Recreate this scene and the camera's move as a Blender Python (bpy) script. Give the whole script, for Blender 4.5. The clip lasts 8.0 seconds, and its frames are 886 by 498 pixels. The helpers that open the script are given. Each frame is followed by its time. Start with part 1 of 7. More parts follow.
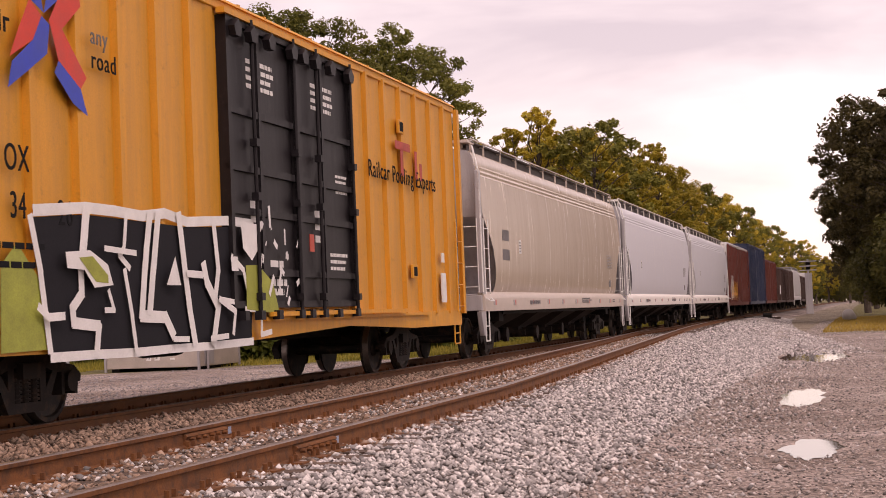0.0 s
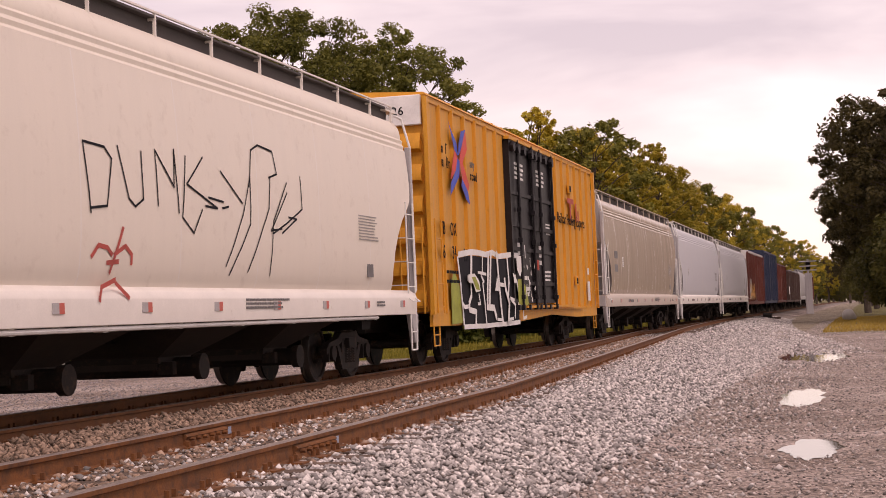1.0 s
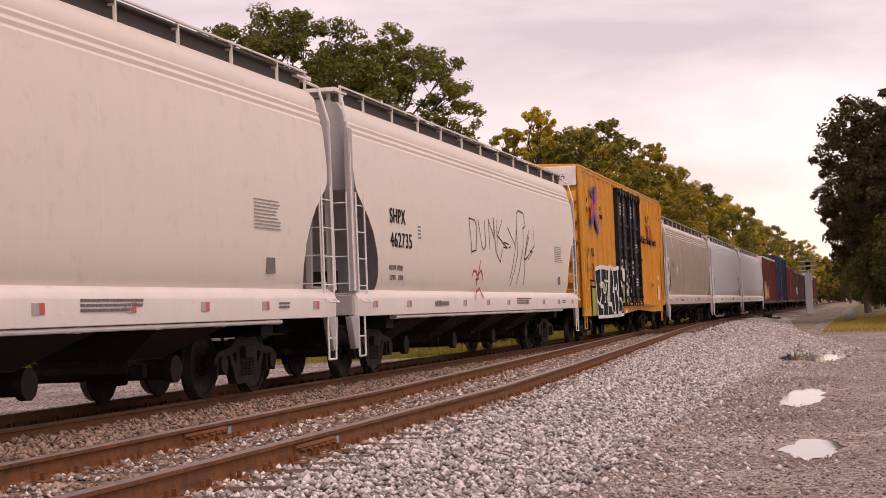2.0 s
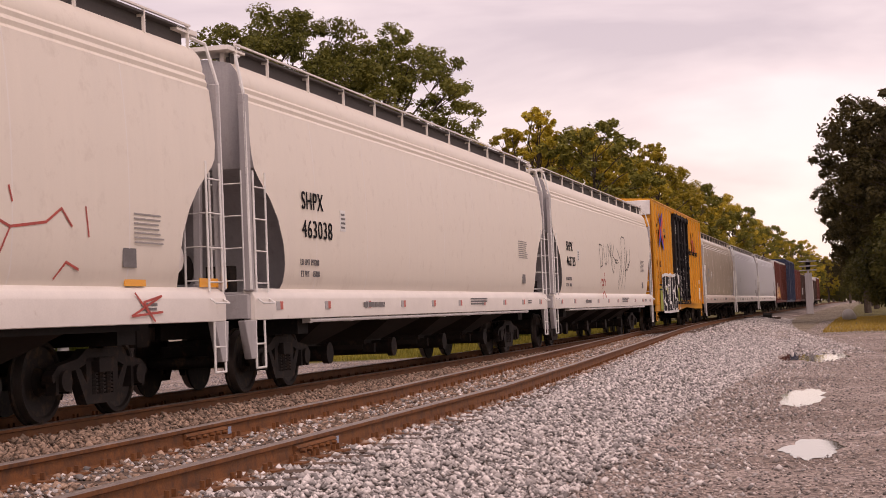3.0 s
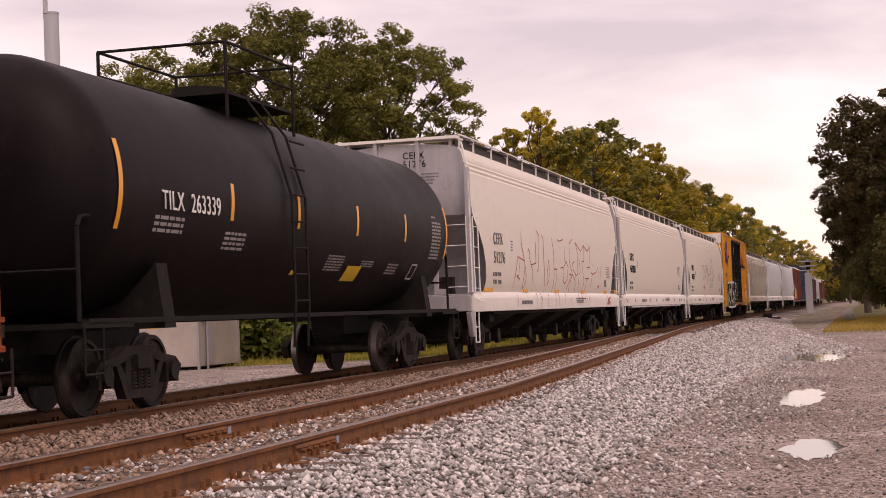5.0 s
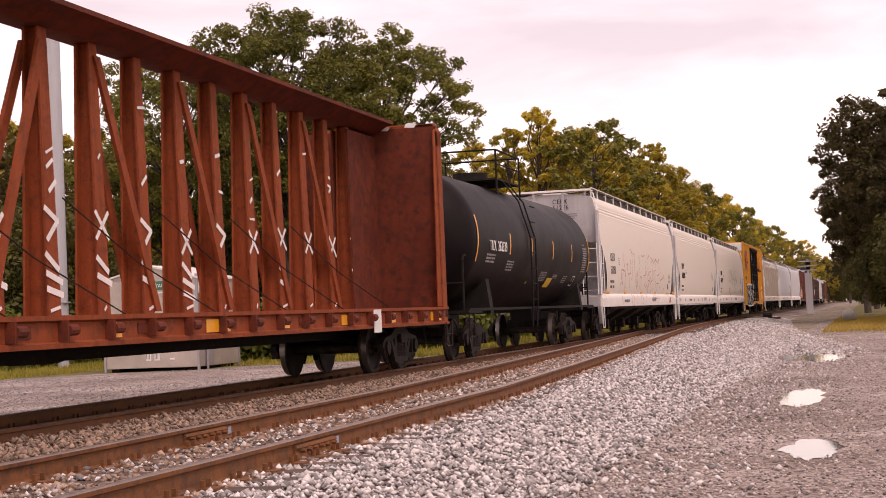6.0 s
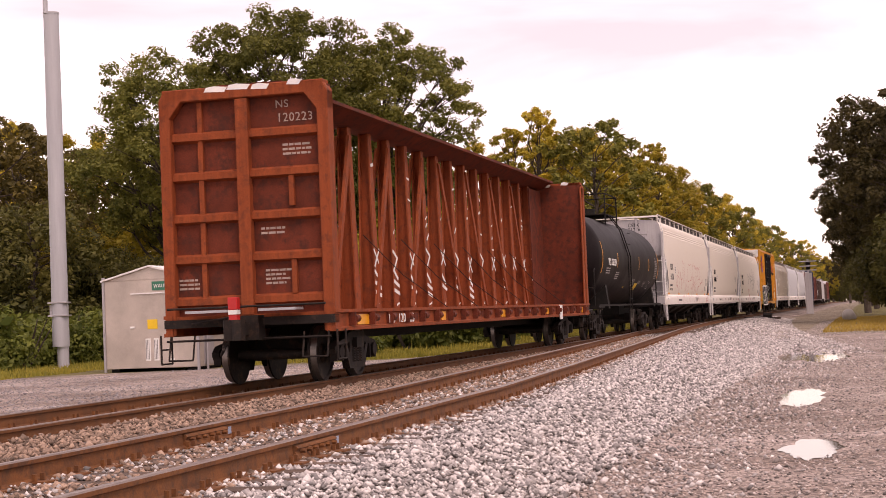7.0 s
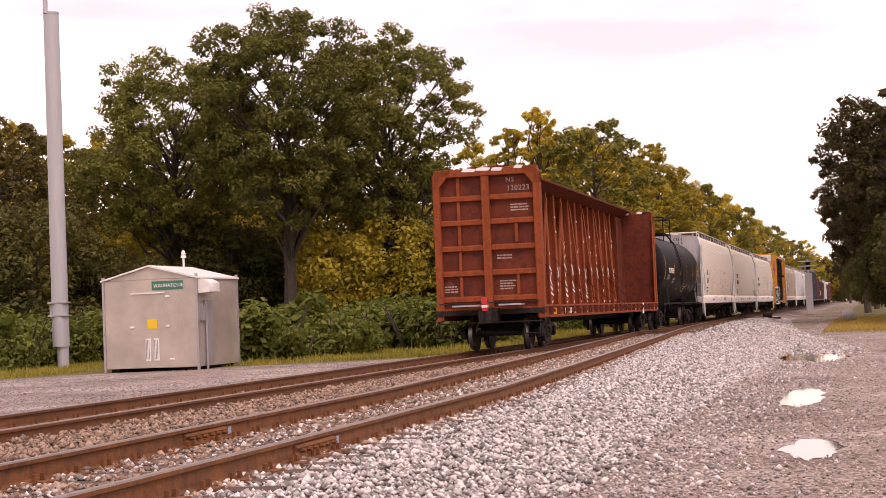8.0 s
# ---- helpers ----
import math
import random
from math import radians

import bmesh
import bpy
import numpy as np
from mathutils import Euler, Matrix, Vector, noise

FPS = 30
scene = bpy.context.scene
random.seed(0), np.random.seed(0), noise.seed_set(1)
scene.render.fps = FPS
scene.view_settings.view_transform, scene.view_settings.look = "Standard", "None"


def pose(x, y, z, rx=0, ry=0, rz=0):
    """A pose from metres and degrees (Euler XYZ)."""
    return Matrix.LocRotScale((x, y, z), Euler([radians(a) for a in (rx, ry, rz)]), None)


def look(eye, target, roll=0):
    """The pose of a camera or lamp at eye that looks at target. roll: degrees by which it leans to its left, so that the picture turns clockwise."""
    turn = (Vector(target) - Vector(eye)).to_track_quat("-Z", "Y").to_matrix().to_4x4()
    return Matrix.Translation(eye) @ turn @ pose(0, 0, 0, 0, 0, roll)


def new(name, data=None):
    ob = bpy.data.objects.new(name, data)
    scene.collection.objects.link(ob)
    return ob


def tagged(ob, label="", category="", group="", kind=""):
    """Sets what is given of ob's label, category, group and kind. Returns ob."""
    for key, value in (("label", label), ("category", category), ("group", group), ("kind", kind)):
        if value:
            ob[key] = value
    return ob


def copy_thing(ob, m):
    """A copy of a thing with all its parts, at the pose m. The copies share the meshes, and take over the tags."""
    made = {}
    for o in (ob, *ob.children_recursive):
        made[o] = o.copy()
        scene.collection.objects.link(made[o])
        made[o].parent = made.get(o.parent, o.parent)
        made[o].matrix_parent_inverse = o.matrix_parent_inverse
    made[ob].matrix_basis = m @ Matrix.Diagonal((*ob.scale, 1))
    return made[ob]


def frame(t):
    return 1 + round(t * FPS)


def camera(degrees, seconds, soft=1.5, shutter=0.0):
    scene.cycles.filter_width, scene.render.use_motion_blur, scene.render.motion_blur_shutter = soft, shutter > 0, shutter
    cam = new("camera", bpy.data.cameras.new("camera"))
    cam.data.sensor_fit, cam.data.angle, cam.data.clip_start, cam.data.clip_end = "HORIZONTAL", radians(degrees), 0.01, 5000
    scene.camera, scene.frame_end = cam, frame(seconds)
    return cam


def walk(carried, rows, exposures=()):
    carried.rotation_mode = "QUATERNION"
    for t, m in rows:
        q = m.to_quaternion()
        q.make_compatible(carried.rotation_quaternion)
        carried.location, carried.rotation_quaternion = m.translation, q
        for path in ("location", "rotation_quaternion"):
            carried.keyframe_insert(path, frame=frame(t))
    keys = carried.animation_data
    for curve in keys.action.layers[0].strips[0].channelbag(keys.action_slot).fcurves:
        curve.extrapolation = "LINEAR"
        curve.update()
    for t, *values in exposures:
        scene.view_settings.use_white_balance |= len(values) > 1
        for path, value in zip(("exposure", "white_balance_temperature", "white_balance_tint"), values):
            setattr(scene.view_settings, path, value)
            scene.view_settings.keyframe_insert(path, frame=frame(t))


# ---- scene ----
from math import sin, cos, pi

EYE = (0.0, 0.0, 0.9732)
cam = camera(31.2, 8.0, soft=0.5, shutter=0.03)
VIEW = look(EYE, (0.0, cos(0.0412), EYE[2] + sin(0.0412)), -2.35)
walk(cam, [(0.0, VIEW), (8.0, VIEW)], exposures=[(t, e, 7900, 32) for t, e in ((0.0, -0.07), (1.5, -0.18), (3.5, -0.25), (4.5, -0.27), (5.8, 0.06), (6.5, 0.18), (7.2, 0.24), (8.0, 0.29))])

SPEED = 16.376          # metres a second
GROUND = -0.52          # the gravel lot, below the rail heads

# ---- light ----
SUN_EL, SUN_ROT = 58.0, 200.0
world = bpy.data.worlds.new("overcast")
scene.world = world
world.use_nodes = True


def build_world():
    nt = world.node_tree
    nt.nodes.clear()
    out = nt.nodes.new("ShaderNodeOutputWorld")
    sky = nt.nodes.new("ShaderNodeTexSky")
    sky.sky_type = "NISHITA"
    sky.sun_disc = False
    sky.sun_elevation, sky.sun_rotation = radians(SUN_EL), radians(SUN_ROT)
    b1 = nt.nodes.new("ShaderNodeBackground")
    b1.inputs[1].default_value = 0.06
    nt.links.new(sky.outputs[0], b1.inputs[0])
    # cloud deck: soft grey bands in a bright white sheet
    tc = nt.nodes.new("ShaderNodeTexCoord")
    mp = nt.nodes.new("ShaderNodeMapping")
    mp.inputs["Scale"].default_value = (2.2, 2.2, 9.0)
    mp.inputs["Location"].default_value = (0.4, 0.0, 0.3)
    nz = nt.nodes.new("ShaderNodeTexNoise")
    nz.inputs["Scale"].default_value = 1.6
    nz.inputs["Detail"].default_value = 5.0
    nz.inputs["Roughness"].default_value = 0.5
    nz.inputs["Distortion"].default_value = 0.4
    rp = nt.nodes.new("ShaderNodeValToRGB")
    rp.color_ramp.elements[0].position, rp.color_ramp.elements[0].color = 0.34, (0.60, 0.545, 0.57, 1)
    rp.color_ramp.elements[1].position, rp.color_ramp.elements[1].color = 0.60, (1.0, 0.95, 0.95, 1)
    b2 = nt.nodes.new("ShaderNodeBackground")
    b2.inputs[1].default_value = 0.92
    add = nt.nodes.new("ShaderNodeAddShader")
    nt.links.new(tc.outputs["Generated"], mp.inputs[0])
    nt.links.new(mp.outputs[0], nz.inputs[0])
    nt.links.new(nz.outputs[0], rp.inputs[0])
    nt.links.new(rp.outputs[0], b2.inputs[0])
    nt.links.new(b1.outputs[0], add.inputs[0])
    nt.links.new(b2.outputs[0], add.inputs[1])
    nt.links.new(add.outputs[0], out.inputs[0])


build_world()
sun_data = bpy.data.lights.new("sun", "SUN")
sun_data.energy, sun_data.angle, sun_data.color = 1.4, radians(18), (1.0, 0.95, 0.9)
sun = new("sun", sun_data)
sun.matrix_world = look((0, 0, 0), (-0.35, 0.62, -0.85))

# ---- materials ----


def mat(name, color, rough=0.6, metal=0.0, vary=0.18, scale=3.0, fine=60.0, bump=0.15, bump_d=0.004, dirt=None, dirt_amt=0.0,
        streak=False, rand=0.0, rust=None, rust_at=0.66, spec=0.5, island=0.0, scratch=1.0):
    """Painted or raw surface: broad stains, fine grain, optional vertical streaks and a second colour in blotches."""
    m = bpy.data.materials.new(name)
    m.use_nodes = True
    nt = m.node_tree
    N, L = nt.nodes, nt.links
    bs = N["Principled BSDF"]
    bs.inputs["Roughness"].default_value = rough
    bs.inputs["Metallic"].default_value = metal
    bs.inputs["Specular IOR Level"].default_value = spec
    tc = N.new("ShaderNodeTexCoord")
    n1 = N.new("ShaderNodeTexNoise")
    n1.inputs["Scale"].default_value = scale
    n1.inputs["Detail"].default_value = 6
    n1.inputs["Roughness"].default_value = 0.65
    if streak:
        mp = N.new("ShaderNodeMapping")
        mp.inputs["Scale"].default_value = (3.0, 3.0, 0.22)
        L.new(tc.outputs["Object"], mp.inputs[0])
        L.new(mp.outputs[0], n1.inputs[0])
    else:
        L.new(tc.outputs["Object"], n1.inputs[0])
    n2 = N.new("ShaderNodeTexNoise")
    n2.inputs["Scale"].default_value = fine
    n2.inputs["Detail"].default_value = 4
    L.new(tc.outputs["Object"], n2.inputs[0])
    r1 = N.new("ShaderNodeMapRange")
    r1.inputs[1].default_value, r1.inputs[2].default_value = 0.3, 0.7
    r1.inputs[3].default_value, r1.inputs[4].default_value = 1 - vary, 1 + vary * 0.6
    L.new(n1.outputs[0], r1.inputs[0])
    r2 = N.new("ShaderNodeMapRange")
    r2.inputs[1].default_value, r2.inputs[2].default_value = 0.3, 0.7
    r2.inputs[3].default_value, r2.inputs[4].default_value = 1 - vary * 0.5, 1 + vary * 0.4
    L.new(n2.outputs[0], r2.inputs[0])
    mul = N.new("ShaderNodeMath")
    mul.operation = "MULTIPLY"
    L.new(r1.outputs[0], mul.inputs[0])
    L.new(r2.outputs[0], mul.inputs[1])
    val = mul.outputs[0]
    for amount, node, socket in ((rand, "ShaderNodeObjectInfo", "Random"), (island, "ShaderNodeNewGeometry", "Random Per Island")):
        if amount:
            oi = N.new(node)
            r3 = N.new("ShaderNodeMapRange")
            r3.inputs[3].default_value, r3.inputs[4].default_value = 1 - amount, 1 + amount
            L.new(oi.outputs[socket], r3.inputs[0])
            m2 = N.new("ShaderNodeMath")
            m2.operation = "MULTIPLY"
            L.new(val, m2.inputs[0])
            L.new(r3.outputs[0], m2.inputs[1])
            val = m2.outputs[0]
    vm = N.new("ShaderNodeVectorMath")
    vm.operation = "SCALE"
    vm.inputs[0].default_value = color
    L.new(val, vm.inputs[3])
    col = vm.outputs[0]
    if rust or dirt:
        n3 = N.new("ShaderNodeTexNoise")
        n3.inputs["Scale"].default_value = scale * 2.3
        n3.inputs["Detail"].default_value = 8
        n3.inputs["Roughness"].default_value = 0.7
        L.new(tc.outputs["Object"], n3.inputs[0])
        r4 = N.new("ShaderNodeMapRange")
        r4.inputs[1].default_value, r4.inputs[2].default_value = rust_at - 0.04, rust_at + 0.1
        r4.inputs[3].default_value, r4.inputs[4].default_value = 0, dirt_amt or 0.8
        L.new(n3.outputs[0], r4.inputs[0])
        mx = N.new("ShaderNodeMix")
        mx.data_type = "RGBA"
        L.new(r4.outputs[0], mx.inputs[0])
        L.new(col, mx.inputs[6])
        mx.inputs[7].default_value = (*(rust or dirt), 1)
        col = mx.outputs[2]
    L.new(col, bs.inputs["Base Color"])
    if bump:
        bp = N.new("ShaderNodeBump")
        bp.inputs["Strength"].default_value = bump
        bp.inputs["Distance"].default_value = bump_d
        L.new(n2.outputs[0], bp.inputs["Height"])
        L.new(bp.outputs[0], bs.inputs["Normal"])
    rr = N.new("ShaderNodeMapRange")
    rr.inputs[3].default_value, rr.inputs[4].default_value = max(0.03, rough - 0.12), min(1, rough + 0.12)
    L.new(n1.outputs[0], rr.inputs[0])
    L.new(rr.outputs[0], bs.inputs["Roughness"])
    return m


RUST = (0.16, 0.06, 0.025)
M = dict(
    yellow=mat("yellow_paint", (0.68, 0.305, 0.033), 0.5, spec=0.3, vary=0.14, streak=True, dirt=(0.25, 0.12, 0.03), dirt_amt=0.35, rust_at=0.62),
    black_door=mat("black_door_paint", (0.013, 0.0105, 0.0125), 0.5, spec=0.25, vary=0.3, streak=True, dirt=(0.05, 0.045, 0.04), dirt_amt=0.35, rust_at=0.6),
    white_roof=mat("galvanised_white", (0.72, 0.70, 0.68), 0.5, vary=0.15),
    white=mat("hopper_white", (0.76, 0.69, 0.605), 0.42, vary=0.03, streak=True, scale=1.6, dirt=(0.42, 0.33, 0.26), dirt_amt=0.22, rust_at=0.6, bump=0.05),
    white2=mat("sill_white", (0.78, 0.73, 0.68), 0.45, vary=0.07, scale=2.0, dirt=(0.3, 0.2, 0.14), dirt_amt=0.4, rust_at=0.66, bump=0.05),
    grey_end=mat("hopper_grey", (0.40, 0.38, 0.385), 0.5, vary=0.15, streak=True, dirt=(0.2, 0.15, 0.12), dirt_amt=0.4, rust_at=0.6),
    tan=mat("hopper_tan", (0.54, 0.445, 0.36), 0.24, vary=0.08, streak=True, scale=1.6, dirt=(0.25, 0.18, 0.13), dirt_amt=0.3, rust_at=0.62, bump=0.05),
    tan_sill=mat("tan_sill", (0.55, 0.47, 0.41), 0.45, vary=0.1, dirt=(0.25, 0.18, 0.13), dirt_amt=0.4, rust_at=0.64),
    pale=mat("hopper_pale_grey", (0.62, 0.62, 0.66), 0.4, vary=0.08, streak=True, bump=0.05),
    tank=mat("tank_black", (0.0105, 0.0072, 0.0078), 0.5, spec=0.1, vary=0.2, scale=1.2, dirt=(0.03, 0.024, 0.022), dirt_amt=0.35, rust_at=0.6, bump=0.06),
    red=mat("oxide_red", (0.27, 0.060, 0.020), 0.75, spec=0.2, vary=0.28, streak=True, dirt=(0.12, 0.035, 0.018), dirt_amt=0.7, rust_at=0.55),
    red_dark=mat("rusty_panel", (0.15, 0.032, 0.016), 0.8, spec=0.2, vary=0.4, scale=2.0, dirt=(0.06, 0.02, 0.014), dirt_amt=0.8, rust_at=0.52),
    # far boxcar paints, darkened to include the shade of trees along the line
    car_red=mat("boxcar_red_shaded", (0.15, 0.032, 0.02), 0.6, vary=0.25, streak=True),
    car_blue=mat("boxcar_blue_shaded", (0.022, 0.034, 0.08), 0.55, vary=0.25, streak=True),
    car_dark=mat("gondola_dark", (0.07, 0.035, 0.028), 0.7, vary=0.3, streak=True),
    under=mat("underframe_black", (0.012, 0.010, 0.009), 0.8, spec=0.2, vary=0.35, dirt=(0.04, 0.025, 0.018), dirt_amt=0.6, rust_at=0.58),
    chute=mat("chute_grey_brown", (0.038, 0.029, 0.024), 0.8, spec=0.2, vary=0.35, dirt=(0.03, 0.022, 0.02), dirt_amt=0.8, rust_at=0.5),
    truck=mat("truck_cast_steel", (0.018, 0.013, 0.011), 0.75, spec=0.25, vary=0.35, dirt=(0.07, 0.04, 0.025), dirt_amt=0.6, rust_at=0.56),
    wheel=mat("wheel_steel", (0.02, 0.015, 0.013), 0.65, metal=0.1, spec=0.25, vary=0.4, dirt=(0.10, 0.06, 0.035), dirt_amt=0.6, rust_at=0.55),
    tread=mat("wheel_tread", (0.25, 0.22, 0.20), 0.4, metal=0.9, vary=0.2),
    railtop=mat("rail_head_worn", (0.24, 0.18, 0.15), 0.4, metal=0.65, vary=0.3, scale=8),
    railrust=mat("rail_rust", (0.20, 0.072, 0.020), 0.85, vary=0.35, scale=4, fine=90, bump=0.5, dirt=(0.07, 0.03, 0.016), dirt_amt=0.7, rust_at=0.52),
    railfar=mat("rail_rust_dark", (0.155, 0.058, 0.018), 0.85, vary=0.35, scale=4, fine=90, bump=0.5),
    tie=mat("tie_wood", (0.105, 0.066, 0.047), 0.9, vary=0.4, scale=5, rand=0.35, bump=0.6, bump_d=0.01),
    stone=mat("ballast_stone", (0.47, 0.435, 0.42), 0.85, vary=0.2, scale=9, island=0.7, bump=0.5, bump_d=0.01),
    bed=mat("ballast_bed", (0.26, 0.215, 0.20), 0.95, vary=0.45, scale=1.5, fine=28, bump=1.0, bump_d=0.05),
    lamp_white=mat("stencil_white", (0.75, 0.74, 0.72), 0.6, vary=0.12),
    ink=mat("stencil_black", (0.012, 0.012, 0.014), 0.8, spec=0.1, vary=0.2),
    stencil_grey=mat("stencil_grey", (0.34, 0.32, 0.31), 0.8, vary=0.2, spec=0.2),
    stencil_faded=mat("stencil_faded_white", (0.42, 0.33, 0.28), 0.8, vary=0.3, spec=0.2),
    stone_brown=mat("ballast_rusty", (0.28, 0.19, 0.14), 0.9, vary=0.25, scale=9, island=0.6, bump=0.5, bump_d=0.01),
    stone_pad=mat("hut_pad_stone", (0.30, 0.275, 0.28), 0.9, vary=0.2, scale=9, island=0.35, bump=0.4, bump_d=0.008),
    stone_lot=mat("lot_gravel_stone", (0.36, 0.31, 0.285), 0.9, vary=0.2, scale=9, island=0.75, bump=0.4, bump_d=0.008),
    ink_soft=mat("stencil_faded", (0.16, 0.15, 0.15), 0.7, vary=0.3),
    orange=mat("reflector_amber", (0.85, 0.36, 0.02), 0.35, vary=0.1),
    reflect_red=mat("reflector_red", (0.55, 0.08, 0.05), 0.35, vary=0.1),
    spray_red=mat("spray_red", (0.50, 0.085, 0.065), 0.7, vary=0.3),
    spray_black=mat("spray_black", (0.018, 0.018, 0.022), 0.8, spec=0.15, vary=0.2),
    spray_white=mat("spray_white", (0.78, 0.77, 0.75), 0.65, vary=0.12),
    spray_green=mat("spray_green", (0.33, 0.36, 0.06), 0.7, vary=0.25),
    logo_blue=mat("logo_blue", (0.012, 0.045, 0.45), 0.5, vary=0.15),
    logo_red=mat("logo_red", (0.66, 0.035, 0.012), 0.5, vary=0.15),
    metal=mat("brushed_aluminium", (0.50, 0.435, 0.385), 0.4, metal=0.55, vary=0.22, scale=1.1, bump=0.05),
    metal_dark=mat("aluminium_side", (0.40, 0.38, 0.39), 0.5, metal=0.55, vary=0.16, streak=True, scale=5),
    galv=mat("galvanised_pole", (0.42, 0.42, 0.44), 0.5, metal=0.35, vary=0.1, streak=True),
    concrete=mat("concrete", (0.42, 0.39, 0.36), 0.9, vary=0.2, scale=3),
    sign_green=mat("sign_green", (0.02, 0.16, 0.10), 0.5, vary=0.1),
    label_yellow=mat("label_yellow", (0.75, 0.48, 0.02), 0.5, vary=0.1),
    bark=mat("bark", (0.075, 0.055, 0.042), 0.95, vary=0.4, scale=4, bump=0.8, bump_d=0.03),
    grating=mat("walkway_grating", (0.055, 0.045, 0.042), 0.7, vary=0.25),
    lens_red=mat("marker_red", (0.5, 0.02, 0.02), 0.3, vary=0.1),
    bluepaint=mat("paint_mark_blue", (0.30, 0.36, 0.48), 0.7, vary=0.25),
)


def leaf_mat(name, a, b, trans=0.38):
    m = bpy.data.materials.new(name)
    m.use_nodes = True
    N, L = m.node_tree.nodes, m.node_tree.links
    bs = N["Principled BSDF"]
    bs.inputs["Roughness"].default_value = 0.6
    bs.inputs["Specular IOR Level"].default_value = 0.25
    g = N.new("ShaderNodeNewGeometry")
    oi = N.new("ShaderNodeObjectInfo")
    tc = N.new("ShaderNodeTexCoord")
    nz = N.new("ShaderNodeTexNoise")
    nz.inputs["Scale"].default_value = 0.35
    L.new(tc.outputs["Object"], nz.inputs[0])
    ad = N.new("ShaderNodeMath")
    ad.operation = "MULTIPLY_ADD"
    ad.inputs[1].default_value = 0.55
    L.new(g.outputs["Random Per Island"], ad.inputs[0])
    mr = N.new("ShaderNodeMapRange")
    mr.inputs[1].default_value, mr.inputs[2].default_value = 0.3, 0.75
    mr.inputs[3].default_value, mr.inputs[4].default_value = -0.1, 0.55
    L.new(nz.outputs[0], mr.inputs[0])
    L.new(mr.outputs[0], ad.inputs[2])
    mx = N.new("ShaderNodeMix")
    mx.data_type = "RGBA"
    mx.inputs[6].default_value, mx.inputs[7].default_value = (*a, 1), (*b, 1)
    L.new(ad.outputs[0], mx.inputs[0])
    vm = N.new("ShaderNodeVectorMath")
    vm.operation = "SCALE"
    r = N.new("ShaderNodeMapRange")
    r.inputs[3].default_value, r.inputs[4].default_value = 0.8, 1.2
    L.new(oi.outputs["Random"], r.inputs[0])
    L.new(mx.outputs[2], vm.inputs[0])
    L.new(r.outputs[0], vm.inputs[3])
    L.new(vm.outputs[0], bs.inputs["Base Color"])
    tr = N.new("ShaderNodeBsdfTranslucent")
    L.new(vm.outputs[0], tr.inputs[0])
    ms = N.new("ShaderNodeMixShader")
    ms.inputs[0].default_value = trans
    L.new(bs.outputs[0], ms.inputs[1])
    L.new(tr.outputs[0], ms.inputs[2])
    L.new(ms.outputs[0], N["Material Output"].inputs[0])
    return m


M["leaf_oak"] = leaf_mat("leaves_oak", (0.085, 0.098, 0.023), (0.27, 0.25, 0.052))
M["leaf_yellow"] = leaf_mat("leaves_turning", (0.27, 0.24, 0.035), (0.62, 0.45, 0.055), 0.45)
M["leaf_brown"] = leaf_mat("leaves_brownish", (0.06, 0.055, 0.02), (0.24, 0.175, 0.04))
M["leaf_bush"] = leaf_mat("leaves_bush", (0.08, 0.11, 0.022), (0.24, 0.25, 0.045))
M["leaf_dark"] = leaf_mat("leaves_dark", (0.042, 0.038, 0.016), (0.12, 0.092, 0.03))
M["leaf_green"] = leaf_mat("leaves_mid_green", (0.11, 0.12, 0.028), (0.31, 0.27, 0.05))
# the dark woodland interior is painted into this leaf colour
M["leaf_shade"] = leaf_mat("leaves_understory_shade", (0.045, 0.05, 0.016), (0.15, 0.13, 0.03))
M["grass_dry"] = leaf_mat("dry_grass_blades", (0.30, 0.19, 0.045), (0.55, 0.38, 0.08))
M["grass"] = leaf_mat("grass_blades", (0.17, 0.17, 0.03), (0.42, 0.34, 0.06))


def water_mat():
    m = bpy.data.materials.new("puddle_water")
    m.use_nodes = True
    bs = m.node_tree.nodes["Principled BSDF"]
    bs.inputs["Base Color"].default_value = (0.10, 0.08, 0.07, 1)
    bs.inputs["Roughness"].default_value = 0.04
    bs.inputs["IOR"].default_value = 1.33
    bs.inputs["Specular IOR Level"].default_value = 0.9
    return m


M["water"] = water_mat()


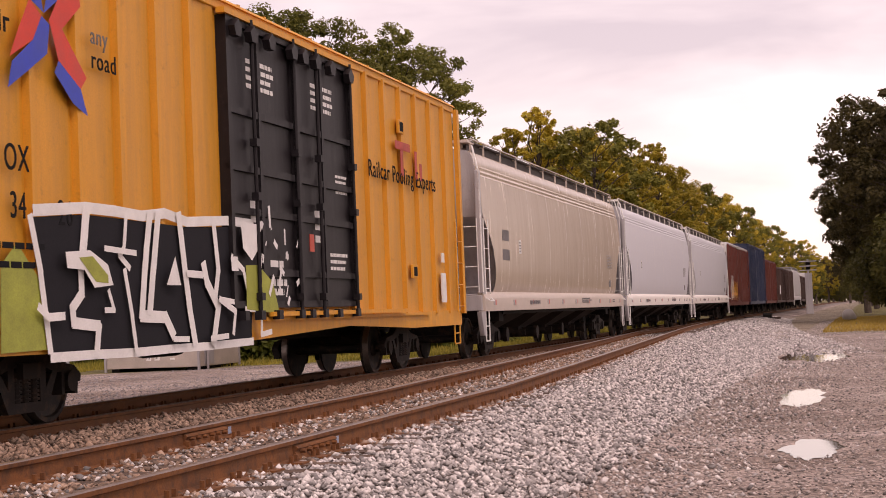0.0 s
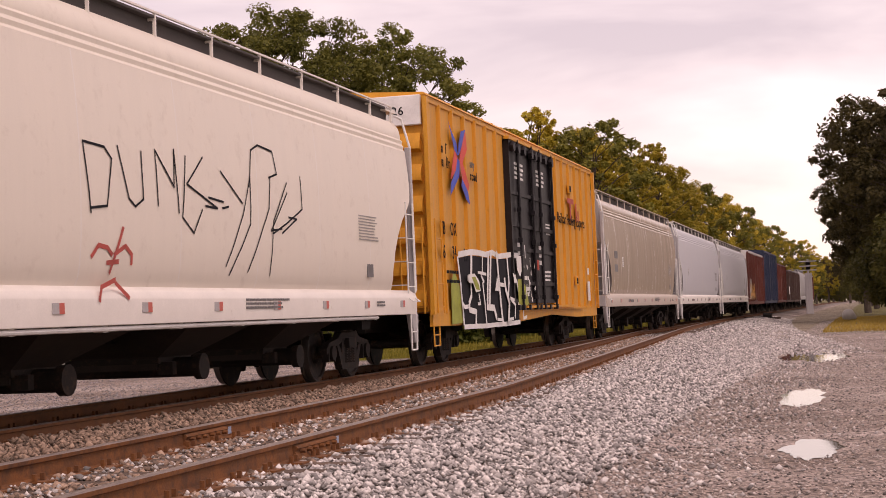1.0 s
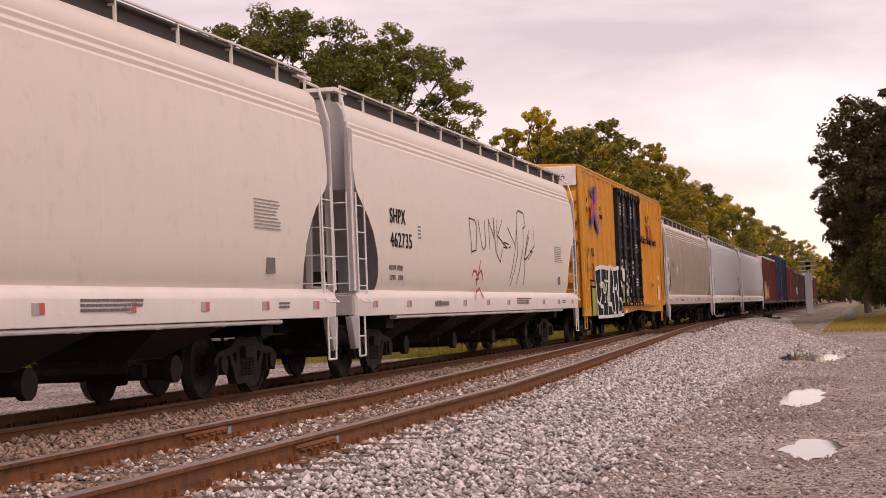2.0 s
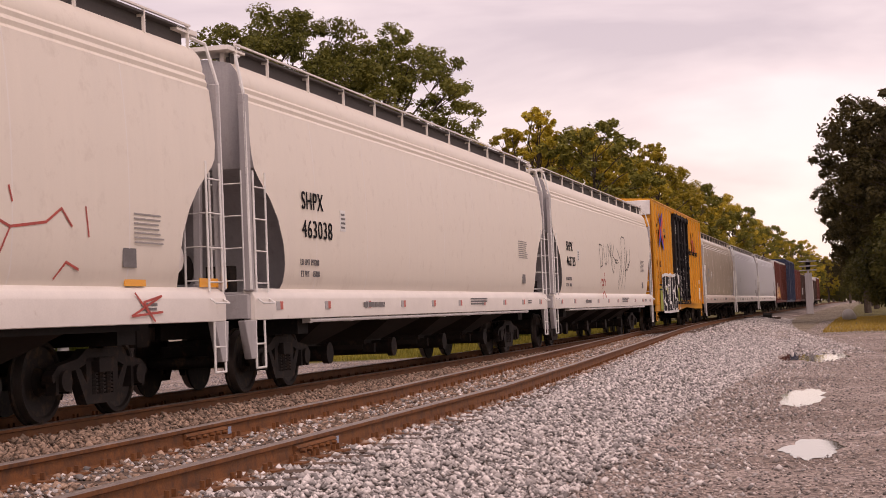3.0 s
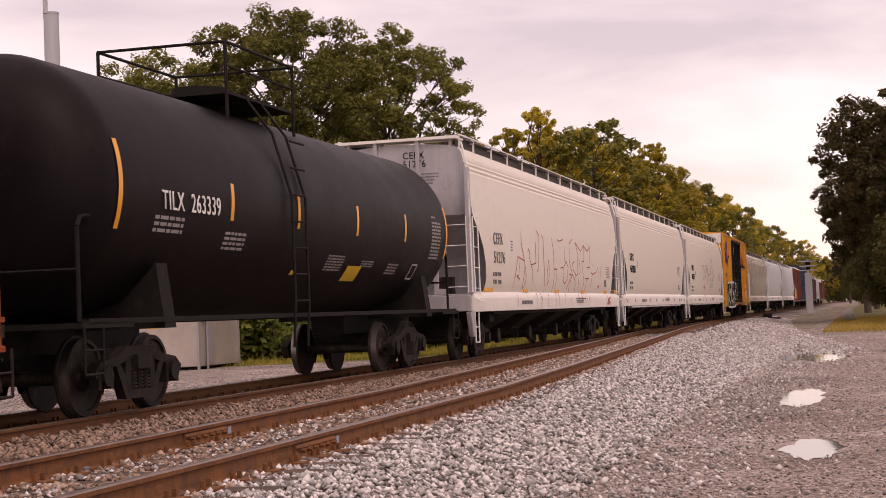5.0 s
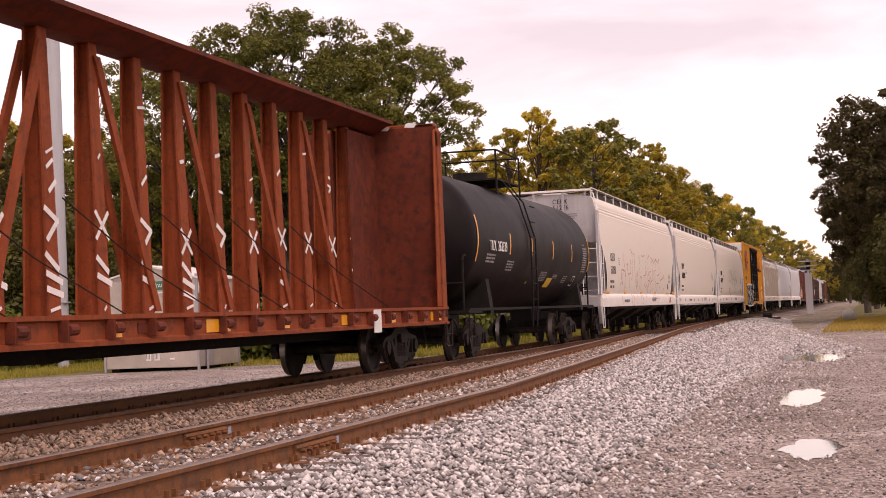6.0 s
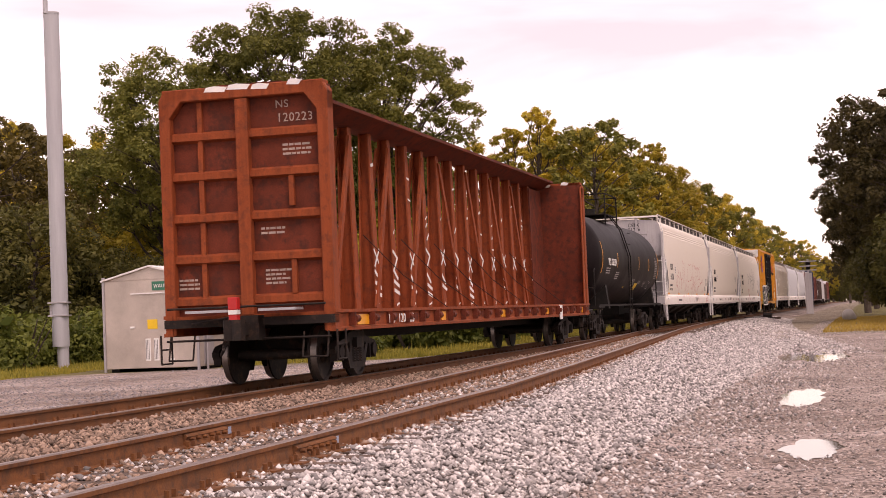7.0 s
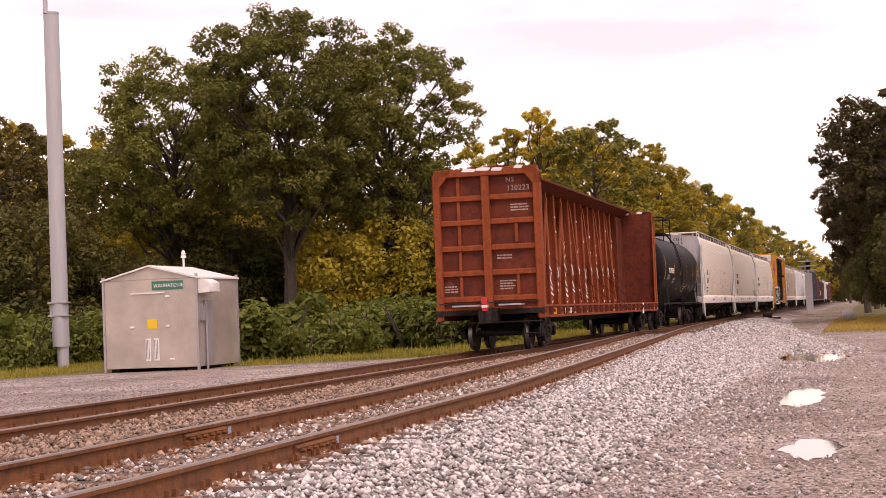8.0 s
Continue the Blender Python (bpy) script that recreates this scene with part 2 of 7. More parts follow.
def ground_mat():
    """Packed gravel lot with stains, fading to dead grass and earth away from the tracks; s along the rails is x, l across is y."""
    m = bpy.data.materials.new("gravel_ground")
    m.use_nodes = True
    N, L = m.node_tree.nodes, m.node_tree.links
    bs = N["Principled BSDF"]
    bs.inputs["Roughness"].default_value = 0.92
    tc = N.new("ShaderNodeTexCoord")

    def nz(scale, detail=6, rough=0.6):
        n = N.new("ShaderNodeTexNoise")
        n.inputs["Scale"].default_value, n.inputs["Detail"].default_value, n.inputs["Roughness"].default_value = scale, detail, rough
        L.new(tc.outputs["Object"], n.inputs[0])
        return n.outputs[0]

    def ramp(sock, p0, c0, p1, c1):
        r = N.new("ShaderNodeValToRGB")
        r.color_ramp.elements[0].position, r.color_ramp.elements[0].color = p0, (*c0, 1)
        r.color_ramp.elements[1].position, r.color_ramp.elements[1].color = p1, (*c1, 1)
        L.new(sock, r.inputs[0])
        return r.outputs[0]

    def mixc(f, a, b, mode="MIX"):
        x = N.new("ShaderNodeMix")
        x.data_type, x.blend_type = "RGBA", mode
        if f is None:
            x.inputs[0].default_value = 1
        else:
            L.new(f, x.inputs[0])
        L.new(a, x.inputs[6])
        L.new(b, x.inputs[7])
        return x.outputs[2]

    mp = N.new("ShaderNodeMapping")
    mp.inputs["Rotation"].default_value = (0, 0, radians(-75.0))
    mp.inputs["Scale"].default_value = (0.35, 1.1, 1.0)
    L.new(tc.outputs["Object"], mp.inputs[0])
    trk = N.new("ShaderNodeTexNoise")
    trk.inputs["Scale"].default_value, trk.inputs["Detail"].default_value = 1.1, 7
    L.new(mp.outputs[0], trk.inputs[0])
    big = ramp(nz(0.32, 5), 0.36, (0.19, 0.145, 0.12), 0.62, (0.37, 0.315, 0.285))
    big = mixc(None, big, ramp(trk.outputs[0], 0.36, (0.84, 0.81, 0.78), 0.62, (1.1, 1.1, 1.1)), "MULTIPLY")
    vo = N.new("ShaderNodeTexVoronoi")
    vo.inputs["Scale"].default_value = 26.0
    L.new(tc.outputs["Object"], vo.inputs[0])
    peb = ramp(vo.outputs["Color"], 0.12, (0.42, 0.40, 0.40), 0.9, (1.75, 1.72, 1.72))
    col = mixc(None, big, peb, "MULTIPLY")
    fine = ramp(nz(60, 3), 0.3, (0.8, 0.8, 0.8), 0.7, (1.15, 1.15, 1.15))
    col = mixc(None, col, fine, "MULTIPLY")
    at = N.new("ShaderNodeAttribute")
    at.attribute_name = "grassy"
    soil = ramp(nz(1.4, 8, 0.7), 0.35, (0.07, 0.06, 0.025), 0.65, (0.20, 0.17, 0.05))
    col = mixc(at.outputs["Fac"], col, soil)
    bd = N.new("ShaderNodeAttribute")
    bd.attribute_name = "bedding"
    col = mixc(bd.outputs["Fac"], col, ramp(nz(2.0, 8, 0.7), 0.35, (0.10, 0.077, 0.066), 0.65, (0.21, 0.17, 0.15)))
    L.new(col, bs.inputs["Base Color"])
    bp = N.new("ShaderNodeBump")
    bp.inputs["Strength"].default_value, bp.inputs["Distance"].default_value = 1.0, 0.03
    L.new(vo.outputs["Distance"], bp.inputs["Height"])
    L.new(bp.outputs[0], bs.inputs["Normal"])
    return m


M["ground"] = ground_mat()

# ---- track line ----
DS = 0.5
TS = np.arange(-120.0, 1400.0, DS)
TK = np.interp(TS, [0, 60, 90, 130, 170, 220, 330, 500], [-0.0001, -0.00009, 0.00033, 0.00005, -0.00018, -0.00001, 0.00013, 0.0])
TA = np.cumsum(TK) * DS
I0 = int(np.searchsorted(TS, 0.0))
TA = TA - TA[I0] + 0.2594
TX = np.cumsum(np.sin(TA)) * DS
TY = np.cumsum(np.cos(TA)) * DS
TX, TY = TX - TX[I0] - 5.3735, TY - TY[I0] + 15.6621


def at_track(s, l=0.0, z=0.0):
    """World point at s metres along the main track and l metres to its camera side."""
    a = np.interp(s, TS, TA)
    return Vector((float(np.interp(s, TS, TX) + l * np.cos(a)), float(np.interp(s, TS, TY) - l * np.sin(a)), float(z)))


def heading(s):
    return 90.0 - math.degrees(float(np.interp(s, TS, TA)))


def on_track(s, l=0.0, z=0.0, turn=0.0):
    p = at_track(s, l, z)
    return pose(p.x, p.y, p.z, 0, 0, heading(s) + turn)


def siding(s):
    return float(np.interp(s, [-3, 5, 12, 22, 32, 42, 52, 62, 75, 90, 110], [4.2, 4.12, 3.75, 3.12, 2.5, 1.85, 1.25, 0.78, 0.35, 0.1, 0.0]))


def siding_z(s):
    return float(np.interp(s, [10, 70], [0.08, 0.0]))


# ---- mesh helpers ----


def box(bm, x0, x1, y0, y1, z0, z1):
    v = [bm.verts.new(p) for p in ((x0, y0, z0), (x1, y0, z0), (x1, y1, z0), (x0, y1, z0), (x0, y0, z1), (x1, y0, z1), (x1, y1, z1), (x0, y1, z1))]
    for f in ((3, 2, 1, 0), (4, 5, 6, 7), (0, 1, 5, 4), (1, 2, 6, 5), (2, 3, 7, 6), (3, 0, 4, 7)):
        bm.faces.new([v[i] for i in f])
    return v


def rod(bm, p0, p1, r, n=8, r1=None, caps=True):
    p0, p1 = Vector(p0), Vector(p1)
    q = (p1 - p0).to_track_quat("Z", "Y")
    rings = []
    for p, rr in ((p0, r), (p1, r if r1 is None else r1)):
        rings.append([bm.verts.new(p + q @ Vector((rr * cos(2 * pi * i / n), rr * sin(2 * pi * i / n), 0))) for i in range(n)])
    for i in range(n):
        f = bm.faces.new((rings[0][i], rings[0][(i + 1) % n], rings[1][(i + 1) % n], rings[1][i]))
        f.smooth = n > 6
    if caps:
        bm.faces.new(rings[0][::-1])
        bm.faces.new(rings[1])


def path_rod(bm, pts, r, n=6):
    for a, b in zip(pts, pts[1:]):
        rod(bm, a, b, r, n)


def prism(bm, pts, lo, hi, plane="xz"):
    """Solid from an outline in a plane, reaching from lo to hi along the third axis."""
    def put(p, d):
        return {"xz": (p[0], d, p[1]), "yz": (d, p[0], p[1]), "xy": (p[0], p[1], d)}[plane]
    a = [bm.verts.new(put(p, lo)) for p in pts]
    b = [bm.verts.new(put(p, hi)) for p in pts]
    n = len(pts)
    bm.faces.new(a)
    bm.faces.new(b[::-1])
    for i in range(n):
        bm.faces.new((a[i], b[i], b[(i + 1) % n], a[(i + 1) % n]))


def lathe(bm, prof, n=24, axis="y"):
    """Turn an (offset along axis, radius) profile."""
    rings = []
    for d, r in prof:
        ring = []
        for i in range(n):
            c, s = r * cos(2 * pi * i / n), r * sin(2 * pi * i / n)
            ring.append(bm.verts.new({"y": (c, d, s), "x": (d, c, s), "z": (c, s, d)}[axis]))
        rings.append(ring)
    for a, b in zip(rings, rings[1:]):
        for i in range(n):
            f = bm.faces.new((a[i], a[(i + 1) % n], b[(i + 1) % n], b[i]))
            f.smooth = True
    bm.faces.new(rings[0][::-1])
    bm.faces.new(rings[-1])


def finish(bm, name, mats, sharp=35, bevel=0.0):
    if bevel:
        bmesh.ops.bevel(bm, geom=list(bm.edges), offset=bevel, segments=1, affect="EDGES", clamp_overlap=True)
    bmesh.ops.recalc_face_normals(bm, faces=list(bm.faces))
    me = bpy.data.meshes.new(name)
    bm.to_mesh(me)
    bm.free()
    for m in (mats if isinstance(mats, (list, tuple)) else [mats]):
        me.materials.append(m)
    me.set_sharp_from_angle(angle=radians(sharp))
    return me


def part(name, bm, material, parent, label="", m=None, bevel=0.0):
    me = bm if isinstance(bm, bpy.types.Mesh) else finish(bm, name, material, bevel=bevel)
    ob = new(name, me)
    ob.parent = parent
    if m is not None:
        ob.matrix_basis = m
    if label:
        tagged(ob, label)
    return ob


def thing(name, label, category, m=None, group="", kind=""):
    ob = new(name)
    ob.empty_display_size = 0.3
    if m is not None:
        ob.matrix_basis = m
    return tagged(ob, label, category, group, kind)


def lettering(text, parent, x, y, z, size, material, name="lettering", m=None, squeeze=1.0, label=""):
    """Stencilled words on the side facing -y, starting at x, baseline z."""
    cu = bpy.data.curves.new("words", "FONT")
    cu.body, cu.size, cu.extrude, cu.space_character = text, size, 0.004, 1.12
    tmp = new("words", cu)
    me = bpy.data.meshes.new_from_object(tmp.evaluated_get(bpy.context.evaluated_depsgraph_get()))
    bpy.data.objects.remove(tmp)
    me.transform(Matrix.Diagonal((squeeze, 1, 1, 1)))
    me.materials.clear()
    me.materials.append(material)
    ob = new(name, me)
    ob.parent = parent
    ob.matrix_basis = m or pose(x, y, z, 90, 0, 0)
    return tagged(ob, label) if label else ob


def bars(bm, x, y, z, rows, width, size, rng, gap=1.7, facing="y"):
    """Lines of small unreadable writing, as short bars."""
    for r in range(rows):
        a = 0.0
        w = width * rng.uniform(0.7, 1.0)
        while a < w:
            b = min(w, a + size * rng.uniform(1.2, 4.0))
            zz = z - r * size * gap
            if facing == "y":
                box(bm, x + a, x + b, y - 0.002, y + 0.002, zz, zz + size)
            else:
                box(bm, x - 0.002, x + 0.002, y - a, y - b, zz, zz + size)
            a = b + size * 0.5


def glyphs(bm, x, y, z, width, size, rng):
    """A line of worn letters too broken to read: upright strokes with short crossbars."""
    a = 0.0
    while a < width:
        hgt = size * rng.choice((0.65, 0.65, 1.0))
        box(bm, x + a, x + a + size * 0.17, y - 0.003, y + 0.003, z, z + hgt)
        if rng.random() < 0.75:
            box(bm, x + a, x + a + size * 0.5, y - 0.0025, y + 0.0025, z + hgt - size * 0.15, z + hgt)
        if rng.random() < 0.6:
            box(bm, x + a + size * 0.36, x + a + size * 0.5, y - 0.003, y + 0.003, z, z + hgt * 0.9)
        a += size * rng.choice((0.72, 0.72, 0.72, 1.6))


def ribbon(bm, pts, width, yfun, lift=0.006):
    """A sprayed or painted stroke lying on a car side, y = -yfun(z)."""
    fine = []
    for (x0, z0), (x1, z1) in zip(pts, pts[1:]):
        k = max(1, int(abs(z1 - z0) / 0.15))
        fine += [(x0 + (x1 - x0) * i / k, z0 + (z1 - z0) * i / k) for i in range(k)]
    fine.append(pts[-1])
    for k, ((x0, z0), (x1, z1)) in enumerate(zip(fine, fine[1:])):
        d = Vector((x1 - x0, z1 - z0))
        if d.length < 1e-4:
            continue
        n = Vector((-d.y, d.x)).normalized() * width / 2
        e = d.normalized() * width * 0.3
        q = [(x0 - e.x + n.x, z0 - e.y + n.y), (x0 - e.x - n.x, z0 - e.y - n.y), (x1 + e.x - n.x, z1 + e.y - n.y), (x1 + e.x + n.x, z1 + e.y + n.y)]
        lo = [bm.verts.new((x, -yfun(z) - lift - 0.0012 * (k % 3), z)) for x, z in q]
        bm.faces.new(lo)


def patch(bm, pts, yfun, lift=0.004):
    bm.faces.new([bm.verts.new((x, -yfun(z) - lift, z)) for x, z in pts])

# ---- ground ----


def toe_of(s):
    return float(np.interp(s, [15, 60, 110], [6.3, 4.6, 2.6]))


def ground_z(s, l):
    """Cross-section: woods side, hut pad, track bed, ballast shoulder, gravel lot."""
    bed = -0.215 + (siding_z(s) if l > 1.0 else 0.0)
    toe = toe_of(s)
    z = float(np.interp(l, [-400, -40, -22, -12, -4.6, -2.3, toe - 0.5, toe + 0.9, 30, 400],
                        [0.5, -0.2, -0.42, -0.36, -0.36, bed, bed, GROUND, GROUND, 0.2]))
    return z


def build_ground():
    ss = np.concatenate([np.arange(-110, -16, 6.0), np.arange(-16, 44, 0.5), np.arange(44, 130, 2.0), np.arange(130, 420, 8.0), np.array([450, 520, 640, 800, 1000, 1390.0])])
    ls = np.concatenate([[-2500, -1200, -500, -200, -90, -45], np.arange(-40, -6, 2.0), np.arange(-6, 14, 0.4), np.arange(14, 40, 2.0), [45, 60, 90, 200, 500, 1200, 2500]])
    verts, grass, bedding = [], [], []
    for s in ss:
        for l in ls:
            w = noise.noise((s * 0.35, l * 0.35, 0.0)) * 0.035 + noise.noise((s * 0.09, l * 0.09, 3.0)) * 0.05
            if -2.5 < l < 7.4:
                w *= 0.2
            if 7.2 < l < 9.9 and s < 42:
                w *= 0.06
            p = at_track(s, l, ground_z(s, l) + w)
            verts.append(p)
            g = 0.0
            if l < -14.5 or (l < -2.7 and s > 31.5 + (l + 8) * 0.7):
                g = 1.0
            if s > 46 and l > toe_of(s) + 1.0:
                g = 0.45 * min(1.0, (s - 46) / 30)
            if l > 14.0 or (s > 57 and l > 7.6) or l > 30:
                g = 1.0
            grass.append(g)
            bedding.append(float(np.interp(l, [-2.6, -2.0, toe_of(s) - 0.4, toe_of(s) + 0.7], [0, 1, 1, 0])))
    nl = len(ls)
    faces = [(i * nl + j, i * nl + j + 1, (i + 1) * nl + j + 1, (i + 1) * nl + j) for i in range(len(ss) - 1) for j in range(nl - 1)]
    me = bpy.data.meshes.new("ground")
    me.from_pydata(verts, [], faces)
    at = me.attributes.new("grassy", "FLOAT", "POINT")
    at.data.foreach_set("value", grass)
    bt = me.attributes.new("bedding", "FLOAT", "POINT")
    bt.data.foreach_set("value", bedding)
    me.materials.append(M["ground"])
    for p in me.polygons:
        p.use_smooth = True
    tagged(new("ground", me), "packed brown gravel lot with damp patches and grassy verges", "ground", kind="structure")


build_ground()


def scatter_stones(name, label, count, pick, size, seed, flat=0.75, material=None, lift=0.3):
    """Loose angular stones, one joined mesh."""
    rng = np.random.default_rng(seed)
    base = np.array([(1, 0, 0), (0, 1, 0), (-1, 0, 0), (0, -1, 0), (0, 0, 1), (0, 0, -1)], float)
    tri = np.array([(0, 1, 4), (1, 2, 4), (2, 3, 4), (3, 0, 4), (1, 0, 5), (2, 1, 5), (3, 2, 5), (0, 3, 5)])
    pts = np.array([pick(rng) for _ in range(count)])
    sz = size * np.exp(rng.normal(0, 0.28, count)) * 0.5
    v = base[None] * (1 + rng.uniform(-0.3, 0.3, (count, 6, 1))) + rng.uniform(-0.28, 0.28, (count, 6, 3))
    v[:, :, 2] *= flat
    a = rng.uniform(0, 2 * pi, count)
    ca, sa = np.cos(a)[:, None], np.sin(a)[:, None]
    x, y = v[:, :, 0] * ca - v[:, :, 1] * sa, v[:, :, 0] * sa + v[:, :, 1] * ca
    tilt = rng.uniform(-0.6, 0.6, count)[:, None]
    z = v[:, :, 2] * np.cos(tilt) + x * np.sin(tilt)
    out = np.stack([x, y, z], -1) * sz[:, None, None] + pts[:, None, :]
    out[:, :, 2] += (sz * lift)[:, None]
    me = bpy.data.meshes.new(name)
    n = count
    me.vertices.add(n * 6)
    me.vertices.foreach_set("co", out.reshape(-1))
    idx = (tri[None] + (np.arange(n) * 6)[:, None, None]).reshape(-1)
    me.loops.add(len(idx))
    me.loops.foreach_set("vertex_index", idx.astype(np.int32))
    me.polygons.add(n * 8)
    me.polygons.foreach_set("loop_start", np.arange(0, n * 24, 3, dtype=np.int32))
    me.polygons.foreach_set("loop_total", np.full(n * 8, 3, np.int32))
    me.update(calc_edges=True)
    me.materials.append(material or M["stone"])
    return tagged(new(name, me), label, "gravel", kind="stuff")


def track_point(s, l, z):
    a = np.interp(s, TS, TA)
    return (np.interp(s, TS, TX) + l * np.cos(a), np.interp(s, TS, TY) - l * np.sin(a), z)


TIE_START, TIE_STEP = -9.0, 0.53


def between_ties(s, l, rng):
    """Stones lie in the cribs: those that would fall on a tie roll off into the gap beside it."""
    if abs(l) < 1.34 or abs(l - siding(s)) < 1.36:
        k = round((s - TIE_START) / TIE_STEP)
        d = s - TIE_START - k * TIE_STEP
        if abs(d) < 0.15 and rng.random() < 0.93:
            s = TIE_START + (k + 0.5) * TIE_STEP + rng.uniform(-0.13, 0.13)
        return s, rng.uniform(0.0, 0.042)
    return s, rng.uniform(-0.005, 0.035)


def pick_bed(rng):
    s = -9 + 52 * rng.random() ** 1.7
    l = rng.uniform(0.8, siding(s) + 0.95) if rng.random() < 0.85 else rng.uniform(-2.2, 0.8)
    s, dz = between_ties(s, l, rng)
    return track_point(s, l, ground_z(s, l) + dz)


def pick_clean(rng):
    """Paler stones lying loose among the stained ones."""
    s = -9 + 58 * rng.random() ** 1.5
    l = siding(s) + rng.uniform(-0.7, 0.95)
    s, dz = between_ties(s, l, rng)
    return track_point(s, l, ground_z(s, l) + dz + 0.008)


def pick_shoulder(rng):
    s = -12 + 60 * rng.random() ** 1.5
    l = siding(s) + 0.85 + 0.5 * rng.random() if rng.random() < 0.12 else siding(s) + 1.2 + (5.75 - siding(s)) * rng.random() if rng.random() < 0.78 else 5.6 + abs(rng.normal(0, 1.2))
    while in_pond(s, l):
        l -= 0.5
    s, dz = between_ties(s, l, rng)
    return track_point(s, l, ground_z(s, l) + dz)


def pick_far(rng):
    s = rng.uniform(30, 115)
    l = siding(s) + rng.uniform(0.9, 1.0 + float(np.interp(s, [30, 110], [5.8, 3])))
    return track_point(s, l, ground_z(s, l))


PONDS = ((2.5, 8.56, 1.0, 0.28, 1.0), (11.2, 8.22, 1.9, 0.33, 2.0), (29.7, 7.85, 4.2, 0.85, 3.0))


def in_pond(s, l):
    return any(((s - a) / c) ** 2 + ((l - b) / d) ** 2 < 1.3 for a, b, c, d, _ in PONDS)


def pick_lot(rng):
    s, l = 2.2, 8.5
    while in_pond(s, l):
        s = -14 + 110 * rng.random() ** 2.0
        l = 6.6 + abs(rng.normal(0, 2.4))
    return track_point(s, l, ground_z(s, l))


def pick_pad(rng):
    s, l = 60.0, -8.0
    while s > 31.0 + (l + 8) * 0.7:
        s, l = rng.uniform(4, 36), rng.uniform(-14.5, -1.7)
    return track_point(s, l, ground_z(s, l) + rng.uniform(-0.01, 0.01))


scatter_stones("ballast", "rust-stained ballast packed between the rails", 80000, pick_bed, 0.05, 3, material=M["stone_brown"])
scatter_stones("ballast", "loose grey stones among the siding ties", 11000, pick_clean, 0.042, 8)
scatter_stones("ballast", "coarse grey crushed stone on the ballast shoulder", 82000, pick_shoulder, 0.044, 4)
scatter_stones("ballast", "grey crushed-stone ballast along the far track", 12000, pick_far, 0.07, 5)
scatter_stones("gravel", "small loose gravel on the packed lot", 60000, pick_lot, 0.03, 6, flat=0.6, material=M["stone_lot"])
scatter_stones("gravel", "grey crushed gravel round the equipment hut", 16000, pick_pad, 0.04, 7, flat=0.5, material=M["stone_pad"])

# ---- puddles ----


def puddle(s, l, rs, rl, seed):
    bm = bmesh.new()
    c = at_track(s, l, 0)
    zz = GROUND + 0.009
    ring = []
    for i in range(72):
        a = 2 * pi * i / 72
        k = 1 + 0.42 * noise.noise((cos(a) * 1.3 + seed, sin(a) * 1.3, seed * 0.7)) + 0.26 * noise.noise((cos(a) * 3.5 + seed, sin(a) * 4, 1.0))
        p = at_track(s + rs * k * cos(a), l + rl * k * sin(a), zz)
        ring.append(bm.verts.new(p))
    bm.faces.new(ring)
    me = finish(bm, "puddle", M["water"])
    tagged(new("puddle", me), "shallow muddy rain puddle reflecting the white sky", "puddle", group="puddles on the lot", kind="structure")


for spec in PONDS:
    puddle(*spec)

# ---- tracks ----
RAIL_PROFILE = [(-0.070, -0.175), (0.070, -0.175), (0.070, -0.163), (0.012, -0.145), (0.009, -0.048), (0.034, -0.038), (0.037, -0.010), (0.026, 0.0),
                (-0.026, 0.0), (-0.037, -0.010), (-0.034, -0.038), (-0.009, -0.048), (-0.012, -0.145), (-0.070, -0.163)]


def rail(parent, lat, s0, s1, zf, side_mat, label):
    bm = bmesh.new()
    ss = np.concatenate([np.arange(s0, min(s1, 60), 1.0), np.arange(max(60, s0), s1, 4.0), [s1]])
    prev = None
    for s in ss:
        ring = [bm.verts.new(at_track(s, lat(s) + y, zf(s) + z)) for y, z in RAIL_PROFILE]
        if prev:
            for i in range(len(ring)):
                j = (i + 1) % len(ring)
                f = bm.faces.new((prev[i], prev[j], ring[j], ring[i]))
                f.material_index = 1 if i in (6, 7, 8) else 0
        prev = ring
    return part("rail", finish(bm, "rail", [side_mat, M["railtop"]]), None, parent, label)


main_track = thing("track_main", "main railway track with rust-brown rails on wooden ties", "railway track", kind="structure")
side_track = thing("track_siding", "rusty siding track joining the main line", "railway track", kind="structure")
for off in (-0.755, 0.755):
    rail(main_track, lambda s: off, -60, 560, lambda s: 0.0, M["railfar"], "rust-brown rail with a worn bright head")
for off, end in ((-0.755, 86), (0.755, 98)):
    rail(side_track, lambda s: siding(s) + off, -60, end, siding_z, M["railrust"], "heavily rusted rail with a dull worn head")


def tie_mesh(seed):
    rng = random.Random(seed)
    bm = bmesh.new()
    v = box(bm, -0.11, 0.11, -1.3, 1.3, -0.36, -0.172)
    for k in v:
        k.co += Vector((rng.uniform(-0.012, 0.012), rng.uniform(-0.05, 0.05), rng.uniform(-0.006, 0.004)))
    return finish(bm, "tie", M["tie"])


def plate_mesh():
    bm = bmesh.new()
    for y in (-0.755, 0.755):
        box(bm, -0.09, 0.09, y - 0.18, y + 0.18, -0.172, -0.158)
        for x, dy in ((-0.055, -0.085), (0.055, -0.085), (-0.055, 0.085), (0.055, 0.085), (0.0, 0.15)):
            box(bm, x - 0.012, x + 0.012, y + dy - 0.014, y + dy + 0.018, -0.16, -0.108)
    return finish(bm, "tie_plate", M["railrust"])


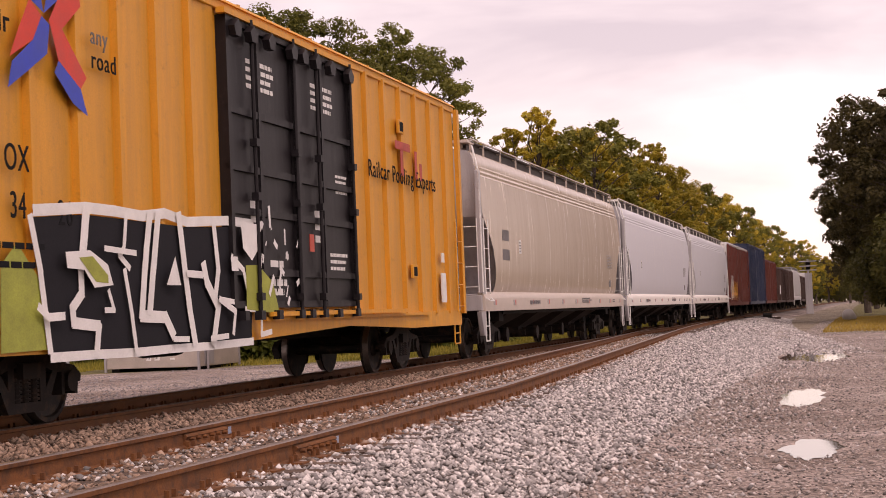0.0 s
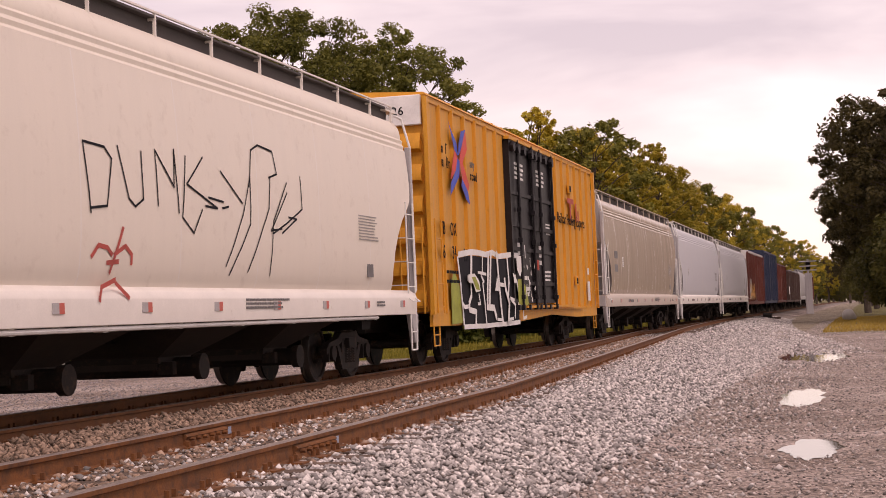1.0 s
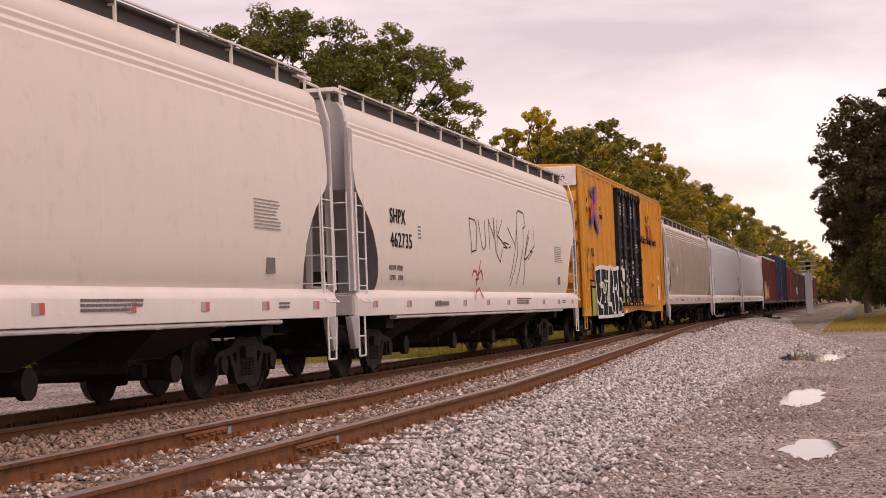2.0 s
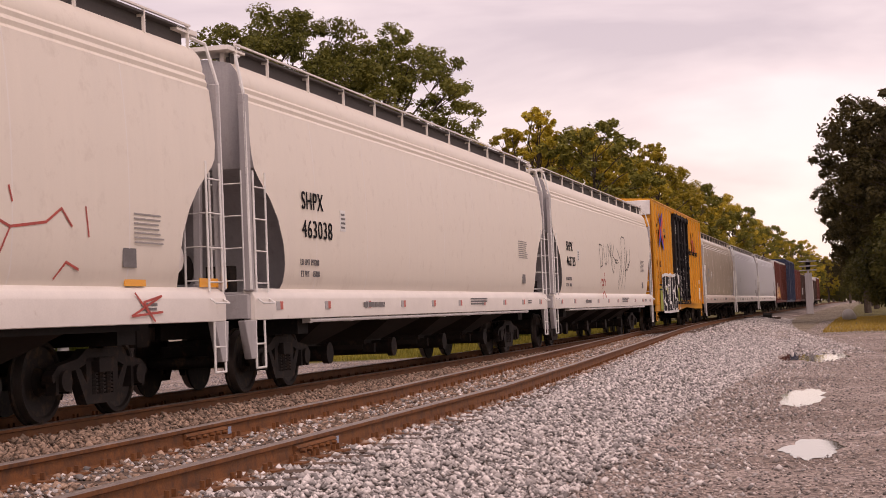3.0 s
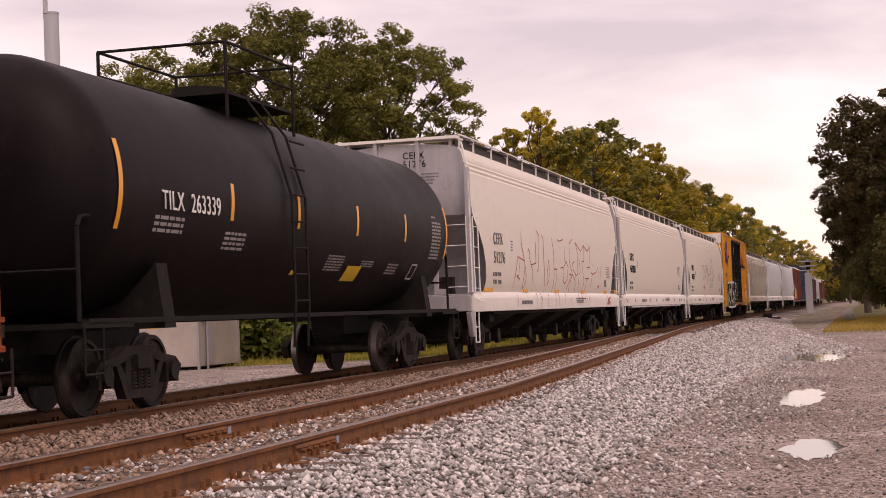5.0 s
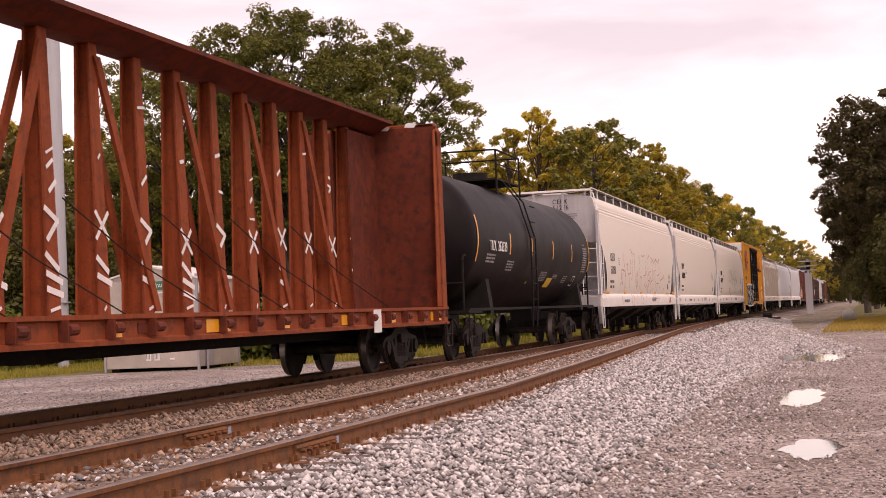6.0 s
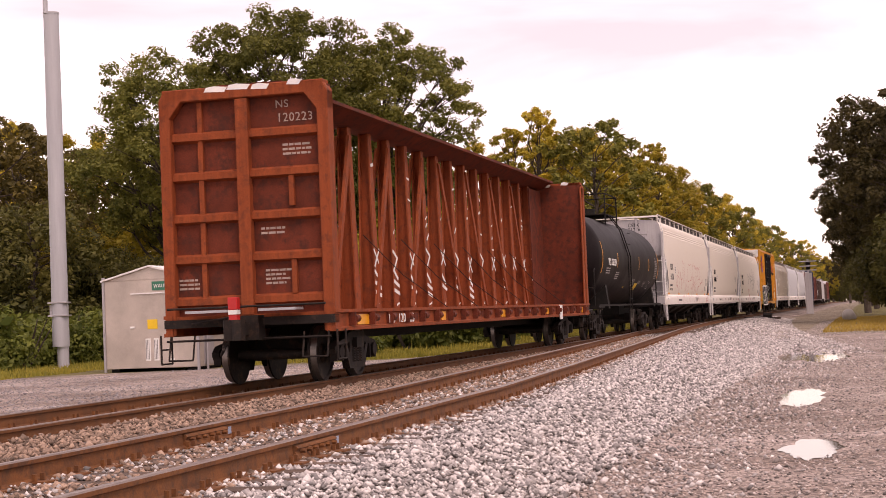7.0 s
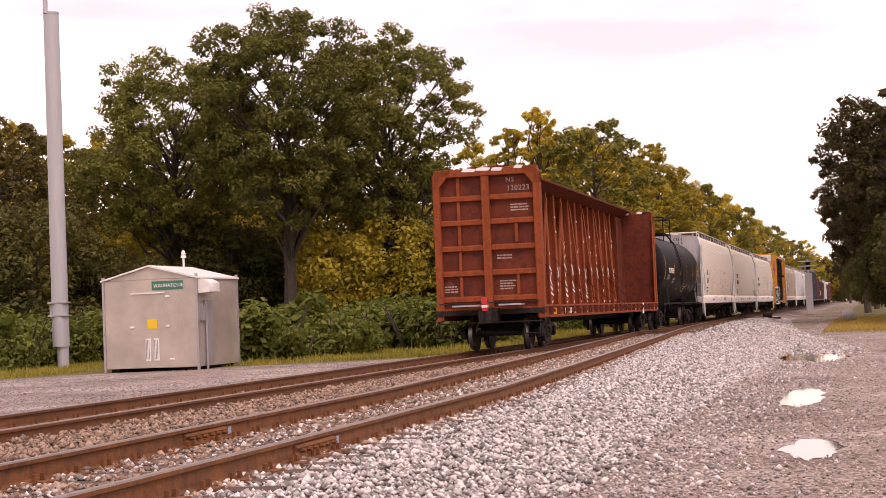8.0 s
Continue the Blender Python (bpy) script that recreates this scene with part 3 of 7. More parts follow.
def lay_ties():
    rng = random.Random(8)
    ties, plate = [tie_mesh(i) for i in range(4)], plate_mesh()
    s = TIE_START
    while s < 100:
        p = on_track(s, 0, 0, rng.uniform(-1, 1))
        t = part("tie", rng.choice(ties), None, main_track, m=p)
        if s < 60:
            part("tie_plates", plate, None, main_track, m=p)
        s += TIE_STEP
    s = TIE_START
    while s < 80:
        p = on_track(s + rng.uniform(-0.025, 0.025), siding(s), siding_z(s), rng.uniform(-2, 2))
        part("tie", rng.choice(ties), None, side_track, m=p)
        if s < 50:
            part("tie_plates", plate, None, side_track, m=p)
        s += TIE_STEP


def joint(s, off):
    bm = bmesh.new()
    for d in (-1, 1):
        prism(bm, [(d * 0.014, -0.05), (d * 0.05, -0.06), (d * 0.055, -0.075), (d * 0.034, -0.1), (d * 0.05, -0.135), (d * 0.07, -0.155), (d * 0.014, -0.15)], -0.46, 0.46, "yz")
        for x in (-0.36, -0.22, -0.08, 0.08, 0.22, 0.36):
            rod(bm, (x, d * 0.03, -0.098), (x, d * 0.085, -0.098), 0.02, 6)
    part("joint_bar", bm, M["railrust"], side_track, "bolted rusty joint bar", m=on_track(s, siding(s) + off, siding_z(s)))
    bm = bmesh.new()
    box(bm, 0.5, 0.62, 0.0125, 0.0165, -0.13, -0.065)
    box(bm, 0.5, 0.62, -0.0165, -0.0125, -0.13, -0.065)
    part("paint_mark", bm, M["bluepaint"], side_track, "pale blue paint mark on the rail web", m=on_track(s, siding(s) + off, siding_z(s)))


joint(-0.57, -0.755)
joint(-1.95, 0.755)

# ---- rolling stock: running gear ----
WHEEL_R = 0.44
KEYED_CARS, KEYED_WHEELS = [], []


def wheelset_mesh():
    bm = bmesh.new()
    for d in (-1, 1):
        lathe(bm, [(d * 0.66, WHEEL_R + 0.027), (d * 0.69, WHEEL_R + 0.027), (d * 0.70, WHEEL_R), (d * 0.80, WHEEL_R - 0.006), (d * 0.805, WHEEL_R - 0.055),
                   (d * 0.775, WHEEL_R - 0.07), (d * 0.755, 0.16), (d * 0.80, 0.14), (d * 0.82, 0.10)], 28)
    for f in bm.faces:
        if all(WHEEL_R - 0.007 <= math.hypot(v.co.x, v.co.z) <= WHEEL_R + 0.001 for v in f.verts):
            f.material_index = 1
    lathe(bm, [(-1.05, 0.07), (-0.8, 0.085), (0.8, 0.085), (1.05, 0.07)], 12)
    for d in (-1, 1):
        for k in range(3):
            a = 2 * pi * k / 3
            rod(bm, (0.045 * cos(a), d * 1.04, 0.045 * sin(a)), (0.045 * cos(a), d * 1.075, 0.045 * sin(a)), 0.016, 6)
    return finish(bm, "wheelset", [M["wheel"], M["tread"]])


WHEELSET = wheelset_mesh()


def sideframe_mesh(d):
    bm = bmesh.new()
    if True:
        a, b = d * 0.93, d * 1.05
        lo, hi = min(a, b), max(a, b)
        # upper compression member, lower tension member, columns, pedestal jaws
        prism(bm, [(-1.12, 0.50), (-0.98, 0.60), (-0.55, 0.66), (-0.35, 0.76), (0.35, 0.76), (0.55, 0.66), (0.98, 0.60), (1.12, 0.50), (1.10, 0.42), (0.9, 0.52), (0.55, 0.55), (0.3, 0.62),
                   (-0.3, 0.62), (-0.55, 0.55), (-0.9, 0.52), (-1.10, 0.42)], lo, hi)
        prism(bm, [(-0.62, 0.56), (-0.50, 0.55), (-0.26, 0.26), (0.26, 0.26), (0.50, 0.55), (0.62, 0.56), (0.38, 0.16), (-0.38, 0.16)], lo, hi)
        for x in (-0.31, 0.31):
            box(bm, x - 0.06, x + 0.06, lo, hi, 0.25, 0.66)
        for x in (-0.87, 0.87):
            box(bm, x - 0.17, x - 0.11, lo, hi, 0.30, 0.56)
            box(bm, x + 0.11, x + 0.17, lo, hi, 0.30, 0.56)
            rod(bm, (x, d * 0.90, 0.44), (x, d * 1.09, 0.44), 0.115, 12)
    return finish(bm, "side_frame", M["truck"])


def spring_mesh():
    bm = bmesh.new()
    for d in (-1, 1):
        for x in (-0.17, 0.0, 0.17):
            for k in range(6):
                z = 0.28 + k * 0.04
                rod(bm, (x, d * 1.0, z), (x, d * 1.0, z + 0.022), 0.075, 10)
            rod(bm, (x, d * 1.0, 0.26), (x, d * 1.0, 0.52), 0.055, 8)
    box(bm, -0.2, 0.2, -1.12, 1.12, 0.5, 0.66)
    box(bm, -0.16, 0.16, -0.7, 0.7, 0.4, 0.74)
    for d in (-1, 1):
        box(bm, d * 0.36 - 0.04, d * 0.36 + 0.04, -0.85, 0.85, 0.36, 0.46)
        for s in (-1, 1):
            prism(bm, [(d * 0.4, 0.3), (d * 0.44, 0.22), (d * 0.46, 0.55), (d * 0.41, 0.6)], s * 0.75 - 0.04, s * 0.75 + 0.04)
    return finish(bm, "bolster", M["truck"])


SIDEFRAMES, SPRINGS = [sideframe_mesh(-1), sideframe_mesh(1)], spring_mesh()


def truck(car, x, spin):
    t = part("truck", SPRINGS, None, car, "dark cast-steel freight truck", m=pose(x, 0, 0))
    for me in SIDEFRAMES:
        part("side_frame", me, None, t)
    for d in (-0.87, 0.87):
        w = part("wheelset", WHEELSET, None, t, m=pose(d, 0, WHEEL_R))
        if spin:
            KEYED_WHEELS.append((w, d))


def coupler(car, x, d):
    bm = bmesh.new()
    box(bm, min(x, x + d * 0.55), max(x, x + d * 0.55), -0.09, 0.09, 0.78, 0.96)
    prism(bm, [(x + d * 0.55, -0.12), (x + d * 0.62, -0.19), (x + d * 0.80, -0.19), (x + d * 0.86, -0.10), (x + d * 0.74, -0.02), (x + d * 0.74, 0.1), (x + d * 0.6, 0.17), (x + d * 0.55, 0.12)], 0.71, 1.02, "xy")
    path_rod(bm, [(x, 0.25, 0.8), (x + d * 0.25, 0.3, 0.62), (x + d * 0.5, 0.26, 0.5), (x + d * 0.72, 0.12, 0.58)], 0.028, 6)
    rod(bm, (x + d * 0.1, 0.9 * -d, 0.98), (x + d * 0.45, 0.0, 1.08), 0.014, 6)
    part("coupler", bm, M["truck"], car, "rusty knuckle coupler and air hose")


def stirrup(bm, x, y, z0=0.98, drop=0.6, w=0.42):
    path_rod(bm, [(x - w / 2, y, z0), (x - w / 2, y, z0 - drop), (x + w / 2, y, z0 - drop), (x + w / 2, y, z0)], 0.016)
    rod(bm, (x - w / 2, y, z0 - drop * 0.5), (x + w / 2, y, z0 - drop * 0.5), 0.014, 6)


def ladder(bm, x, y, z0, z1, w=0.42, step=0.38, along="x", r=0.0105):
    """Upright ladder; rungs run along x (side ladder) or y (end ladder)."""
    def p(u, z):
        return (x + u, y, z) if along == "x" else (x, y + u, z)
    for u in (0, w):
        rod(bm, p(u, z0), p(u, z1), r * 1.5, 6)
    z = z0 + 0.12
    while z < z1:
        rod(bm, p(0, z), p(w, z), r, 6)
        z += step


def keyed(car, s_centre, half):
    KEYED_CARS.append((car, s_centre, half))


def car_pose(s, half):
    a, b = at_track(s - half), at_track(s + half)
    d = b - a
    c = (a + b) / 2
    return pose(c.x, c.y, 0, 0, 0, math.degrees(math.atan2(d.y, d.x)))

# ---- covered hopper ----
SECTION = [(1.44, 1.40), (1.50, 1.55), (1.535, 1.9), (1.55, 2.4), (1.545, 2.9), (1.52, 3.4), (1.49, 3.72), (1.475, 3.85)]


def hopper_y(z):
    return float(np.interp(z, [p[1] for p in SECTION], [p[0] for p in SECTION]))


def hopper_inset(z):
    """How far the slope sheet draws the body in from its end, by height."""
    return float(np.interp(z, [1.38, 1.5, 1.75, 2.05, 2.35, 2.6, 2.8, 2.95, 3.1], [1.06, 1.12, 1.14, 1.05, 0.86, 0.6, 0.3, 0.08, 0.0]))


def hopper(s0, s1, label, body_mat, sill_mat, mark, number, orange=False, rods=True, spin=True, words=True):
    half = (s1 - s0) / 2
    car = thing("hopper_car", label, "hopper car", group="freight cars of the train")
    xe = half - 0.12
    # shell, lofted end to end
    bm = bmesh.new()
    zs = [1.40, 1.5, 1.62, 1.75, 1.9, 2.05, 2.2, 2.35, 2.5, 2.6, 2.7, 2.8, 2.9, 3.0, 3.2, 3.45, 3.7, 3.85]
    roof = [(1.475, 3.86), (1.445, 3.90), (1.455, 3.95), (1.425, 4.0), (1.435, 4.05), (1.395, 4.09), (1.40, 4.13), (1.37, 4.27), (1.28, 4.39), (1.0, 4.45), (0.5, 4.49)]
    prof = [(hopper_y(z), z) for z in zs] + roof
    ring = [(-y, z) for y, z in prof] + [(0.0, 4.51)] + [(y, z) for y, z in reversed(prof)]
    nx = 12
    grid = []
    for i in range(nx + 1):
        u = -1 + 2 * i / nx
        grid.append([bm.verts.new((u * (xe - hopper_inset(z)), y, z)) for y, z in ring])
    for a, b in zip(grid, grid[1:]):
        for j in range(len(ring) - 1):
            f = bm.faces.new((a[j], a[j + 1], b[j + 1], b[j]))
            f.smooth = True
    n = len(ring)
    for g, ex in ((grid[0], -1), (grid[-1], 1)):
        # below the end panel the slope sheet lies well back from the side edges
        inner = [v if v.co.z > 2.95 else bm.verts.new((v.co.x - ex * 0.5, v.co.y * 0.985, v.co.z)) for v in g]
        for j in range(n - 1):
            if inner[j] is not g[j] or inner[j + 1] is not g[j + 1]:
                q = [g[j], g[j + 1], inner[j + 1], inner[j]]
                f = bm.faces.new(list(dict.fromkeys(q)))
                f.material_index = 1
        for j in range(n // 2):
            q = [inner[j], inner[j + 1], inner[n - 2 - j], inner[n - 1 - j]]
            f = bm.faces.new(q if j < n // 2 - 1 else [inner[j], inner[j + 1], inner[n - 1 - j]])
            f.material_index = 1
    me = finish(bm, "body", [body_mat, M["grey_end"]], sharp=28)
    part("body", me, None, car)
    # weld seams down the side
    bm = bmesh.new()
    for k in range(1, 8):
        x = -xe + 2 * xe * k / 8
        for z0, z1 in zip(zs[:-1], zs[1:]):
            if abs(x) < xe - hopper_inset(z0) - 0.1:
                for d in (-1, 1):
                    y0, y1 = d * (hopper_y(z0) + 0.001), d * (hopper_y(z1) + 0.001)
                    bm.faces.new([bm.verts.new(p) for p in ((x - 0.012, y0, z0), (x + 0.012, y0, z0), (x + 0.012, y1, z1), (x - 0.012, y1, z1))])
    part("weld_seam", bm, sill_mat, car)
    for d in (-1, 1):
        bm = bmesh.new()
        prism(bm, [(d * 1.40, 1.0), (d * 1.55, 1.0), (d * 1.56, 1.28), (d * 1.53, 1.36), (d * 1.44, 1.42), (d * 1.40, 1.42)], -half, half, "yz")
        part("side_sill", bm, sill_mat, car, "painted side sill with reflectors", bevel=0.008)
        bm = bmesh.new()
        if rods:
            rod(bm, (-half + 2.2, d * 1.5, 0.965), (half - 2.2, d * 1.5, 0.965), 0.028, 8)
            for k in range(9):
                x = -half + 2.3 + k * (2 * half - 4.6) / 8
                box(bm, x - 0.05, x + 0.05, d * 1.46 - 0.04, d * 1.46 + 0.08, 0.93, 1.0)
        else:
            box(bm, -half + 2.2, half - 2.2, d * 1.42 - 0.02, d * 1.42 + 0.02, 0.93, 1.0)
        part("pipe", bm, M["lamp_white"] if rods else M["under"], car)
    for ex in (-1, 1):
        bm = bmesh.new()
        for d in (-1, 1):
            box(bm, ex * half - (0.04 if ex > 0 else 0.07), ex * half + (0.04 if ex > 0 else 0.07), d * 1.49 - 0.05, d * 1.49 + 0.05, 1.38, 3.95)
            prism(bm, [(ex * half - 0.35, 1.0), (ex * half + 0.08, 1.0), (ex * half + 0.02, 0.5), (ex * half - 0.16, 0.5)], d * 1.50 - 0.05, d * 1.50 + 0.05)
        box(bm, ex * half - 0.1, ex * half + 0.1, -1.5, 1.5, 1.02, 1.34)
        box(bm, ex * (half - 0.6) - 0.6, ex * (half - 0.6) + 0.6, -1.4, 1.4, 1.34, 1.375)
        for y in (-0.75, 0.75):
            box(bm, ex * (half - 0.5) - 0.5, ex * (half - 0.5) + 0.5, y - 0.05, y + 0.05, 1.375, 1.5)
            prism(bm, [(ex * (half - 0.08), 1.35), (ex * (half - 0.02), 1.35), (ex * (half - 0.1), 3.0), (ex * (half - 0.2), 3.0)], y - 0.05, y + 0.05)
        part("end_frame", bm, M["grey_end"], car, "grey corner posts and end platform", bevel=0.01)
        for d in (-1, 1):
            bm = bmesh.new()
            ladder(bm, ex * half - (0.5 if ex > 0 else -0.08), d * 1.555, 1.36, 2.95, 0.42, 0.42)
            ladder(bm, ex * (half + 0.06), d * 1.0 - (0.0 if d < 0 else -0.0), 1.4, 2.95, d * 0.45, 0.42, along="y")
            stirrup(bm, ex * (half - 0.2), d * 1.54, 1.0, 0.62, 0.32)
            path_rod(bm, [(ex * (half - 0.3), d * 1.33, 4.5), (ex * (half - 0.02), d * 1.40, 4.46), (ex * (half + 0.05), d * 1.52, 3.95), (ex * (half + 0.05), d * 1.53, 1.4)], 0.022)
            path_rod(bm, [(ex * (half - 0.1), d * 1.56, 1.28), (ex * (half - 0.1), d * 1.64, 1.22), (ex * (half - 0.5), d * 1.64, 1.22), (ex * (half - 0.5), d * 1.56, 1.28)], 0.013)
            part("ladder", bm, M["lamp_white"], car, "white grab irons and corner ladder")
        coupler(car, ex * half * 0.985, ex)
        truck(car, ex * (half - 2.35), spin)
        # brake gear behind the slope sheet
        bm = bmesh.new()
        rod(bm, (ex * (half - 0.75), -0.3, 1.72), (ex * (half - 0.75), 0.55, 1.72), 0.2, 14)
        rod(bm, (ex * (half - 0.5), 0.8, 1.4), (ex * (half - 0.5), 0.8, 1.9), 0.1, 10)
        box(bm, ex * (half - 0.9) - 0.12, ex * (half - 0.9) + 0.12, -0.9, -0.55, 1.4, 1.75)
        part("brake_cylinder", bm, M["truck"], car)
    # roof walkway, its railing stands along the eaves
    for d in (-1, 1):
        bm = bmesh.new()
        box(bm, -half + 0.25, half - 0.25, d * 1.0 - 0.3, d * 1.0 + 0.24, 4.59, 4.62)
        part("walkway", bm, M["grating"], car, "dark grating roof walkway")
        bm = bmesh.new()
        for k in range(13):
            x = max(-half + 0.3, min(half - 0.3, (k - 6) * 1.675))
            box(bm, x - 0.014, x + 0.014, d * 1.29 - 0.018, d * 1.29 + 0.018, 4.36, 4.67)
            box(bm, x - 0.014, x + 0.014, min(d * 0.8, d * 1.29), max(d * 0.8, d * 1.29), 4.56, 4.59)
        box(bm, -half + 0.25, half - 0.25, d * 1.30 - 0.016, d * 1.30 + 0.016, 4.645, 4.67)
        part("walkway_frame", bm, sill_mat, car, "pale walkway supports and edge rail")
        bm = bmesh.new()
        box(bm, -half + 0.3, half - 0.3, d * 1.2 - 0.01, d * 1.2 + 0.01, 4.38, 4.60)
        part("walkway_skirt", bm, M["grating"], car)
    for ex in (-1, 1):
        bm = bmesh.new()
        box(bm, ex * (half - 0.32) - 0.3, ex * (half - 0.32) + 0.3, -1.3, 1.3, 4.56, 4.62)
        for y in (-1.1, -0.4, 0.4, 1.1):
            box(bm, ex * (half - 0.32) - 0.04, ex * (half - 0.32) + 0.04, y - 0.03, y + 0.03, 4.3, 4.57)
        part("end_walkway", bm, sill_mat, car)
        bm = bmesh.new()
        for y in (-0.45, 0.45):
            box(bm, ex * (half - 0.1) - 0.05, ex * (half - 0.1) + 0.05, y - 0.04, y + 0.04, 3.0, 4.56)
        part("end_stiffener", bm, M["grey_end"], car)
    for k in range(8):
        bm = bmesh.new()
        x = -half + 1.6 + k * (2 * half - 3.2) / 7
        box(bm, x - 0.7, x + 0.7, -0.35, 0.35, 4.49, 4.6)
        part("hatch", bm, sill_mat, car, bevel=0.02)
    # discharge bays under the belly
    for k in range(4):
        x = (k - 1.5) * (2 * half - 8.0) / 3.3
        bm = bmesh.new()
        prof = [(1.40, 1.16, 1.42), (1.0, 1.12, 1.35), (0.55, 0.46, 0.55), (0.42, 0.46, 0.55)]
        last = None
        for z, hx, hy in prof:
            r = [bm.verts.new((x + a * hx, b * hy, z)) for a, b in ((-1, -1), (1, -1), (1, 1), (-1, 1))]
            if last:
                for i in range(4):
                    bm.faces.new((last[i], last[(i + 1) % 4], r[(i + 1) % 4], r[i]))
            last = r
        bm.faces.new(last)
        c = part("hopper_bay", bm, M["chute"], car, "dirty sloping discharge bay")
        bm = bmesh.new()
        rod(bm, (x, -0.92, 0.44), (x, 0.92, 0.44), 0.13, 14)
        rod(bm, (x, -1.0, 0.44), (x, -0.9, 0.44), 0.17, 14)
        box(bm, x - 0.5, x + 0.5, -0.6, 0.6, 0.5, 0.58)
        box(bm, x - 0.42, x - 0.3, -0.75, -0.55, 0.36, 0.52)
        part("outlet_gate", bm, M["truck"], c, "rusty outlet gate")
    bm = bmesh.new()
    box(bm, -half + 0.1, half - 0.1, -0.17, 0.17, 0.78, 1.08)
    for ex in (-1, 1):
        box(bm, ex * (half - 2.35) - 0.22, ex * (half - 2.35) + 0.22, -1.35, 1.35, 0.78, 1.03)
    part("centre_sill", bm, M["under"], car)
    # reporting marks, data panels, reflectors
    rng = random.Random(int(abs(s0) * 10))
    if words:
        x0 = -xe + 1.75
        letter_mat = M["ink_soft"] if orange else M["ink"]
        drop = 0.11 if orange else 0.0
        if mark:
            lettering(mark, car, x0 + 0.03, -hopper_y(2.55) - 0.014, 2.555 - drop, 0.36, letter_mat, squeeze=1.0)
            lettering(number, car, x0 + 0.04, -hopper_y(2.15) - 0.014, 2.15 - drop, 0.36, letter_mat, squeeze=1.11)
            lettering("LD LMT 197200", car, x0 - 0.02, -hopper_y(1.75) - 0.014, 1.755, 0.125, M["ink_soft"], squeeze=0.85)
            lettering("LT WT    65800", car, x0 + 0.03, -hopper_y(1.6) - 0.014, 1.59, 0.125, M["ink_soft"], squeeze=0.85)
        bm = bmesh.new()
        
        box(bm, xe - 2.6, xe - 2.28, -hopper_y(1.75) - 0.008, -hopper_y(1.75), 1.62, 1.93)
        part("data_stencil", bm, M["ink_soft"], car, "small faded data stencils")
        bm = bmesh.new()
        if orange:
            bars(bm, xe - 2.35, -hopper_y(2.0) - 0.012, 2.2, 7, 0.8, 0.02, rng, 2.6)
        else:
            bars(bm, xe - 3.05, -hopper_y(2.2) - 0.012, 2.58, 9, 1.1, 0.018, rng, 2.6)
        part("data_stencil", bm, M["stencil_grey"], car, "fine grey consolidated stencil")
        bm = bmesh.new()
        box(bm, x0 + 1.75, x0 + 2.0, -hopper_y(2.4) - 0.004, -hopper_y(2.4), 2.3, 2.62)
        part("data_plate", bm, M["lamp_white"], car)
        bm = bmesh.new()
        bars(bm, x0 + 1.78, -hopper_y(2.4) - 0.008, 2.54, 4, 0.2, 0.03, rng, 2.2)
        bars(bm, -half + 4.6, -1.566, 1.14, 1, 1.3, 0.08, rng)
        bars(bm, half - 8.0, -1.566, 1.25, 3, 1.6, 0.03, rng)
        bars(bm, half - 2.4, -1.566, 1.2, 2, 0.5, 0.03, rng)
        part("data_stencil", bm, M["ink_soft"], car)
        bm, bw = bmesh.new(), bmesh.new()
        for k in range(10):
            x = -half + 0.9 + k * (2 * half - 1.8) / 9
            if orange:
                if k in (0, 2, 4, 6, 8, 9):
                    zz = 1.47
                    w = 0.42 if k in (0, 9) else 0.26
                    box(bm, x + 0.3, x + 0.3 + 2 * w, -hopper_y(zz) - 0.01, -hopper_y(zz), zz - 0.05, zz + 0.06)
            else:
                box(bm, x, x + 0.11, -1.567, -1.555, 1.13, 1.24)
                box(bw, x - 0.13, x, -1.567, -1.555, 1.13, 1.24)
        part("reflector", bm, M["orange"] if orange else M["reflect_red"], car, "amber reflector strips" if orange else "small red reflectors")
        if not orange:
            part("reflector", bw, M["grey_end"], car)
        else:
            bw.free()
        if mark:
            m = pose(-xe - 0.008, 0.55 - 1.15, 3.9, 90, 0, -90)
            lettering(mark, car, 0, 0, 0, 0.2, M["ink"], m=pose(-xe - 0.008, -0.12, 4.2, 90, 0, -90), squeeze=0.9)
            lettering(number, car, 0, 0, 0, 0.2, M["ink"], m=pose(-xe - 0.008, -0.12, 4.02, 90, 0, -90), squeeze=0.9)
            bm = bmesh.new()
            bars(bm, -xe - 0.005, -0.1, 3.86, 4, 0.9, 0.025, rng, 2.6, facing="x")
            part("data_stencil", bm, M["ink_soft"], car)
    keyed(car, (s0 + s1) / 2, half - 2.35)
    return car, half


# ---- the train, from its last car forwards ----
def stroke_part(car, name, strokes, width, material, yfun, label, lift=0.006):
    bm = bmesh.new()
    for st in strokes:
        ribbon(bm, st, width, yfun, lift)
    return part(name, bm, material, car, label)


HOP = "{} covered hopper car with a ribbed roof edge and walkway"
tan_car, _ = hopper(18.4, 38.2, HOP.format("dusty tan"), M["tan"], M["tan_sill"], "", "", rods=False)
hopper(39.4, 60.2, HOP.format("pale grey"), M["pale"], M["white2"], "", "", rods=False, spin=False)
hopper(61.4, 82.4, HOP.format("pale grey"), M["pale"], M["white2"], "", "", rods=False, spin=False)
shpx2, half2 = hopper(-22.95, -3.2, HOP.format("cream-white graffiti-tagged"), M["white"], M["white2"], "SHPX", "462735")
shpx1, half1 = hopper(-43.65, -24.0, HOP.format("cream-white"), M["white"], M["white2"], "SHPX", "463038")
cefx, half0 = hopper(-64.4, -44.6, HOP.format("white red-graffitied"), M["white"], M["white2"], "CEFX", "51276", orange=True, rods=False)


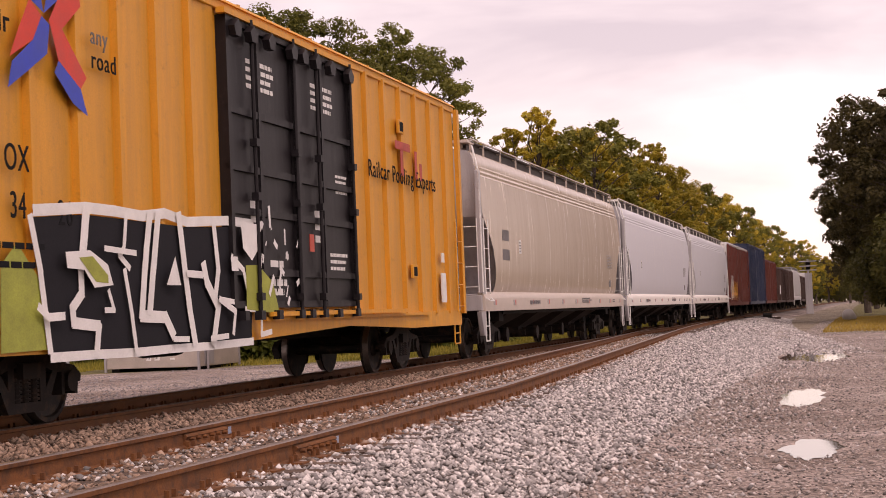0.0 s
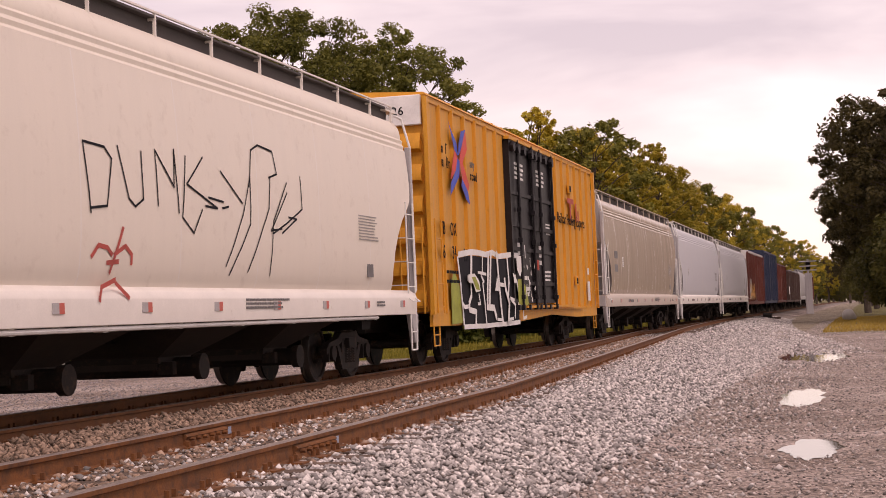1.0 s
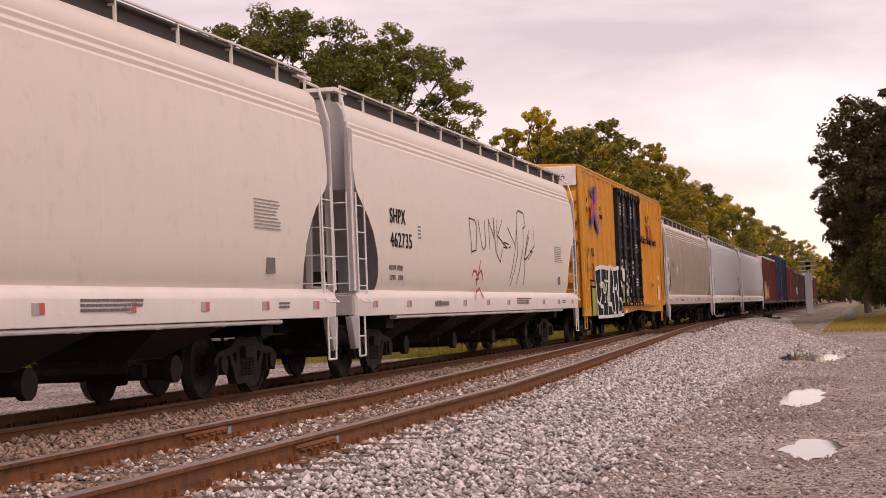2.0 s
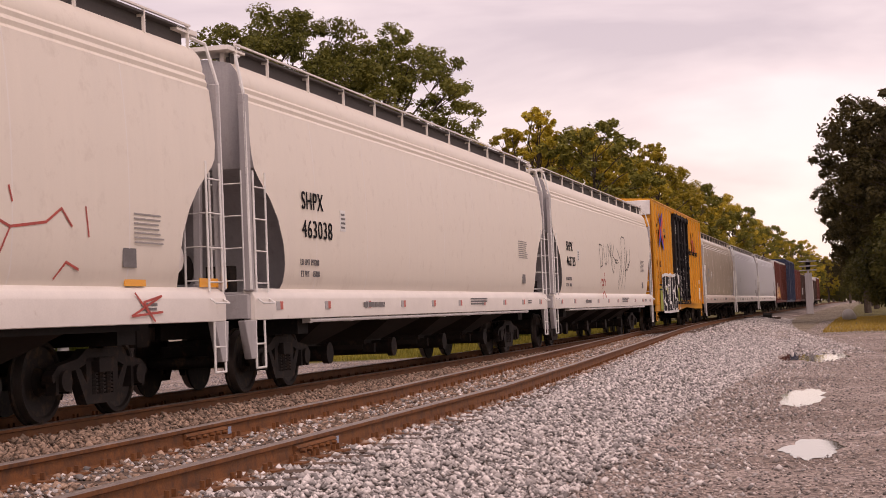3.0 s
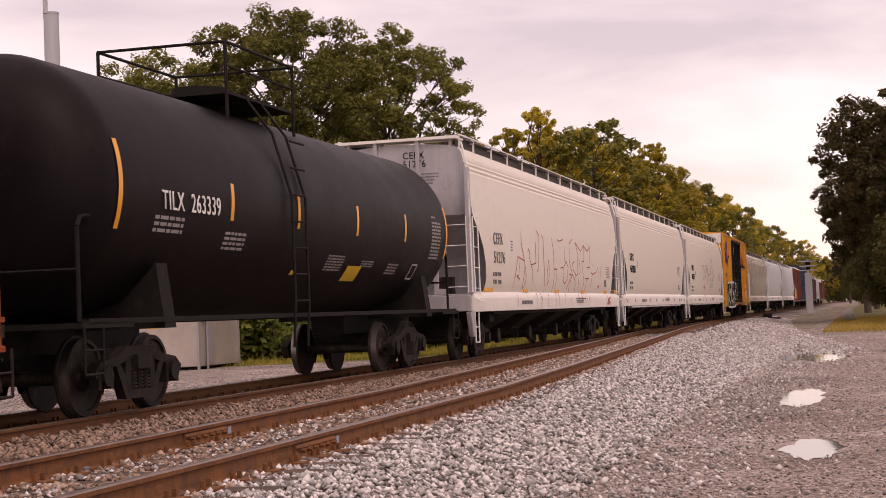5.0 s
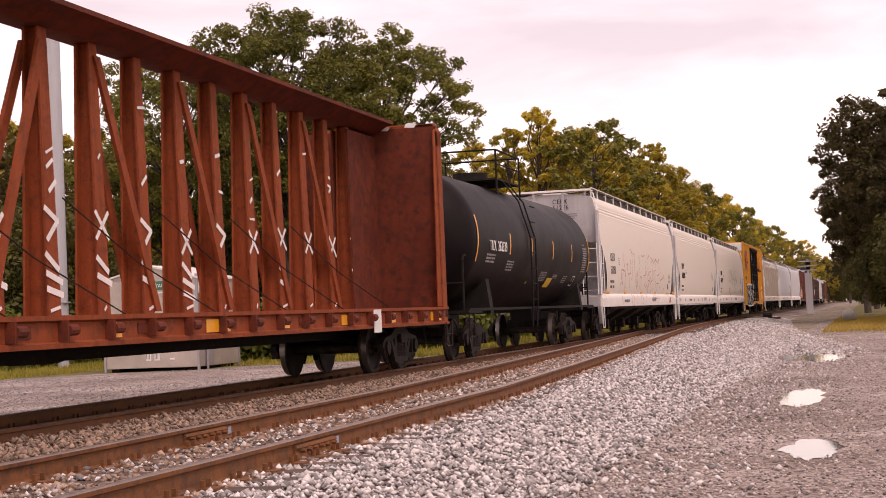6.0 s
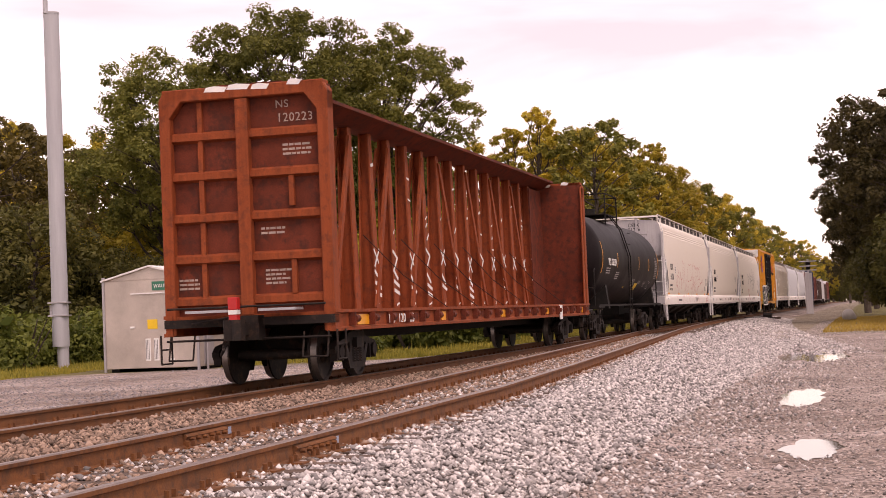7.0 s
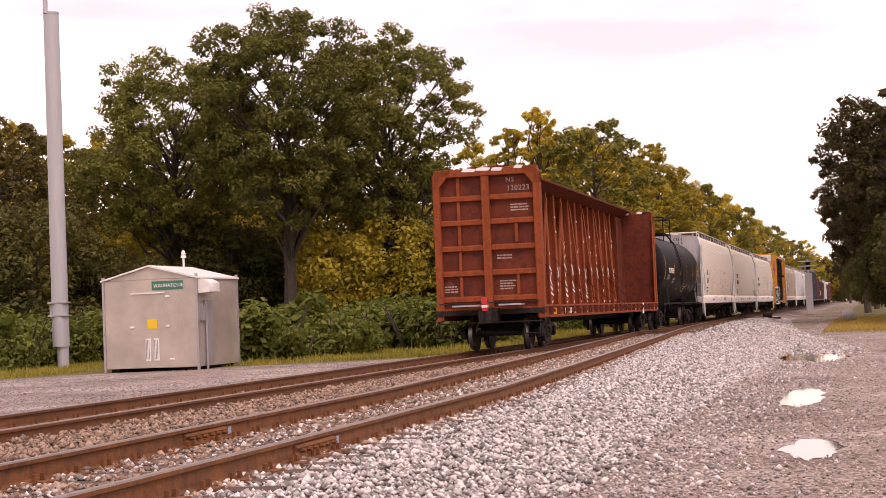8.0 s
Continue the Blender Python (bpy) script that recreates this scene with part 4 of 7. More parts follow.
def tan_marks():
    rng = random.Random(5)
    bm = bmesh.new()
    for z in (2.55, 2.12):
        bars(bm, -8.0, -hopper_y(z) - 0.006, z, 1, 0.75, 0.24, rng)
    part("lettering_bars", bm, M["ink_soft"], tan_car, "blurred black car lettering")


tan_marks()


def sill_y(z):
    return 1.562


def tag_black(car):
    """Thin black sprayed letters with long drips, and a small red figure under them."""
    st = [[(-2.37, 2.9), (-2.23, 2.17)], [(-2.37, 2.9), (-1.9, 2.88), (-1.74, 2.77), (-1.87, 2.26), (-2.24, 2.22)], [(-1.59, 2.92), (-1.36, 2.37), (-1.2, 2.29), (-1, 2.38), (-1.02, 2.91)], [(-0.62, 2.33), (-0.66, 2.96), (-0.18, 2.57), (-0.15, 3.01), (-0.06, 2.28)], [(0.17, 2.96), (0.04, 2.23)], [(0.68, 2.99), (0.18, 2.63), (1.07, 2.39), (0.71, 2.4)], [(0.04, 2.23), (0.36, 2.06), (0.61, 2.35)], [(0.81, 2.51), (1.27, 2.48)], [(1.23, 2.4), (1.43, 2.43)]]
    st += [[(1.21, 2.86), (1.89, 2.5)], [(2.14, 2.73), (2.28, 3.22), (2.54, 3.31), (3.06, 3.27), (3.17, 2.97), (2.86, 2.9)], [(2.19, 2.87), (1.9, 2.35), (1.36, 1.68)], [(2.19, 2.87), (2.16, 2.25), (1.47, 1.57)], [(2.91, 2.9), (2.83, 2.49), (2.09, 1.62)], [(3.54, 2.88), (2.99, 2.33), (2.88, 1.59)], [(3.54, 2.74), (2.89, 2.19), (3.3, 2.23)], [(3.56, 2.4), (3.88, 2.39), (3.31, 2.17)], [(4.1, 3), (4.12, 2.54), (3.51, 2.32), (2.99, 2.16)]]
    stroke_part(car, "graffiti", st, 0.028, M["spray_black"], hopper_y, "thin black spray-paint lettering", 0.006)
    st = [[(-1.5, 2.04), (-1.78, 1.56)], [(-2.2, 1.72), (-2.06, 1.84), (-1.86, 1.82), (-1.75, 1.75)], [(-1.69, 1.75), (-1.44, 1.85), (-1.28, 1.76), (-1.28, 1.66)], [(-1.85, 1.66), (-1.59, 1.68)]]
    stroke_part(car, "graffiti", st, 0.05, M["spray_red"], hopper_y, "small rust-red spray tag", 0.006)
    st = [[(-1.78, 1.48), (-2.1, 1.4), (-2.14, 1.26)], [(-1.78, 1.45), (-1.46, 1.29)]]
    stroke_part(car, "graffiti", st, 0.05, M["spray_red"], sill_y, "rust-red spray tag running onto the sill", 0.008)


tag_black(shpx2)


def tag_red(car):
    """Loose red outline letters along the car, running down over the sill."""
    st = [[(-5.08, 2.8), (-5.07, 2.51), (-4.8, 2.17), (-4.57, 1.82), (-4.62, 1.65), (-4.82, 1.5), (-4.92, 1.53), (-4.74, 2.04)], [(-5.96, 1.52), (-5.81, 1.76), (-5.52, 2.23), (-4.79, 2.15)], [(-5.31, 2.09), (-5.4, 1.8), (-5.61, 1.79), (-5.29, 1.72)], [(-4.39, 2.37), (-4.29, 2.44), (-4.18, 2.38), (-4.23, 2.27), (-3.85, 1.93), (-3.74, 1.66), (-3.73, 1.46)], [(-3.42, 2.62), (-3.45, 2.12), (-3.97, 2.07)], [(-3.28, 2.93), (-2.96, 2.81), (-3.13, 1.99), (-3.33, 1.89)]]
    st += [[(-2.65, 2.84), (-2.44, 2.77), (-2.47, 2.3), (-2.29, 1.65), (-2.18, 1.43)], [(-1.85, 2.23), (-1.73, 2.03), (-1.77, 1.7), (-1.98, 1.6), (-1.99, 2.02), (-1.85, 2.23)], [(-1.3, 2.8), (-1.13, 2.43), (-1.1, 1.78), (-1.19, 1.43)], [(-1.06, 2.02), (-0.7, 2.02), (-0.83, 1.52)], [(-0.53, 2.8), (-0.27, 2.76), (0.3, 2.83)], [(0.41, 2.64), (0.38, 2.25)], [(-0.19, 2.06), (0.18, 2.09)]]
    st += [[(0.63, 2.26), (0.9, 2.11), (0.8, 1.94), (0.81, 1.78), (0.45, 1.65), (0.19, 1.73), (0.29, 1.93), (0.23, 2.07), (0.63, 2.26)], [(1.7, 2.89), (1.18, 2.74), (1.1, 2.28), (1.53, 1.92), (2, 1.76), (2.12, 1.46)], [(1.88, 2.28), (1.57, 2.21), (1.68, 2.05), (2.1, 1.91)], [(2.11, 2.81), (2.44, 2.5), (2.36, 1.93), (2.05, 1.88)], [(2.11, 2.81), (2.95, 2.59), (3.46, 2.76), (4.04, 2.61), (4.5, 2.77), (4.42, 2.16), (3.9, 2.15)]]
    st += [[(3.46, 2.79), (3.43, 2.31), (3.07, 2.3), (3.45, 1.69), (3.16, 1.46)], [(1.06, 1.93), (1.48, 1.89), (1.13, 1.54), (1.24, 1.45)], [(0.77, 1.49), (1.27, 1.83)], [(2.65, 2.33), (2.82, 1.99), (2.67, 1.94)], [(2.57, 1.81), (2.58, 1.5)], [(4.82, 2.34), (4.88, 2.2)], [(4.58, 2.03), (4.84, 1.96), (4.6, 1.61)], [(4.84, 1.96), (5.51, 2.03), (5.82, 2.18), (6.03, 2.01)], [(6.33, 2.22), (6.39, 1.92)], [(3.66, 1.83), (4.28, 1.83)]]
    st += [[(3.91, 1.83), (3.67, 1.47)], [(5.74, 1.48), (5.94, 1.65), (6.2, 1.58)]]
    stroke_part(car, "graffiti", st, 0.028, M["spray_red"], hopper_y, "faint red spray-paint outline letters", 0.006)
    st = [[(-5.8, 1.35), (-5.73, 1.07)], [(-3.73, 1.39), (-3.52, 1.32), (-3.56, 1.02)], [(-3.16, 1.38), (-2.89, 1.24), (-3.09, 1.01)], [(-2.18, 1.38), (-2.07, 1.33), (-2.21, 1.07)], [(-1.19, 1.38), (-1.08, 1.23), (-1.18, 1.04)], [(-0.83, 1.38), (-0.62, 1.25), (-0.66, 1.06)], [(0.1, 1.39), (0.26, 1.31), (0.17, 1.11)], [(1.09, 1.25), (1.15, 1.1)], [(2.12, 1.39), (2.39, 1.22), (2.29, 1.08)], [(2.69, 1.4), (2.9, 1.24), (2.81, 1.07)], [(3.26, 1.4), (3.38, 1.09)]]
    st += [[(3.52, 1.4), (3.79, 1.08)], [(3.93, 1.36), (4.15, 1.17)], [(7.35, 1.34), (7.83, 1.03), (7.56, 1.24), (8.02, 1.31), (7.26, 1.09), (8.03, 1.13)]]
    stroke_part(car, "graffiti", st, 0.026, M["spray_red"], sill_y, "red paint runs on the side sill", 0.008)


tag_red(cefx)


def air_reservoir(car):
    """Pale cylinder lying across the car under the slope sheet."""
    bm = bmesh.new()
    lathe(bm, [(-1.2, 0.05), (-1.17, 0.17), (-1.08, 0.24), (-0.2, 0.24), (-0.12, 0.1)], 20)
    part("air_reservoir", bm, M["white2"], car, "pale grey air reservoir under the slope sheet", m=pose(9.37, 0, 1.79))
    bm = bmesh.new()
    for y in (-0.95, -0.4):
        box(bm, 9.37 - 0.26, 9.37 + 0.26, y - 0.03, y + 0.03, 1.375, 1.62)
    part("reservoir_bracket", bm, M["grey_end"], car)


air_reservoir(cefx)

# ---- boxcar ----


def boxcar_body(car, half, top, mats, roof_mat, ribs, bottom=0.98, hw=1.53):
    bm = bmesh.new()
    box(bm, -half, half, -hw + 0.06, hw - 0.06, bottom + 0.05, top - 0.08)
    part("body", bm, mats, car)
    for d in (-1, 1):
        for a, b in ribs:
            n = max(1, round((b - a) / 0.93))
            w = (b - a) / n
            for k in range(n):
                bm = bmesh.new()
                x = a + k * w
                # raised post, then a shallow pan
                prism(bm, [(x, d * (hw - 0.07)), (x + 0.012, d * (hw + 0.02)), (x + 0.10, d * (hw + 0.02)), (x + 0.125, d * (hw - 0.065)), (x + w - 0.10, d * (hw - 0.03)), (x + w - 0.03, d * (hw - 0.07))],
                      bottom + 0.02, top - 0.14, "xy")
                part("side_panel", bm, mats, car)
        bm = bmesh.new()
        box(bm, -half, half, d * (hw - 0.06) - 0.05, d * (hw - 0.06) + 0.10, top - 0.17, top - 0.05)
        part("top_chord", bm, roof_mat, car, bevel=0.01)
    bm = bmesh.new()
    prism(bm, [(-hw - 0.02, top - 0.06), (hw + 0.02, top - 0.06), (hw - 0.02, top - 0.01), (0, top + 0.08), (-hw + 0.02, top - 0.01)], -half - 0.02, half + 0.02, "yz")
    for k in range(1, 20):
        x = -half + 2 * half * k / 20
        prism(bm, [(-hw, top), (0, top + 0.1), (hw, top), (hw, top - 0.03), (-hw, top - 0.03)], x - 0.03, x + 0.03, "yz")
    part("roof", bm, roof_mat, car, "pale galvanised roof")


def box_end(car, half, top, ex, mat_end, plate, bottom=0.98, hw=1.53, pitch=0.58):
    z = bottom + 0.1
    while z < top - 0.75:
        bm = bmesh.new()
        prism(bm, [(ex * half, z), (ex * (half + 0.13), z + 0.06), (ex * (half + 0.13), z + 0.16), (ex * (half + 0.02), z + pitch * 0.62), (ex * half, z + pitch * 0.62)], -hw + 0.1, hw - 0.1)
        part("end_rib", bm, mat_end, car)
        z += pitch
    for d in (-1, 1):
        bm = bmesh.new()
        box(bm, min(ex * (half - 0.05), ex * (half + 0.12)), max(ex * (half - 0.05), ex * (half + 0.12)), d * hw - 0.06, d * hw + 0.02, bottom, top - 0.1)
        part("corner_post", bm, mat_end, car)
    if plate:
        bm = bmesh.new()
        box(bm, min(ex * half, ex * (half + 0.1)), max(ex * half, ex * (half + 0.1)), -hw + 0.07, hw - 0.07, top - 0.62, top - 0.06)
        part("end_plate", bm, plate, car, "white painted plate above the end wall", bevel=0.015)


def underframe(car, half, tc, z=1.0, hw=1.45, spin=True):
    bm = bmesh.new()
    box(bm, -half, half, -0.2, 0.2, 0.68, z)
    for ex in (-1, 1):
        box(bm, ex * tc - 0.25, ex * tc + 0.25, -hw + 0.1, hw - 0.1, 0.78, z)
    for k in range(7):
        x = -tc + 2 * tc * k / 6
        box(bm, x - 0.05, x + 0.05, -hw + 0.1, hw - 0.1, z - 0.14, z)
    rod(bm, (-0.6, 0.6, 0.75), (0.5, 0.6, 0.75), 0.22, 12)
    part("underframe", bm, M["under"], car)
    for ex in (-1, 1):
        truck(car, ex * tc, spin)
        coupler(car, ex * (half - 0.05), ex)


def yellow_boxcar():
    s0, s1 = -2.04, 16.5
    half = (s1 - s0) / 2
    top, hw = 5.1, 1.53
    car = thing("boxcar", "tall yellow ribbed boxcar with black plug doors and graffiti", "boxcar", group="freight cars of the train")
    d0, d1 = -2.55, 2.42
    boxcar_body(car, half, top, M["yellow"], M["yellow"], [(-half, d0 - 0.03), (d1 + 0.03, half)])
    box_end(car, half, top, -1, M["yellow"], M["white_roof"])
    box_end(car, half, top, 1, M["yellow"], M["white_roof"])
    for d in (-1, 1):
        bm = bmesh.new()
        prism(bm, [(-half, 1.05), (-half, 0.76), (-half + 3.3, 0.74), (-half + 7.6, 0.74), (half - 7.0, 0.86), (half - 3.3, 0.76), (half, 0.76), (half, 1.05)], d * 1.49 - 0.03, d * 1.49 + 0.03)
        box(bm, -1.4, half - 2.5, d * 1.53 - 0.05, d * 1.53 + 0.06, 0.98, 1.03)
        part("side_sill", bm, M["yellow"], car, "yellow side sill")
        # the two plug doors
        for a, b in ((d0, (d0 + d1) / 2 - 0.02), ((d0 + d1) / 2 + 0.02, d1)):
            bm = bmesh.new()
            y = d * (hw - 0.02)
            box(bm, a, b, y - 0.05, y + 0.05, 1.16, 4.86)
            door = part("door", bm, M["black_door"], car, "black steel plug door", bevel=0.012)
            o = d * (hw + 0.05)
            for x in (a + 0.05, (a + b) / 2 - 0.15, b - 0.05):
                bm = bmesh.new()
                box(bm, x - 0.05, x + 0.05, o - 0.035, o + 0.035, 1.16, 4.86)
                part("door_stile", bm, M["black_door"], door)
            for z in (1.2, 1.62, 2.4, 2.95, 3.68, 4.82):
                bm = bmesh.new()
                box(bm, a, b, o - 0.028, o + 0.028, z - 0.045, z + 0.045)
                part("door_rail", bm, M["black_door"], door)
            bm = bmesh.new()
            q = d * (hw + 0.12)
            for x in (a + 0.78, b - 0.12):
                rod(bm, (x, q, 1.05), (x, q, 4.9), 0.028, 8)
                for z in (1.3, 2.6, 3.3, 4.7):
                    box(bm, x - 0.06, x + 0.06, q - 0.05, q + 0.05, z - 0.05, z + 0.05)
            for x in (a + 0.2, a + 0.75, a + 1.4, b - 0.2):
                prism(bm, [(x - 0.13, 4.72), (x, 4.82), (x + 0.13, 4.72), (x + 0.08, 4.6), (x - 0.08, 4.6)], q - 0.06, q + 0.04)
                box(bm, x - 0.07, x + 0.07, q - 0.05, q + 0.05, 1.0, 1.12)
            part("lock_rod", bm, M["black_door"], door, "black locking rods and hangers")
        bm = bmesh.new()
        box(bm, d0 + 1.2, d1 + 2.6, d * (hw + 0.1) - 0.03, d * (hw + 0.1) + 0.03, 1.04, 1.10)
        box(bm, d0 - 0.1, d1 + 0.1, d * (hw + 0.06) - 0.06, d * (hw + 0.06) + 0.06, 4.86, 4.93)
        part("door_track", bm, M["yellow"], car)
        for ex in (-1, 1):
            bm = bmesh.new()
            x = ex * half - (0.55 if ex > 0 else -0.1)
            ladder(bm, x, d * (hw + 0.07), 1.0, 2.75, 0.45, 0.42)
            stirrup(bm, ex * (half - 0.32), d * 1.5, 0.8, 0.4, 0.4)
            ladder(bm, ex * (half + 0.17), d * 1.0, 1.0, 2.75, d * 0.42, 0.42, along="y")
            part("ladder", bm, M["yellow"], car, "yellow corner ladder")
    for x, z in ((half - 3.95, 4.25), (half - 3.4, 1.75)):
        bm = bmesh.new()
        box(bm, x - 0.16, x + 0.16, -hw - 0.05, -hw, z - 0.12, z + 0.12)
        part("placard_holder", bm, M["yellow"], car, bevel=0.01)
        bm = bmesh.new()
        box(bm, x - 0.1, x + 0.1, -hw - 0.056, -hw - 0.05, z - 0.08, z + 0.08)
        part("placard", bm, M["ink"], car)
    y = -hw - 0.028
    for word, wx, wz in (("TB", -8.62, 2.49), ("OX", -7.87, 2.49), ("66", -8.62, 2.04), ("34", -7.79, 2.04), ("26", -6.88, 2.01)):
        lettering(word, car, wx, y, wz, 0.36, M["ink"], squeeze=0.8)
    lettering("OX 663426", car, 0, 0, 0, 0.22, M["ink"], m=pose(-half - 0.107, 0.02, top - 0.42, 90, 0, -90), squeeze=1.0)
    rng = random.Random(3)
    bm = bmesh.new()
    glyphs(bm, -half + 0.95, y, 4.05, 0.55, 0.2, rng)
    glyphs(bm, -half + 0.95, y, 3.78, 0.55, 0.22, rng)
    lettering("any", car, -6.08, y, 3.94, 0.26, M["ink_soft"])
    lettering("road", car, -6.08, y, 3.68, 0.28, M["ink"])
    lettering("Railcar Pooling Experts", car, 3.38, y, 3.26, 0.4, M["ink"], squeeze=0.97, label="worn black slogan lettering")
    bars(bm, -half + 1.0, y, 1.75, 2, 1.2, 0.06, rng, 3)
    part("lettering_bars", bm, M["ink"], car, "worn black slogan lettering")
    bm = bmesh.new()
    for x in (d0 + 0.75, (d0 + d1) / 2 + 0.75):
        bars(bm, x, -hw - 0.036, 4.35, 4, 1.0, 0.06, rng, 1.8)
        bars(bm, x, -hw - 0.036, 2.45, 3, 0.35, 0.1, rng, 1.8)
    bars(bm, d1 - 0.75, -hw - 0.036, 3.1, 4, 0.6, 0.04, rng, 2)
    bars(bm, d0 + 1.4, -hw - 0.036, 1.7, 4, 0.6, 0.09, rng, 1.4)
    bars(bm, d1 - 1.1, -hw - 0.036, 1.9, 4, 0.9, 0.05, rng, 2)
    part("data_stencil", bm, M["lamp_white"], car, "white data stencils on the doors")
    bm = bmesh.new()
    for dx, z, w, hgt in ((half - 1.55, 1.2, 0.3, 0.55), (half - 1.5, 1.95, 0.18, 0.18)):
        box(bm, dx, dx + w, y - 0.004, y + 0.02, z, z + hgt)
    part("data_plate", bm, M["lamp_white"], car)
    bm = bmesh.new()
    box(bm, (d0 + d1) / 2 + 0.5, (d0 + d1) / 2 + 0.68, -hw - 0.04, -hw - 0.03, 1.95, 2.2)
    part("placard", bm, M["reflect_red"], car)
    # ribbon emblem as crossed bands
    f = lambda z: hw + 0.025
    cx, cz = -7.05, 4.05

    def band(pts, m, lab):
        bm = bmesh.new()
        patch(bm, [(cx + a * 0.9, cz + b * 0.66) for a, b in pts], f, 0.008)
        part("emblem", bm, m, car, lab)

    band([(-0.75, 1.0), (-0.5, 0.75), (-0.1, 0.45), (0.0, 0.05), (-0.3, 0.2)], M["logo_blue"], "blue ribbon emblem band")
    band([(0.0, 0.05), (0.1, 0.45), (0.35, 0.85), (0.75, 0.95), (0.3, 0.3)], M["logo_blue"], "blue ribbon emblem band")
    band([(0.3, 0.3), (0.75, 0.95), (0.85, 0.35), (0.4, -0.1), (0.1, -0.05)], M["logo_red"], "red ribbon emblem band")
    band([(-0.3, 0.2), (-0.05, 0.0), (-0.25, -0.4), (-0.75, -0.75), (-0.55, -0.3)], M["logo_red"], "red ribbon emblem band")
    band([(-0.05, 0.0), (0.12, -0.1), (0.05, -0.55), (-0.4, -0.9), (-0.8, -1.2), (-0.7, -0.8), (-0.25, -0.4)], M["logo_blue"], "blue ribbon emblem band")
    band([(0.12, -0.05), (0.4, -0.1), (0.95, -0.75), (0.8, -0.95), (0.3, -0.6)], M["logo_red"], "red ribbon emblem band")
    band([(0.3, -0.6), (0.8, -0.95), (0.95, -1.35), (0.6, -1.2), (0.2, -0.8)], M["logo_blue"], "blue ribbon emblem band")
    bm = bmesh.new()
    for a, b, c, e in ((half - 4.3, 3.85, 0.9, 0.14), (half - 4.0, 3.4, 0.16, 0.5), (half - 3.1, 3.4, 0.14, 0.5), (half - 2.8, 3.4, 0.14, 0.3)):
        box(bm, a, a + c, y - 0.004, y + 0.004, b, b + e)
    part("emblem", bm, M["spray_red"], car, "faded red emblem")
    # big black-and-white piece sprayed low on the side, over onto the door
    over = lambda z: hw + 0.024
    rng = random.Random(77)
    bm = bmesh.new()
    patch(bm, [(-7.4, 2.06), (-6.33, 2.14), (-5.02, 2.13), (-3.82, 2.12), (-2.41, 2.18), (-2.4, 1.48), (-1.86, 1.14), (-1.89, 0.76), (-7.11, 0.72), (-7.2, 1.11)], over, 0.004)
    part("graffiti", bm, M["spray_black"], car, "broad black graffiti lettering")
    outline = [[(-7.35, 2.13), (-6.32, 2.21), (-5.69, 2.21), (-5.02, 2.19), (-4.43, 2.25), (-3.82, 2.18), (-2.62, 2.25), (-1.75, 2.25)], [(-7.44, 2.06), (-7.28, 1.55), (-7.2, 1.11), (-7.13, 0.78)], [(-7.11, 0.71), (-6.18, 0.71), (-5.33, 0.7), (-4.4, 0.71), (-3.28, 0.71), (-1.9, 0.73)]]
    stems = [[(-6.32, 2.19), (-6.42, 1.76)], [(-6.71, 1.67), (-6.48, 1.62), (-6.48, 1.33), (-6.68, 1.19), (-6.66, 1.04), (-6.13, 1.0), (-6.2, 0.71)], [(-4.85, 2.19), (-4.96, 1.83), (-5.13, 1.09), (-4.52, 1.07), (-4.33, 0.87)], [(-4.64, 2.21), (-4.76, 1.78), (-4.93, 1.14)], [(-4.09, 2.24), (-3.98, 1.67), (-3.88, 1.21), (-3.75, 0.78)], [(-3.08, 2.17), (-2.99, 1.62), (-3.09, 1.34)], [(-3.43, 1.68), (-3.35, 1.47), (-3.03, 1.17), (-3.21, 0.75)]]
    curls = [[(-5.46, 2.18), (-5.54, 1.82), (-5.65, 1.74), (-5.42, 1.61)], [(-5.54, 1.58), (-5.4, 1.09), (-5.32, 0.71)], [(-5.93, 1.36), (-5.82, 1.16), (-6.02, 1.16)], [(-3.93, 1.57), (-3.51, 1.56)], [(-2.96, 1.27), (-2.49, 1.23)], [(-2.59, 1.8), (-2.23, 1.64), (-2.12, 1.4)], [(-2.2, 1.14), (-1.66, 1.14), (-1.69, 0.81), (-1.33, 0.84)], [(-7.41, 1.2), (-7.22, 1.1), (-6.93, 1.11)], [(-4.39, 0.82), (-3.99, 0.81)], [(-3.34, 0.8), (-2.82, 0.82)], [(-6.03, 1.8), (-5.32, 1.77)], [(-3.06, 1.27), (-2.58, 1.12), (-2.67, 0.85)]]
    fills = [[(-6.89, 1.74), (-6.37, 1.77), (-5.99, 1.63), (-5.88, 1.42), (-6.3, 1.39), (-6.51, 1.57), (-6.86, 1.58)], [(-4.33, 1.76), (-4.19, 1.43), (-4.58, 1.43)], [(-2.33, 2.23), (-1.75, 2.24), (-1.74, 1.93), (-1.99, 1.76), (-2.28, 1.91)], [(-2.7, 1.8), (-2.48, 1.8), (-2.46, 1.62), (-2.68, 1.62)]]
    height = 0.028
    for group, w in ((outline, 0.11), (stems, 0.14), (curls, 0.075)):
        for line in group:
            bm = bmesh.new()
            height += 0.003
            ribbon(bm, line, w * rng.uniform(0.8, 1.15), lambda z: hw + height, 0.006)
            part("graffiti", bm, M["spray_white"], car, "white graffiti outline")
    for shape in fills:
        bm = bmesh.new()
        height += 0.003
        patch(bm, shape, lambda z: hw + height, 0.006)
        part("graffiti", bm, M["spray_white"], car, "white graffiti fill")
    bm = bmesh.new()
